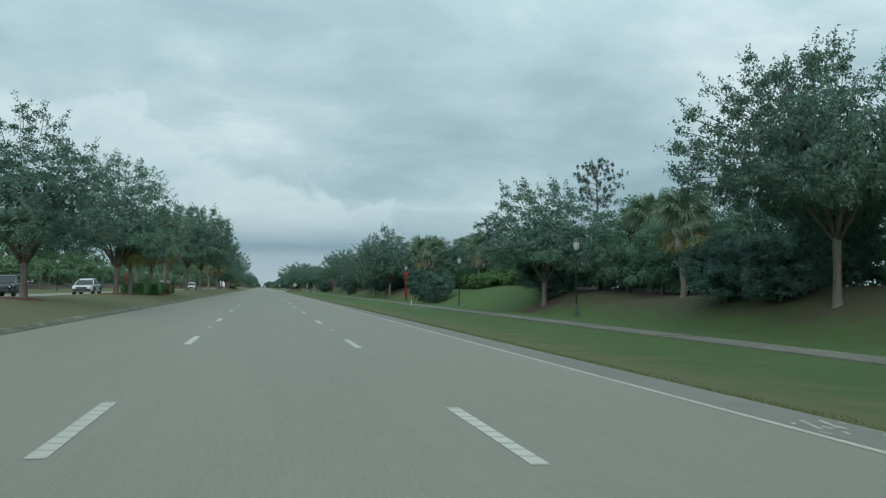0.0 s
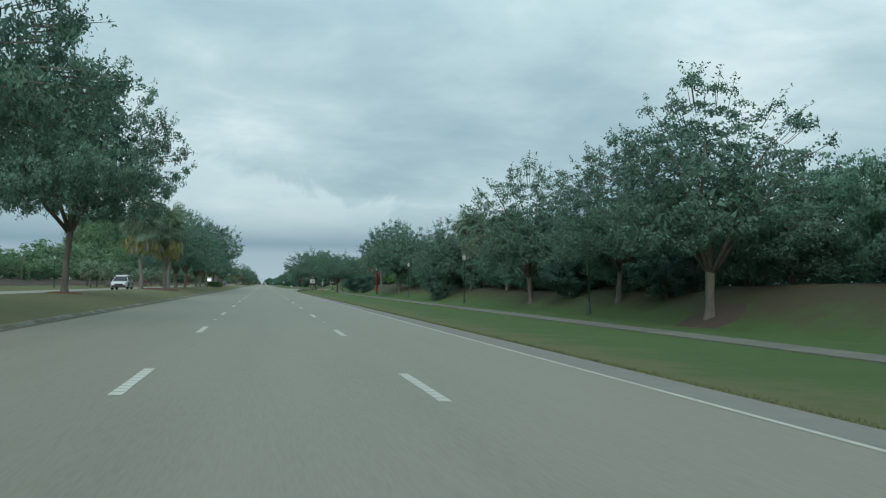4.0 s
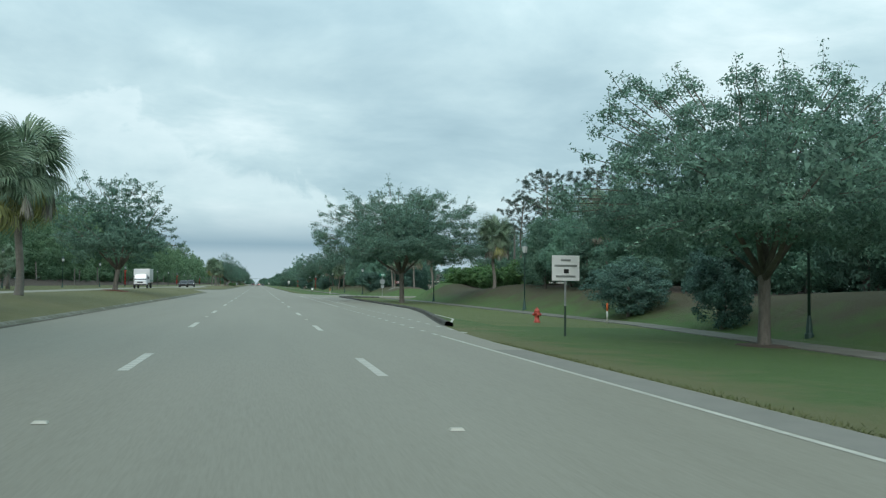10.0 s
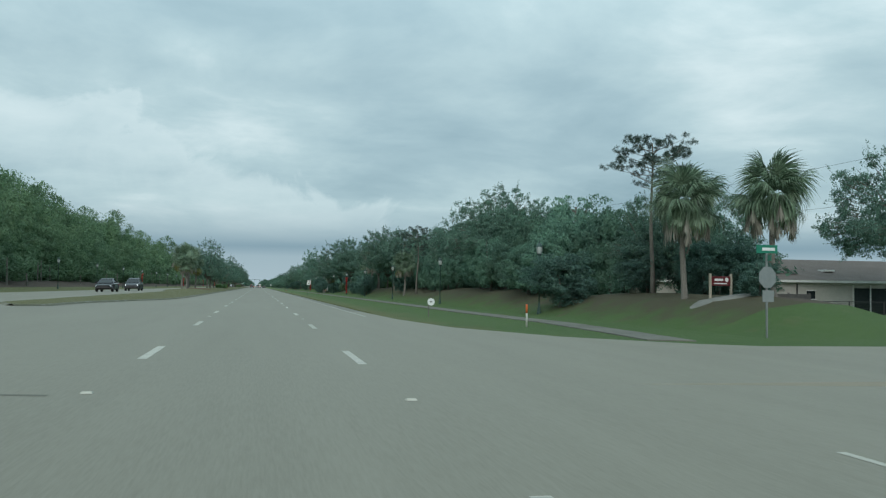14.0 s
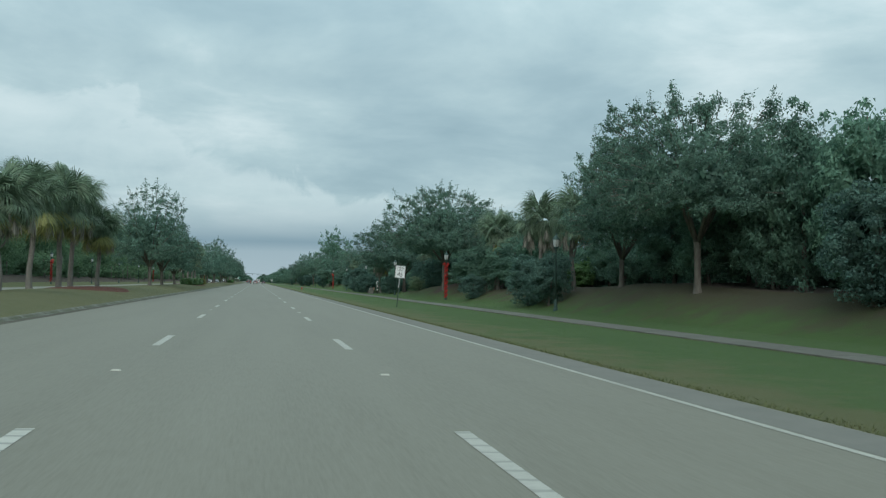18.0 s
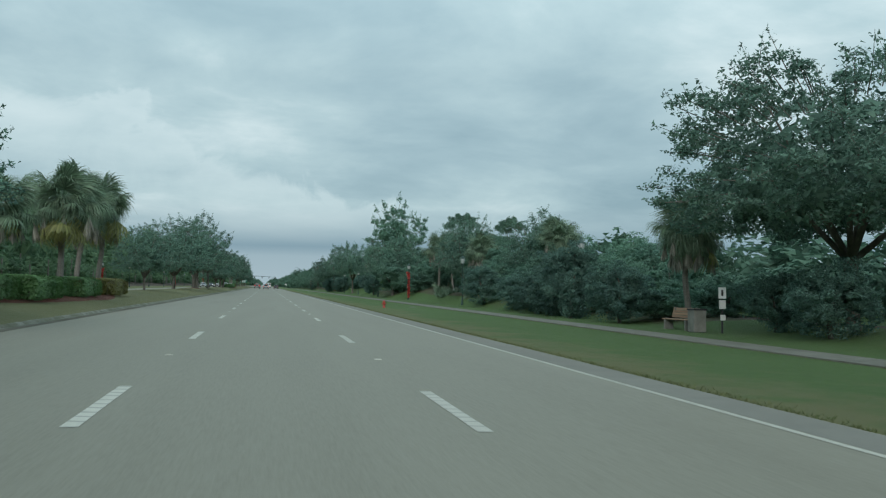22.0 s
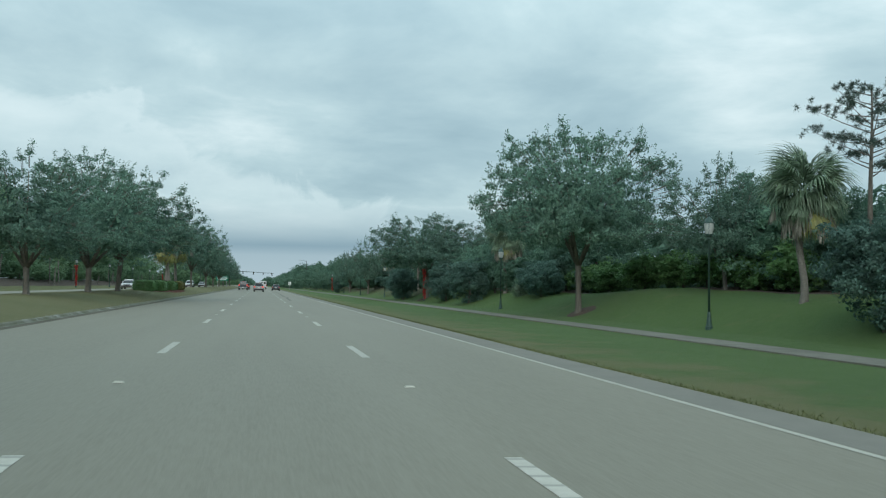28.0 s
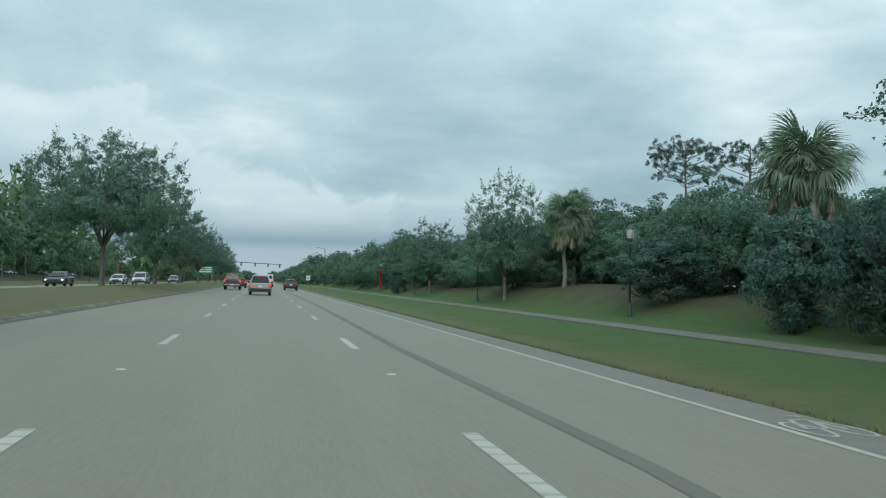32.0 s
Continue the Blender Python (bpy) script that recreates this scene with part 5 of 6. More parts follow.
TRIM_BLACK = material("black_plastic_trim", [(0.018, 0.018, 0.02), (0.03, 0.03, 0.032)], 0.6, bump=0.05)
TAIL_RED = material("red_tail_lens", [(0.40, 0.02, 0.02), (0.5, 0.03, 0.03)], 0.2, bump=0)
BRAKE_LIT = material("lit_brake_lens", [(0.9, 0.06, 0.04), (1.0, 0.09, 0.05)], 0.2, bump=0, emit=0.35)
HEAD_LENS = material("clear_headlamp_lens", [(0.62, 0.64, 0.66), (0.75, 0.77, 0.78)], 0.1, bump=0)
HEAD_LIT = material("lit_headlamp_lens", [(0.95, 0.96, 0.95), (1.0, 1.0, 0.98)], 0.1, bump=0, emit=2.5)
SIGNAL_YELLOW = material("black_signal_housing", [(0.02, 0.022, 0.02), (0.035, 0.035, 0.03)], 0.5, bump=0)
PAINTS = {}


def car_paint(name, c):
    if name not in PAINTS:
        PAINTS[name] = material(name, [tuple(v * 0.94 for v in c), c], 0.28, metal=0.35, scale=(1.0, 0.3), bump=0, coat=0.6)
    return PAINTS[name]


def bm_from(V, Fs):
    bm = bmesh.new()
    vs = [bm.verts.new(v) for v in V]
    for f in Fs:
        try:
            bm.faces.new([vs[i] for i in f])
        except ValueError:
            pass
    return bm


def boxp(name, c, size, mat, parent, bevel=0.0, label=""):
    return part(name, box(*c, *size, bevel=bevel), mat, parent, label)


def text_mesh(name, body, size, mat):
    cu = bpy.data.curves.new(name, "FONT")
    cu.body, cu.size, cu.align_x, cu.align_y, cu.extrude = body, size, "CENTER", "CENTER", 0.001
    tmp = new(name, cu)
    me = bpy.data.meshes.new_from_object(tmp.evaluated_get(bpy.context.evaluated_depsgraph_get()))
    bpy.data.objects.remove(tmp)
    me.materials.clear()
    me.materials.append(mat)
    return me


# ---------------------------------------------------------------- vehicles
def loft(stations):
    """Chamfered sections (y, half width low, half width high, z low, z high, chamfer) joined along y."""
    V, Fs = [], []
    m = 8
    for y, wl, wh, z0, z1, r in stations:
        V += [(-wl + r, y, z0), (wl - r, y, z0), (wl, y, z0 + r), (wh, y, z1 - r), (wh - r, y, z1), (-wh + r, y, z1), (-wh, y, z1 - r), (-wl, y, z0 + r)]
    for i in range(len(stations) - 1):
        for k in range(m):
            Fs.append((i * m + k, (i + 1) * m + k, (i + 1) * m + (k + 1) % m, i * m + (k + 1) % m))
    Fs.append(tuple(range(m)))
    Fs.append(tuple((len(stations) - 1) * m + k for k in range(m))[::-1])
    return V, Fs


def add_wheels(ob, ys, hw, r=0.35, dual=False):
    prof = [(r * 0.62, -0.11), (r * 0.93, -0.115), (r, -0.07), (r, 0.07), (r * 0.93, 0.115), (r * 0.62, 0.11)]
    rim = [(0.05, 0.06), (r * 0.3, 0.09), (r * 0.58, 0.10), (r * 0.64, 0.115), (r * 0.64, 0.0)]
    for y in ys:
        for s in (-1, 1):
            V, Fs = lathe(prof, 18)
            m = Matrix.Translation((s * hw, y, r)) @ Matrix.Rotation(s * math.pi / 2, 4, "Y")
            t = piece("wheel", mesh_of("tyre", V, Fs, TYRE, True), ob, at=m)
            piece("rim", mesh_of("rim", *lathe(rim, 14), RIM, True), t)


CAR_SHAPES = {
    "suv": dict(body=[(0.0, .78, .76, .42, .92, .06), (0.10, .89, .86, .33, 1.02, .08), (0.6, .92, .90, .26, 1.04, .08), (3.3, .92, .90, .26, 1.02, .08), (4.25, .90, .86, .28, .93, .10), (4.52, .84, .78, .34, .80, .10), (4.6, .74, .70, .40, .70, .08)],
                cabin=[(0.16, .80, .74, .98, 1.06, .03), (0.42, .82, .64, .98, 1.58, .06), (0.8, .83, .66, .98, 1.63, .07), (2.3, .83, .66, .98, 1.62, .07), (2.75, .82, .66, .98, 1.48, .06), (3.5, .80, .74, .98, 1.04, .03)],
                roof=[(0.40, .62, .60, 1.57, 1.64, .02), (0.8, .65, .63, 1.60, 1.69, .03), (2.3, .65, .63, 1.60, 1.67, .03), (2.62, .62, .60, 1.50, 1.56, .02)], wheels=(0.85, 3.65), track=0.80, length=4.6, tail=(0.78, 0.88, 0.22)),
    "sedan": dict(body=[(0.0, .76, .74, .40, .88, .06), (0.12, .88, .84, .32, .96, .08), (1.0, .91, .88, .24, .96, .08), (3.3, .91, .88, .24, .93, .08), (4.3, .89, .84, .26, .84, .10), (4.62, .82, .76, .32, .72, .10), (4.72, .72, .66, .38, .64, .08)],
                  cabin=[(0.55, .78, .74, .92, .97, .02), (1.15, .80, .60, .92, 1.36, .06), (1.6, .81, .62, .92, 1.42, .06), (2.5, .81, .62, .92, 1.42, .06), (2.9, .80, .64, .92, 1.30, .05), (3.6, .78, .72, .92, .96, .02)],
                  roof=[(1.12, .58, .56, 1.36, 1.41, .02), (1.6, .61, .59, 1.40, 1.47, .03), (2.5, .61, .59, 1.40, 1.46, .03), (2.82, .58, .56, 1.31, 1.35, .02)], wheels=(0.9, 3.75), track=0.79, length=4.72, tail=(0.72, 0.80, 0.16)),
    "pickup": dict(body=[(0.0, .94, .93, .50, 1.16, .05), (0.08, .97, .96, .42, 1.18, .06), (1.9, .97, .96, .36, 1.18, .06), (4.0, .97, .96, .36, 1.18, .06), (5.2, .96, .92, .36, 1.12, .10), (5.55, .92, .86, .42, .98, .10), (5.65, .84, .80, .48, .86, .08)],
                   cabin=[(1.95, .88, .80, 1.14, 1.24, .03), (2.05, .88, .70, 1.14, 1.80, .06), (2.4, .89, .72, 1.14, 1.86, .07), (3.4, .89, .72, 1.14, 1.85, .07), (3.75, .88, .72, 1.14, 1.72, .06), (4.35, .86, .80, 1.14, 1.20, .03)],
                   roof=[(2.03, .68, .66, 1.80, 1.86, .02), (2.4, .71, .69, 1.84, 1.92, .03), (3.4, .71, .69, 1.84, 1.90, .03), (3.66, .68, .66, 1.73, 1.79, .02)], wheels=(1.15, 4.65), track=0.84, length=5.65, tail=(0.90, 0.92, 0.36)),
}


def build_car(shape, paint, label, lit=False, heads=False):
    sh = CAR_SHAPES[shape]
    ob = tagged(new({"suv": "suv", "sedan": "car", "pickup": "pickup_truck"}[shape]), label, "pickup truck" if shape == "pickup" else "car", "cars on the road")
    body = piece("body", mesh_of("body", *loft(sh["body"]), paint, False), ob)
    piece("window_band", mesh_of("window_band", *loft(sh["cabin"]), DARK_GLASS, False), ob, "dark tinted glass all round")
    piece("roof", mesh_of("roof", *loft(sh["roof"]), paint, False), ob)
    cab, L = sh["cabin"], sh["length"]
    for s in (-1, 1):
        for i, j in ((0, 1), (3, 3), (4, 5)):
            a, b = cab[i], cab[j]
            if i == j:
                p, q = (s * (a[1] + 0.005), a[0] - 0.6, a[3]), (s * (a[2] + 0.005), a[0] - 0.6, a[4] - 0.04)
            else:
                p, q = (s * (a[1] if i == 0 else b[1]), (a if i == 0 else b)[0], a[3] + 0.02), (s * (b[2] if i == 0 else a[2]), (b if i == 0 else a)[0], (b if i == 0 else a)[4] - 0.03)
            piece("pillar", mesh_of("pillar", *tube([p, q], [0.045, 0.04], 6), paint), ob)
        z, zh, hh = sh["tail"][0], sh["tail"][1], sh["tail"][2]
        boxp("tail_light", (s * (sh["body"][1][1] - 0.14), 0.05, z + hh / 2), (0.26, 0.12, hh), BRAKE_LIT if lit else TAIL_RED, ob, 0.02)
        boxp("headlight", (s * 0.62, L - 0.16, sh["body"][-2][4] - 0.10), (0.34, 0.2, 0.14), HEAD_LIT if heads else HEAD_LENS, ob, 0.03)
        boxp("door_mirror", (s * (cab[1][1] + 0.16), cab[-1][0] - 0.45, cab[0][3] + 0.10), (0.2, 0.1, 0.14), TRIM_BLACK, ob, 0.03)
        for y in sh["wheels"]:
            piece("wheel_arch", mesh_of("wheel_arch", *tube([(s * (sh["body"][2][1] + 0.004), y + 0.42 * math.cos(t), 0.36 + 0.42 * math.sin(t)) for t in (0, .5, 1.0, 1.57, 2.1, 2.6, 3.14)], [0.03] * 7, 5), TRIM_BLACK), ob)
        for y in (cab[2][0] + 0.5, cab[3][0] - 0.2):
            boxp("door_handle", (s * (sh["body"][2][2] + 0.012), y, sh["body"][2][4] - 0.10), (0.03, 0.16, 0.03), TRIM_BLACK, ob)
    boxp("rear_bumper", (0, 0.02, 0.48 if shape != "pickup" else 0.60), (1.62 if shape != "pickup" else 1.8, 0.16, 0.2), STEEL if shape == "pickup" else TRIM_BLACK, ob, 0.04)
    boxp("front_bumper", (0, L - 0.06, 0.45), (1.5, 0.16, 0.18), TRIM_BLACK, ob, 0.04)
    boxp("grille", (0, L - 0.02, 0.62), (0.9, 0.08, 0.16), TRIM_BLACK, ob, 0.02)
    boxp("number_plate", (0, -0.012 if shape != "pickup" else -0.07, 0.74 if shape != "pickup" else 0.62), (0.31, 0.02, 0.155), SIGN_WHITE, ob)
    if shape == "pickup":
        boxp("tailgate", (0, -0.012, 0.92), (1.5, 0.03, 0.44), paint, ob, 0.01)
        boxp("bed_opening", (0, 1.02, 1.17), (1.62, 1.72, 0.04), TRIM_BLACK, ob)
        boxp("brake_light", (0, 2.02, 1.82), (0.3, 0.06, 0.05), BRAKE_LIT if lit else TAIL_RED, ob)
    else:
        boxp("spoiler_light", (0, sh["roof"][0][0] - 0.03, sh["roof"][0][3] + 0.02), (0.36, 0.06, 0.03), BRAKE_LIT if lit else TAIL_RED, ob)
        boxp("rear_badge", (0, 0.0 if shape == "suv" else 0.03, 0.88), (0.12, 0.03, 0.05), RIM, ob)
    add_wheels(ob, sh["wheels"], sh["track"], 0.36 if shape != "pickup" else 0.40)
    return ob


def stand(ob, x, y, facing=1):
    tilt = 0.02 if x > -6.5 else -0.0158
    ob.matrix_basis = Matrix.Translation((x, y, rz(x, y))) @ Matrix.Rotation(math.atan(tilt), 4, "Y") @ Matrix.Rotation(0 if facing > 0 else math.pi, 4, "Z")
    return ob


silver, graphite = car_paint("silver_paint", (0.36, 0.37, 0.37)), car_paint("graphite_paint", (0.075, 0.08, 0.09))
white_p, black_p, red_p = car_paint("white_paint", (0.66, 0.67, 0.67)), car_paint("black_paint", (0.02, 0.021, 0.024)), car_paint("dark_red_paint", (0.20, 0.018, 0.018))
stand(build_car("suv", silver, "silver suv with lit brake lights in the middle lane", lit=True), -0.25, 810.0)
stand(build_car("pickup", graphite, "dark grey pickup truck braking in the inner lane", lit=True), -3.6, 840.0)
stand(build_car("sedan", red_p, "dark red car braking in a queue", lit=True), -3.4, 866.0)
stand(build_car("sedan", graphite, "dark grey car in the outer lane"), 3.65, 853.0)
stand(build_car("suv", red_p, "red suv waiting in the inner lane", lit=True), -0.2, 884.0)
for x, y, shape, paint, lab in [(-15.9, 422.7, "sedan", black_p, "black car on the far carriageway"), (-15.9, 442.5, "suv", graphite, "dark suv with lit headlights on the far carriageway"),
                                (-15.9, 134.5, "suv", silver, "silver suv beyond the median oaks"), (-15.9, 187.6, "suv", white_p, "white suv beyond the median"), (-15.9, 74.3, "sedan", white_p, "white car beyond the median"),
                                (-19.5, 63.3, "suv", black_p, "dark suv on the far carriageway"), (-19.5, 827.0, "sedan", graphite, "dark grey car with lit headlights beyond the median"), (-19.5, 861.0, "sedan", white_p, "white car in far traffic"),
                                (-15.9, 856.0, "suv", white_p, "white suv in far traffic"), (-19.5, 789.0, "sedan", white_p, "white car on the far carriageway"), (-15.9, 898.0, "sedan", silver, "silver car in far traffic")]:
    stand(build_car(shape, paint, lab, heads="headlights" in lab), x, y + 2.3, -1)


def build_truck(label):
    ob = tagged(new("box_truck"), label, "truck", "cars on the road")
    boxp("cargo_box", (0, 2.2, 1.95), (2.35, 4.4, 2.1), white_p, ob, 0.03)
    for i in range(7):
        boxp("side_rib", (-1.185, 0.4 + i * 0.6, 1.95), (0.02, 0.03, 2.0), white_p, ob)
        boxp("side_rib", (1.185, 0.4 + i * 0.6, 1.95), (0.02, 0.03, 2.0), white_p, ob)
    boxp("side_stripe", (-1.19, 2.2, 1.15), (0.012, 3.2, 0.16), SIGN_GREEN, ob)
    boxp("side_stripe", (1.19, 2.2, 1.15), (0.012, 3.2, 0.16), SIGN_GREEN, ob)
    boxp("chassis", (0, 2.8, 0.72), (0.9, 5.8, 0.22), TRIM_BLACK, ob)
    piece("cab", mesh_of("cab", *loft([(4.45, .98, .90, .55, 2.15, .08), (4.9, 1.0, .92, .5, 2.2, .10), (5.6, 1.0, .88, .5, 2.1, .12), (5.95, .98, .86, .5, 1.35, .10), (6.1, .94, .84, .52, 1.15, .08)], ), white_p), ob)
    piece("windscreen", mesh_of("windscreen", *loft([(5.62, .86, .80, 1.42, 2.02, .04), (5.92, .86, .82, 1.30, 1.42, .03), (5.97, .84, .80, 1.32, 1.38, .02)]), DARK_GLASS), ob)
    for s in (-1, 1):
        boxp("side_window", (s * 0.985, 5.2, 1.68), (0.03, 0.7, 0.5), DARK_GLASS, ob, 0.01)
        boxp("headlight", (s * 0.72, 6.06, 0.85), (0.3, 0.12, 0.18), HEAD_LENS, ob, 0.03)
        boxp("door_mirror", (s * 1.15, 5.7, 1.6), (0.12, 0.08, 0.34), TRIM_BLACK, ob, 0.02)
        boxp("tail_light", (s * 0.95, -0.01, 0.9), (0.2, 0.04, 0.12), TAIL_RED, ob)
    boxp("front_bumper", (0, 6.12, 0.58), (1.9, 0.14, 0.2), TRIM_BLACK, ob, 0.03)
    boxp("grille", (0, 6.1, 0.95), (0.8, 0.06, 0.2), TRIM_BLACK, ob, 0.01)
    add_wheels(ob, (1.2, 5.2), 0.92, 0.42)
    return ob


stand(build_truck("white box truck with a green stripe on the far carriageway"), -17.3, 370.0, -1)


def build_van(label):
    ob = tagged(new("delivery_van"), label, "van", "cars on the road")
    piece("body", mesh_of("body", *loft([(0, .95, .88, .45, 2.35, .08), (0.1, .98, .90, .4, 2.42, .10), (3.6, .98, .90, .4, 2.42, .10), (4.5, .98, .84, .4, 1.6, .12), (5.3, .92, .82, .42, 1.05, .10)]), white_p), ob)
    for s in (-1, 1):
        boxp("rear_window", (s * 0.42, -0.01, 1.85), (0.6, 0.03, 0.55), DARK_GLASS, ob, 0.01)
        boxp("tail_light", (s * 0.90, 0.0, 1.15), (0.12, 0.06, 0.4), BRAKE_LIT, ob, 0.01)
        boxp("side_window", (s * 0.93, 3.9, 1.62), (0.06, 0.7, 0.42), DARK_GLASS, ob, 0.01)
    boxp("rear_bumper", (0, -0.03, 0.5), (1.8, 0.14, 0.2), TRIM_BLACK, ob, 0.03)
    boxp("number_plate", (0, -0.02, 0.95), (0.31, 0.02, 0.155), SIGN_WHITE, ob)
    add_wheels(ob, (0.95, 4.3), 0.86, 0.36)
    return ob


stand(build_van("white panel van with lit brake lights in the queue"), 0.9, 905.0)


# ---------------------------------------------------------------- signs, posts and hydrants
def build_speed_sign():
    ob = tagged(new("speed_limit_sign"), "white speed limit sign on a slightly leaning post", "road sign")
    boxp("post", (0, 0, 0.55), (0.06, 0.035, 1.5), POST_GREEN, ob, label="green-painted lower post")
    boxp("post", (0, 0, 1.9), (0.055, 0.03, 1.35), STEEL, ob)
    panel = boxp("panel", (0, -0.03, 2.28), (0.61, 0.006, 0.76), SIGN_WHITE, ob)
    flip = Matrix.Rotation(math.pi / 2, 4, "X")
    for body, size, z in (("SPEED", 0.155, 2.53), ("LIMIT", 0.155, 2.375), ("45", 0.36, 2.11)):
        piece("lettering", text_mesh("lettering", body, size, SIGN_BLACK), panel, at=Matrix.Translation((0, -0.036, z)) @ flip)
    for z, h in ((2.65, 0.012), (1.915, 0.012)):
        boxp("border", (0, -0.035, z), (0.57, 0.004, h), SIGN_BLACK, panel)
    for s in (-1, 1):
        boxp("border", (s * 0.285, -0.035, 2.28), (0.012, 0.004, 0.73), SIGN_BLACK, panel)
    for z in (2.05, 2.5):
        boxp("bolt", (0, -0.038, z + 0.17), (0.014, 0.008, 0.014), STEEL, panel)
    return ob


sp = build_speed_sign()
sp.matrix_basis = Matrix.Translation((8.45, 472.8, gz(8.45, 472.8) - 0.1)) @ Matrix.Rotation(radians(5.0), 4, "Y") @ Matrix.Rotation(radians(-6), 4, "Z")


def build_lane_sign():
    ob = tagged(new("lane_sign"), "square white lane sign with three dark lines", "road sign")
    boxp("post", (0, 0, 0.4), (0.06, 0.035, 1.1), POST_GREEN, ob, label="green-painted lower post")
    boxp("post", (0, 0, 1.6), (0.055, 0.03, 1.5), STEEL, ob)
    panel = boxp("panel", (0, -0.03, 2.12), (0.90, 0.006, 0.78), SIGN_WHITE, ob)
    for z, w in ((2.36, 0.32), (2.19, 0.74), (1.86, 0.64)):
        boxp("text_bar", (0, -0.036, z), (w, 0.004, 0.065), SIGN_BACK, panel)
    boxp("symbol", (0.02, -0.036, 2.02), (0.16, 0.004, 0.13), SIGN_BLACK, panel)
    return ob


build_lane_sign().matrix_basis = Matrix.Translation((9.3, 255.6, gz(9.3, 255.6) - 0.02))


def build_hydrant():
    ob = tagged(new("fire_hydrant"), "faded red fire hydrant standing in the grass verge", "hydrant")
    piece("barrel", mesh_of("barrel", *lathe([(0.17, 0.0), (0.17, 0.05), (0.125, 0.06), (0.115, 0.44), (0.15, 0.46), (0.15, 0.50), (0.12, 0.51)], 16), HYDRANT_RED, True), ob)
    piece("bonnet", mesh_of("bonnet", *lathe([(0.145, 0.51), (0.14, 0.58), (0.10, 0.66), (0.05, 0.70), (0.045, 0.71)], 16), HYDRANT_RED, True), ob)
    piece("operating_nut", mesh_of("operating_nut", *lathe([(0.03, 0.70), (0.028, 0.76)], 5), HYDRANT_RED), ob)
    for a, r, l in ((0, 0.055, 0.21), (math.pi, 0.055, 0.21), (-math.pi / 2, 0.075, 0.22)):
        m = Matrix.Translation((0, 0, 0.40)) @ Matrix.Rotation(a, 4, "Z") @ Matrix.Rotation(math.pi / 2, 4, "Y")
        piece("nozzle_cap", mesh_of("nozzle_cap", *lathe([(r, 0.08), (r, l - 0.05), (r * 1.2, l - 0.045), (r * 1.15, l), (r * 0.4, l + 0.01), (r * 0.35, l + 0.04)], 12), HYDRANT_RED, True), ob, at=m)
    for i in range(8):
        a = i * math.pi / 4
        piece("flange_bolt", mesh_of("flange_bolt", *lathe([(0.016, 0.05), (0.016, 0.08)], 6), HYDRANT_RED), ob, at=Matrix.Translation((0.15 * math.cos(a), 0.15 * math.sin(a), 0)))
    return ob


hyd = build_hydrant()
copy_thing(hyd, Matrix.Translation((12.1, 266.4, gz(12.1, 266.4) - 0.01)) @ Matrix.Scale(0.9, 4))
hyd.matrix_basis = Matrix.Translation((8.15, 576.2, gz(8.15, 576.2) - 0.01)) @ Matrix.Rotation(0.3, 4, "Z") @ Matrix.Scale(0.72, 4)


def build_marker(top=True):
    ob = tagged(new("utility_marker"), "slim white marker post with an orange top in the grass", "marker post")
    piece("post", mesh_of("post", *lathe([(0.045, -0.05), (0.045, 0.72), (0.04, 0.74)], 10), WHITE_PLASTIC, True), ob)
    piece("sleeve", mesh_of("sleeve", *lathe([(0.05, 0.68), (0.05, 1.08), (0.035, 1.12)], 10), ORANGE, True), ob, "orange sleeve")
    return ob


mk = Kind(build_marker())
for x, y in ((11.0, 57.2), (15.6, 266.8), (10.8, 359.2)):
    mk.put(x, y, 0.82, 0.9, sink=0.0)
mk.finish()


def build_disc():
    ob = tagged(new("small_marker"), "low post carrying a small round white plate", "marker post")
    boxp("post", (0, 0, 0.35), (0.05, 0.03, 0.9), POLE_WOOD, ob)
    m = Matrix.Translation((0.12, -0.03, 0.78)) @ Matrix.Rotation(math.pi / 2, 4, "X")
    piece("plate", mesh_of("plate", *lathe([(0.19, -0.005), (0.19, 0.005)], 20), SIGN_WHITE), ob, at=m)
    piece("number_bar", mesh_of("number_bar", [(-0.06, -0.02, 0.008), (0.06, -0.02, 0.008), (0.06, 0.03, 0.008), (-0.06, 0.03, 0.008)], [(0, 1, 2, 3)], SIGN_BLACK), ob, at=m)
    return ob


build_disc().matrix_basis = Matrix.Translation((8.6, 368.5, gz(8.6, 368.5)))


def cover(x, y, name, label, r=0.32):
    ob = tagged(new(name, mesh_of(name, *lathe([(r, -0.02), (r, 0.015), (r - 0.03, 0.025), (r - 0.05, 0.02)], 20), CONCRETE)), label, "cover")
    ob.matrix_basis = Matrix.Translation((x, y, gz(x, y)))


for x, y in ((11.6, 57.6), (11.0, 580.5)):
    cover(x, y, "utility_cover", "round pale concrete utility cover set in the grass", 0.34)


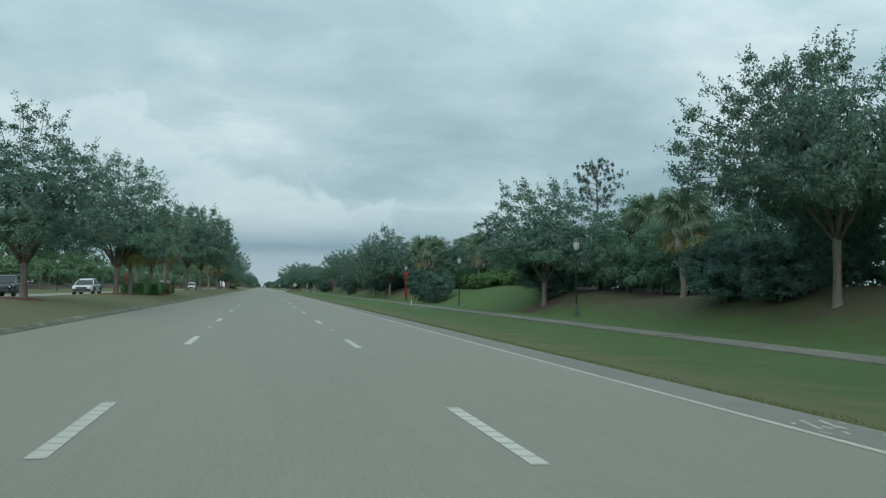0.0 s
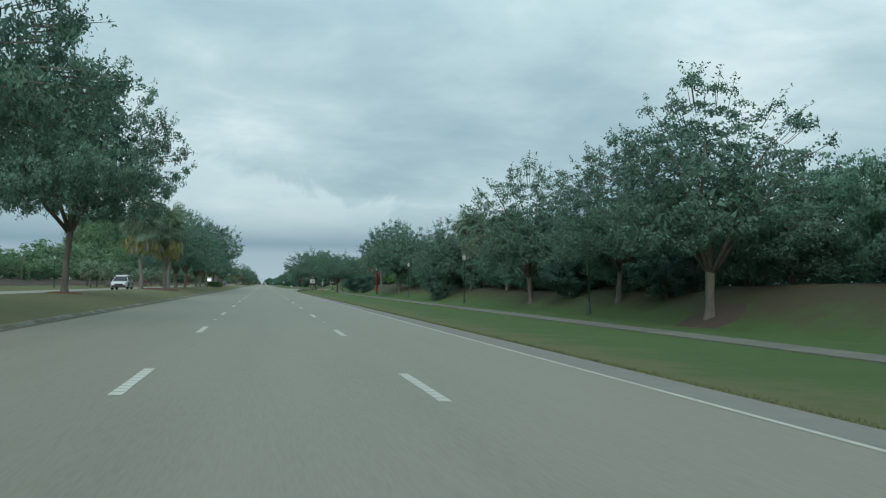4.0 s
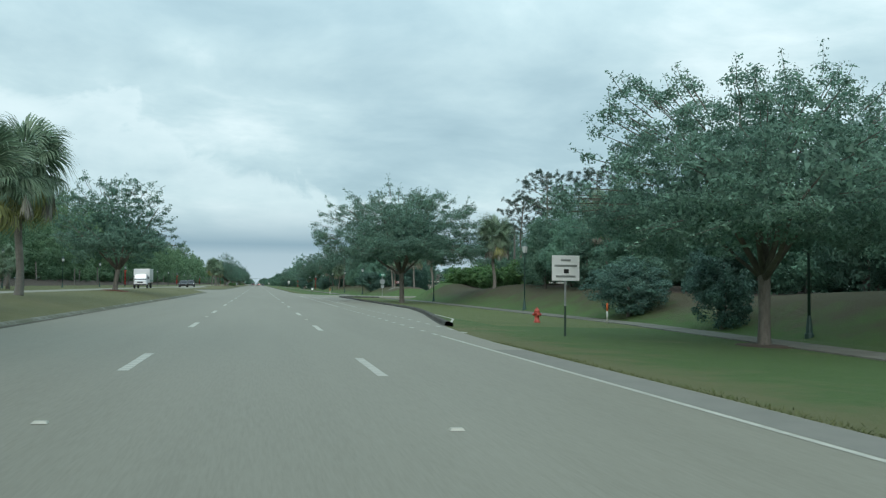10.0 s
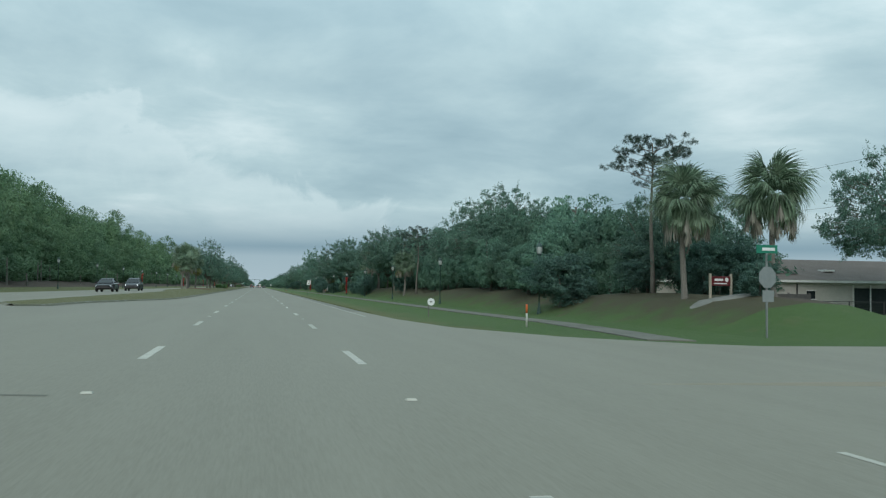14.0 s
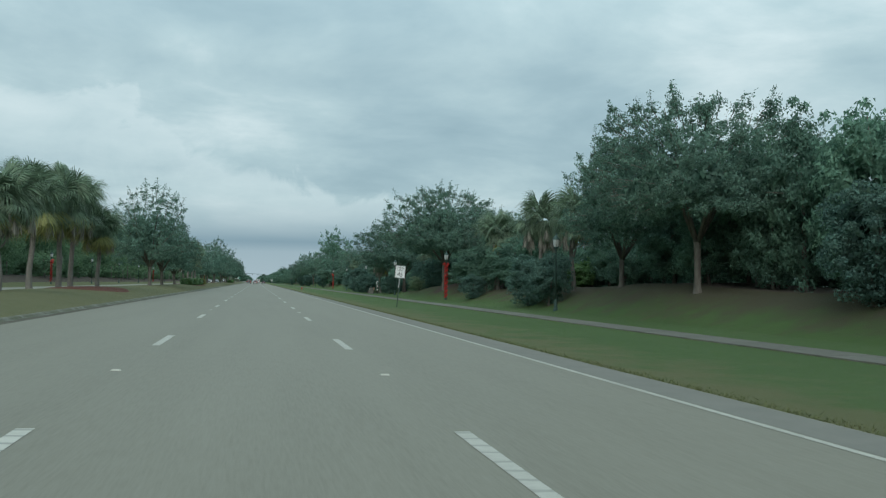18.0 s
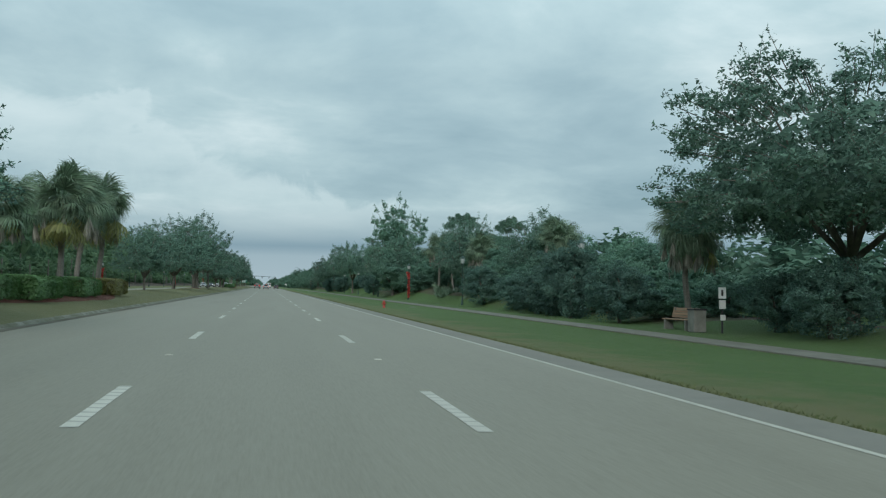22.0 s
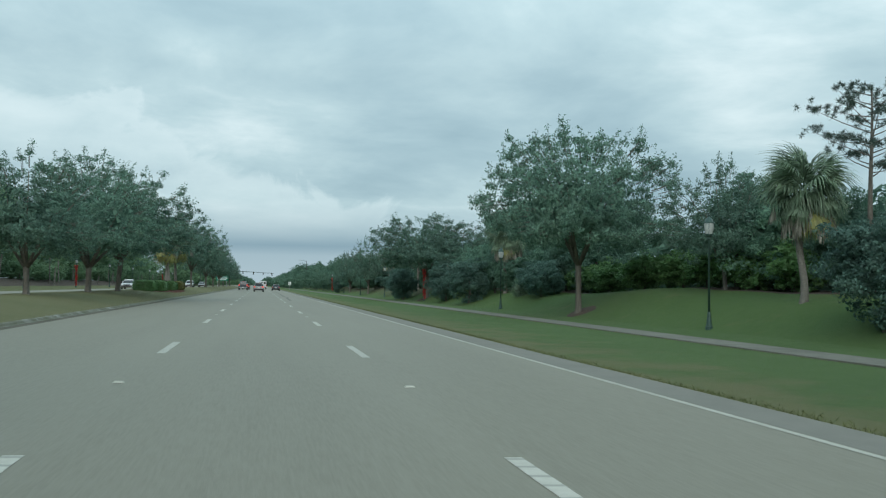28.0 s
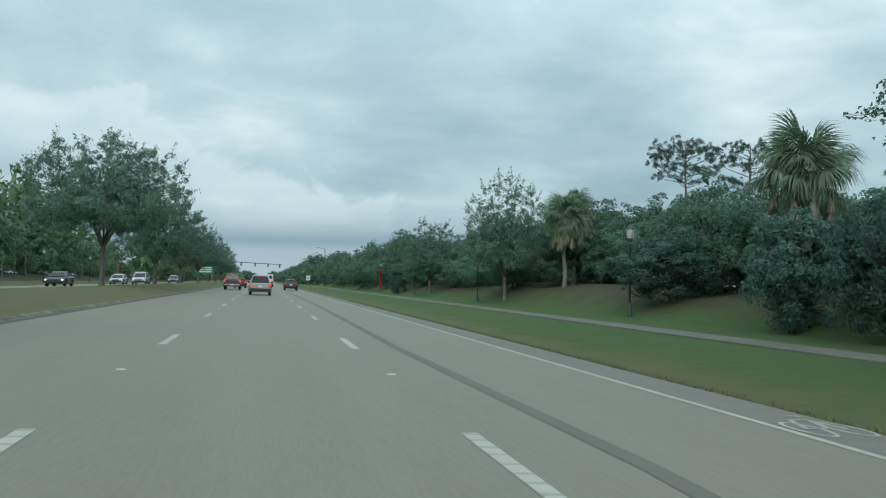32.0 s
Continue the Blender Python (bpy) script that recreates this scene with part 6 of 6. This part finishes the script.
# ---------------------------------------------------------------- the corner of the side street
def build_street_sign():
    ob = tagged(new("street_sign_post"), "grey post with green name plates and stop sign back", "road sign")
    boxp("post", (0, 0, 1.55), (0.06, 0.06, 3.3), STEEL, ob)
    for z, w, h, a in ((3.32, 0.85, 0.30, 0.0), (3.0, 0.75, 0.22, 1.35)):
        pl = boxp("name_plate", (0, -0.035, z), (w, 0.008, h), SIGN_GREEN, ob)
        boxp("text_bar", (0.06, -0.042, z), (w * 0.6, 0.004, h * 0.36), SIGN_WHITE, pl)
        pl.matrix_basis = Matrix.Rotation(a, 4, "Z")
    V = [(0.38 / math.cos(math.pi / 8) * math.cos(math.pi / 8 + i * math.pi / 4), 0, 2.3 + 0.38 / math.cos(math.pi / 8) * math.sin(math.pi / 8 + i * math.pi / 4)) for i in range(8)]
    V2 = [(x, 0.006, z) for x, _, z in V]
    st = piece("stop_plate", mesh_of("stop_plate", V + V2, [tuple(range(8)), tuple(range(15, 7, -1))] + [(i, (i + 1) % 8, 8 + (i + 1) % 8, 8 + i) for i in range(8)], SIGN_BACK), ob, "bare grey back of an octagonal stop plate")
    st.matrix_basis = Matrix.Translation((0, -0.06, 0)) @ Matrix.Rotation(0.15, 4, "Z")
    boxp("second_plate", (0.03, -0.05, 1.62), (0.46, 0.006, 0.42), SIGN_BACK, ob)
    return ob


build_street_sign().matrix_basis = Matrix.Translation((18.0, 353.5, gz(18.0, 353.5) - 0.1))


PALE_POST = material("weathered_pale_timber", [(0.30, 0.27, 0.21), (0.42, 0.38, 0.31)], 0.8, scale=(9.0, 0.8), bump=0.3, bump_scale=40)


def build_estate_sign():
    ob = tagged(new("estate_sign"), "low dark red name board between two pale posts", "sign")
    for s in (-1, 1):
        boxp("post", (s * 0.78, 0, 0.62), (0.12, 0.12, 1.5), PALE_POST, ob, 0.015)
    bd = boxp("board", (0, 0, 0.95), (1.42, 0.07, 0.55), car_paint("maroon_board", (0.16, 0.025, 0.03)), ob, 0.015)
    boxp("text_bar", (-0.18, -0.042, 1.02), (0.62, 0.006, 0.13), SIGN_WHITE, bd)
    boxp("text_bar", (-0.05, -0.042, 0.80), (0.95, 0.006, 0.06), SIGN_WHITE, bd)
    piece("emblem", mesh_of("emblem", *lathe([(0.13, 0), (0.13, 0.01)], 16), SIGN_WHITE), bd, at=Matrix.Translation((0.42, -0.038, 1.03)) @ Matrix.Rotation(math.pi / 2, 4, "X"))
    return ob


build_estate_sign().matrix_basis = Matrix.Translation((22.1, 363.4, gz(22.1, 363.4) + 0.02)) @ Matrix.Rotation(radians(12), 4, "Z") @ Matrix.Scale(0.84, 4)


def mulch_bed(x, y, rx, ry, mat, name, label, z=None, n=28, h=0.07):
    V = []
    for f, u in ((1.0, -0.03), (0.86, h * 0.6), (0.5, h), ):
        for i in range(n):
            a = 2 * math.pi * i / n
            k = f * (1 + 0.09 * noise.noise((math.cos(a) * 2 + x, math.sin(a) * 2 + y, 0)))
            px, py = x + rx * k * math.cos(a), y + ry * k * math.sin(a)
            V.append((px, py, (z(px, py) if z else gz(px, py)) + u))
    V.append((x, y, (z(x, y) if z else gz(x, y)) + h))
    Fs = [(r * n + i, r * n + (i + 1) % n, (r + 1) * n + (i + 1) % n, (r + 1) * n + i) for r in range(2) for i in range(n)] + [(2 * n + i, 2 * n + (i + 1) % n, 3 * n) for i in range(n)]
    return tagged(new(name, mesh_of(name, V, Fs, mat, True)), label, "planting bed", kind="structure")


mulch_bed(22.1, 362.9, 2.1, 0.9, CONCRETE, "stone_bed", "bed of pale stones under the name board")
for x, y, rx, ry in ((-10, 67, 1.9, 12), (-10, 252, 2.0, 11), (-10, 558, 2.1, 14), (-9.8, 743, 2.1, 15), (-10.4, 479, 2.4, 7), (-10, 171, 1.9, 6), (-10, 295, 1.0, 1.3), (-10.3, 110, 0.9, 1.1), (-10.3, 134, 0.9, 1.1), (-10.2, 54, 0.9, 1.2), (-10, 31, 0.9, 1.2), (-10.6, 643, 1.2, 3.0)):
    mulch_bed(x, y, rx, ry, MULCH, "mulch_bed", "red-brown mulch bed round the median plants", median_z)
for x, y, rx, ry in ((19.3, 50, 1.5, 2.0), (18.8, 120.8, 1.5, 2.0), (14, 252.3, 0.8, 1.0), (21, 513.6, 1.6, 2.5), (18.8, 702, 0.9, 1.2), (18.6, 751, 0.8, 1.0)):
    mulch_bed(x, y, rx, ry, LEAF_LITTER, "leaf_litter", "bare ground and fallen leaves under the tree", None, h=0.05)


# clipped hedges on the median, with golden ends
def build_hedge_block(length, mat, label):
    global rng
    rng = np.random.default_rng(int(length * 100))
    ob = tagged(new("clipped_hedge"), label, "hedge", "median hedges")
    n = int(2000 * length)
    p = rng.uniform(-1, 1, (n, 3)) * np.array([0.85, length / 2, 0.52])
    face = rng.integers(0, 3, n)
    for ax, lim in ((0, 0.85), (1, length / 2), (2, 0.52)):
        sel = face == ax
        p[sel, ax] = np.where(rng.random(sel.sum()) > (0.5 if ax < 2 else 0.15), lim, -lim) * rng.uniform(0.88, 1.04, sel.sum())
    m = ((np.abs(p[:, 0]) / 0.85) ** 4 + (np.abs(p[:, 2]) / 0.52) ** 4) ** 0.25
    p[:, [0, 2]] /= np.maximum(m, 1.0)[:, None]
    p[:, 2] += 0.54 + 0.05 * np.sin(p[:, 1] * 2.3)
    V = leaf_tris(p, 0.085, unit(p * np.array([1.0, 0.3, 1.6]) + 0.4 * rng.normal(size=(n, 3))))
    Fq = np.arange(len(V)).reshape(-1, 3)
    piece("foliage", mesh_of("foliage", V, Fq, mat), ob)
    V, Fs = tube([(0, 0, -0.1), (0.05, 0.05, 0.5)], [0.05, 0.02], 5)
    piece("stem", mesh_of("stem", V, Fs, BARK), ob)
    return ob


hg, hd = Kind(build_hedge_block(4.0, GOLD_LEAF, "clipped golden-green hedge in red mulch")), Kind(build_hedge_block(4.05, HEDGE_LEAF, "clipped dark green hedge in red mulch"))
for y0, n in ((60, 4), (246, 4), (547, 6), (730, 7)):
    for i in range(n):
        y = y0 + i * 4.02
        kk = hg if i >= n - 1 or (n > 4 and i == n - 2) else hd
        kk.put(-9.6 + 0.5 * (i % 2), y, 0.85, 1, turn=0, sink=0.05, z=median_z(-9.6, y))
hg.finish(), hd.finish()


# ---------------------------------------------------------------- house behind the fence
def build_house():
    ob = tagged(new("house"), "low pale stucco bungalow with a brown shingled hip roof", "house")
    z0 = -0.6

    def wall(x0, y0, x1, y1, h=2.75, name="wall"):
        L = math.hypot(x1 - x0, y1 - y0)
        w = boxp(name, (L / 2, 0, h / 2), (L, 0.2, h), STUCCO, ob)
        w.matrix_basis = Matrix.Translation((x0, y0, z0)) @ Matrix.Rotation(math.atan2(y1 - y0, x1 - x0), 4, "Z")
        return w
    front = wall(40.3, 383, 60, 383)
    side = wall(40.3, 397, 40.3, 383.1)
    wall(60, 383.1, 60, 397)
    wall(60, 397, 40.3, 397)
    wing = wall(33.5, 392, 40.2, 392)
    wall(33.5, 401, 33.5, 392.1)

    def hip(x0, x1, y0, y1, ze, zr, inset):
        o = 0.55
        x0, x1, y0, y1 = x0 - o, x1 + o, y0 - o, y1 + o
        ym = (y0 + y1) / 2
        V = [(x0, y0, ze), (x1, y0, ze), (x1, y1, ze), (x0, y1, ze), (x0 + inset, ym, zr), (x1 - inset, ym, zr)]
        V += [(x, y, z - 0.16) for x, y, z in V[:4]]
        r = piece("roof", mesh_of("roof", V, [(0, 1, 5, 4), (1, 2, 5), (2, 3, 4, 5), (3, 0, 4), (0, 6, 7, 1), (1, 7, 8, 2), (2, 8, 9, 3), (3, 9, 6, 0), (6, 9, 8, 7)], SHINGLE), ob, "brown shingled hip roof")
        for (ax, ay), (bx, by) in (((x0, y0), (x1, y0)), ((x0, y0), (x0, y1))):
            c = ((ax + bx) / 2, (ay + by) / 2, ze - 0.09)
            boxp("fascia", c, (abs(bx - ax) + 0.04 or 0.05, abs(by - ay) + 0.04, 0.17), TRIM, r)
        return r
    roof = hip(40.3, 60, 383, 397, z0 + 2.85, z0 + 4.7, 4.6)
    hip(33.5, 42, 392, 401, z0 + 2.85, z0 + 4.4, 4.2)
    bx, by = 40.3, 383.0
    sk = boxp("skylight", (46.5, 385.5, z0 + 3.65), (0.9, 0.9, 0.16), WHITE_PLASTIC, roof, 0.03)
    for x, w, h, zz in ((43.2, 0.7, 0.6, 1.75),):
        wn = boxp("window", (x - bx, 382.89 - by, zz), (w, 0.06, h), DARK_GLASS, front)
        boxp("window_frame", (x - bx, 382.88 - by, zz + h / 2 + 0.04), (w + 0.16, 0.1, 0.08), TRIM, front)
        boxp("window_sill", (x - bx, 382.86 - by, zz - h / 2 - 0.03), (w + 0.16, 0.14, 0.06), TRIM, front)
    for i in range(4):
        boxp("porch_screen", (47.6 + i * 1.5 - bx, 382.88 - by, 1.2), (1.36, 0.05, 2.2), DARK_GLASS, front)
        boxp("porch_post", (46.85 + i * 1.5 - bx, 382.86 - by, 1.3), (0.09, 0.09, 2.5), TRIM, front)
    boxp("downpipe", (42.0 - bx, 382.85 - by, 1.3), (0.08, 0.08, 2.5), TRIM_BLACK, front)
    boxp("side_window", (8.0, -0.12, 1.6), (1.4, 0.06, 1.0), DARK_GLASS, side)
    return ob


build_house().matrix_basis = Matrix.Translation((-2.5, -1.0, 0))


def build_fence():
    ob = tagged(new("board_fence"), "weathered grey board fence beside the house", "fence")
    me = mesh_of("board", *loft([(0, .07, .07, 0, 1.75, .01), (0.02, .07, .07, 0, 1.75, .01)]), FENCE_GREY)
    for i in range(46):
        x = 33.0 + i * 0.155
        piece("board", me, ob, at=Matrix.Translation((x, 381.0, -0.55 + 0.02 * noise.noise((x, 0, 0)))))
    for i in range(5):
        boxp("post", (33.0 + i * 1.75, 381.1, 0.35), (0.1, 0.1, 1.9), FENCE_GREY, ob)
    return ob


build_fence()


def build_mesh_fence():
    ob = tagged(new("chain_link_fence"), "low dark chain-link fence along the yard", "fence")
    for i in range(14):
        x = 26.0 + i * 2.4
        piece("post", mesh_of("post", *tube([(x, 368 + i * 0.1, -0.6), (x, 368 + i * 0.1, 0.85)], [0.035, 0.035], 8), TRIM_BLACK), ob)
    piece("top_rail", mesh_of("top_rail", *tube([(26, 368, 0.82), (57.2, 369.3, 0.82)], [0.02, 0.02], 6), TRIM_BLACK), ob)
    wires = []
    for k in range(9):
        z = -0.4 + k * 0.14
        wires.append(tube([(26, 368, z), (57.2, 369.3, z)], [0.005, 0.005], 3, False))
    tagged(piece("wires", mesh_of("wires", *join(wires), TRIM_BLACK), ob), kind="stuff")
    return ob


build_mesh_fence()


pale_leaf = material("pale_flowering_leaves", [(0.09, 0.17, 0.08), (0.17, 0.26, 0.15), (0.32, 0.38, 0.27)], 0.6, scale=(5.0, 1.0), bump=0, island=0.4, translucent=0.35)
fb = build_shrub(58, leaves=7000, size=0.12, mat=pale_leaf, name="flowering_shrub", label="pale flowering shrub on the bank under the oaks")
fb.matrix_basis = Matrix.Translation((20.4, 527.3, gz(20.4, 527.3) - 0.05)) @ Matrix.Diagonal((0.85, 0.85, 0.55, 1))


# ---------------------------------------------------------------- bench stop
def build_bench():
    ob = tagged(new("park_bench"), "slatted wooden park bench on concrete ends beside the footpath", "bench")
    for i in range(4):
        boxp("seat_slat", (0, -0.18 + i * 0.12, 0.45), (1.7, 0.10, 0.04), WOOD, ob, 0.008)
    for i in range(4):
        boxp("back_slat", (0, 0.30 + i * 0.035, 0.56 + i * 0.11), (1.7, 0.035, 0.095), WOOD, ob, 0.008)
    for s in (-1, 1):
        boxp("leg", (s * 0.7, 0.0, 0.21), (0.07, 0.46, 0.44), CONCRETE, ob, 0.01)
        boxp("back_support", (s * 0.7, 0.38, 0.66), (0.06, 0.05, 0.62), CONCRETE, ob, 0.01)
    return ob


build_bench().matrix_basis = Matrix.Translation((17.2, 549.5, gz(17.2, 549.5))) @ Matrix.Rotation(radians(-80), 4, "Z")


def build_bin():
    ob = tagged(new("litter_bin"), "square exposed-aggregate concrete litter bin beside the bench", "litter bin")
    boxp("body", (0, 0, 0.45), (0.55, 0.55, 0.9), CONCRETE, ob, 0.03)
    boxp("rim", (0, 0, 0.92), (0.60, 0.60, 0.06), TRIM_BLACK, ob, 0.01)
    return ob


build_bin().matrix_basis = Matrix.Translation((17.0, 547.6, gz(17.0, 547.6)))


def build_station():
    ob = tagged(new("waste_bag_dispenser"), "dark post with white dispenser boxes and a small sign", "dispenser")
    boxp("post", (0, 0, 0.85), (0.07, 0.07, 1.8), TRIM_BLACK, ob)
    boxp("sign_plate", (0, -0.05, 1.62), (0.30, 0.012, 0.45), SIGN_WHITE, ob)
    boxp("text_bar", (0, -0.06, 1.62), (0.08, 0.006, 0.24), SIGN_BLACK, ob)
    boxp("dispenser_box", (0, -0.08, 1.15), (0.26, 0.14, 0.36), WHITE_PLASTIC, ob, 0.02)
    boxp("lower_box", (0.02, -0.07, 0.62), (0.2, 0.12, 0.22), WHITE_PLASTIC, ob, 0.02)
    return ob


build_station().matrix_basis = Matrix.Translation((17.9, 547.2, gz(17.9, 547.2))) @ Matrix.Rotation(radians(-25), 4, "Z")


# ---------------------------------------------------------------- poles and wires
def build_pole(h=10.0, can=False):
    ob = tagged(new("utility_pole"), "tall wooden utility pole carrying thin cables" + (" and a grey transformer" if can else ""), "utility pole")
    piece("shaft", mesh_of("shaft", *lathe([(0.16, -0.3), (0.15, 1.0), (0.11, h), (0.09, h + 0.02)], 10), POLE_WOOD, True), ob)
    if not can:
        boxp("crossarm", (0, 0, h - 0.4), (1.0, 0.1, 0.12), POLE_WOOD, ob)
    for s in (0.0,) if can else (-0.4, 0.0, 0.4):
        piece("insulator", mesh_of("insulator", *lathe([(0.05, h - 0.34), (0.06, h - 0.26), (0.035, h - 0.18)], 8), CONCRETE), ob, at=Matrix.Translation((s, 0, 0)))
    if can:
        piece("transformer", mesh_of("transformer", *lathe([(0.2, h - 2.6), (0.24, h - 2.55), (0.24, h - 1.7), (0.18, h - 1.6)], 14), SIGN_BACK, True), ob, at=Matrix.Translation((0.1, -0.36, 0)))
    return ob


POLES = [(25.3, 249.4), (31, 330), (31, 405), (29, 480)]
for i, (x, y) in enumerate(POLES):
    build_pole(7.6 if i == 0 else 9.2, can=i == 0).matrix_basis = Matrix.Translation((x, y, gz(x, y)))
for off, zz in ((0.0, 8.9), (0.1, 6.6)):
    wires = []
    for (xa, ya), (xb, yb) in zip(POLES, POLES[1:]):
        pts = []
        for k in range(9):
            f = k / 8
            x, y = xa + (xb - xa) * f + off, ya + (yb - ya) * f
            pts.append((x, y, gz(xa, ya) * (1 - f) + gz(xb, yb) * f + zz - (1.6 * (1 - f) if ya < 300 else 0) - 1.1 * 4 * f * (1 - f) * 0.5))
        wires.append(tube(pts, [0.009] * 9, 4, False))
    tagged(new("overhead_cable", mesh_of("overhead_cable", *join(wires), TRIM_BLACK)), "thin sagging overhead cable between the poles", "cable")


# ---------------------------------------------------------------- junction ahead
def build_signal():
    ob = tagged(new("signal_gantry"), "long dark mast arm with hanging traffic signals over the junction", "traffic light")
    piece("mast", mesh_of("mast", *lathe([(0.25, -0.3), (0.2, 0.2), (0.16, 7.4), (0.14, 7.6)], 12), POST_GREEN, True), ob, at=Matrix.Translation((-22.5, 990, 0)))
    arm = piece("arm", mesh_of("arm", *tube([(-22.5, 990, 7.0), (-8, 990, 6.5), (5.2, 990, 5.9)], [0.14, 0.11, 0.07], 10), POST_GREEN, True), ob)
    for i, x in enumerate((-17.5, -12.0, -6.5, -2.5, 1.2, 4.6)):
        z = 6.75 - (x + 20) * 0.035
        hd = boxp("signal_head", (x, 989.85, z - 0.35), (0.36, 0.24, 1.05), SIGNAL_YELLOW, ob, 0.03)
        for k in range(3):
            c = mesh_of("lens", *lathe([(0.12, 0), (0.12, 0.02)], 14), TRIM_BLACK)
            piece("lens", c, hd, at=Matrix.Translation((x, 989.72, z - 0.02 - k * 0.33)) @ Matrix.Rotation(math.pi / 2, 4, "X"))
    boxp("sign_plate", (-9.5, 989.8, 6.4), (2.0, 0.04, 0.5), SIGN_GREEN, ob)
    return ob


build_signal()


def build_guide_sign():
    ob = tagged(new("guide_sign"), "wide green guide sign on two posts in the median", "road sign")
    for s in (-1, 1):
        boxp("post", (s * 1.2, 0.05, 1.5), (0.12, 0.1, 3.2), STEEL, ob)
    p = boxp("panel", (0, 0, 2.35), (3.3, 0.03, 1.35), SIGN_GREEN, ob)
    for z, w in ((2.7, 2.4), (2.35, 2.7), (2.0, 2.2)):
        boxp("text_bar", (0, -0.02, z), (w, 0.006, 0.16), SIGN_WHITE, p)
    return ob


build_guide_sign().matrix_basis = Matrix.Translation((-10.2, 893, median_z(-10.2, 893) - 0.1))


def build_road_lamp():
    ob = tagged(new("street_light"), "tall dark street light with a short bracket near the junction", "street lamp")
    piece("pole", mesh_of("pole", *lathe([(0.16, -0.3), (0.13, 1), (0.1, 11.5)], 10), TRIM_BLACK, True), ob)
    piece("bracket", mesh_of("bracket", *tube([(0, 0, 11.3), (-1.2, 0, 11.7), (-2.4, 0, 11.8)], [0.06, 0.05, 0.04], 6), TRIM_BLACK), ob)
    boxp("lamp_head", (-2.7, 0, 11.8), (0.7, 0.3, 0.14), SIGN_BACK, ob, 0.03)
    return ob


build_road_lamp().matrix_basis = Matrix.Translation((18.5, 1000, gz(18.5, 1000)))


def build_small_sign(x, y, label, w=0.75, h=0.9):
    ob = tagged(new("route_sign"), label, "road sign")
    boxp("post", (0, 0, 1.1), (0.06, 0.04, 2.6), STEEL, ob)
    p = boxp("panel", (0, -0.03, 2.1), (w, 0.01, h), SIGN_WHITE, ob)
    boxp("text_bar", (0, -0.04, 2.2), (w * 0.6, 0.004, h * 0.16), SIGN_BLACK, p)
    boxp("text_bar", (0, -0.04, 1.9), (w * 0.5, 0.004, h * 0.2), SIGN_BLACK, p)
    ob.matrix_basis = Matrix.Translation((x, y, gz(x, y) - 0.1))


build_small_sign(8.6, 905, "white road sign on a steel post at the verge")

# ---------------------------------------------------------------- grass blades at the edges of pavement and path
def edge_grass():
    g = np.random.default_rng(3)
    Vs = []
    for x0, sx, y0, y1, n in ((5.93, 0.16, -6, 252, 30000), (5.93, 0.16, 372, 800, 46000), (12.66, 0.10, -6, 234, 5000), (12.66, 0.10, 381, 800, 9000), (14.4, 0.12, -6, 234, 3000), (14.4, 0.12, 381, 800, 6000), (-6.9, 0.16, 20, 340, 9000), (-6.9, 0.16, 404, 800, 9000)):
        y = g.uniform(y0, y1, n)
        x = x0 + np.abs(g.normal(0, sx, n)) * np.where(x0 in (12.66, -6.9), -1, 1)
        h = g.uniform(0.02, 0.06, n)
        a = g.uniform(0, 6.28, n)
        w = 0.009
        z = np.array([gz(px, py) + (0.11 if x0 < 0 else 0.0) for px, py in zip(x, y)])
        b1 = np.stack([x - w * np.cos(a), y - w * np.sin(a), z], 1)
        b2 = np.stack([x + w * np.cos(a), y + w * np.sin(a), z], 1)
        tp = np.stack([x + g.normal(0, 0.04, n), y + g.normal(0, 0.04, n), z + h], 1)
        Vs.append(np.stack([b1, b2, tp], 1).reshape(-1, 3))
    V = np.concatenate(Vs)
    tagged(new("edge_grass", mesh_of("edge_grass", V, np.arange(len(V)).reshape(-1, 3), BLADE)), "ragged grass blades along the pavement edges", "grass", kind="stuff")


edge_grass()
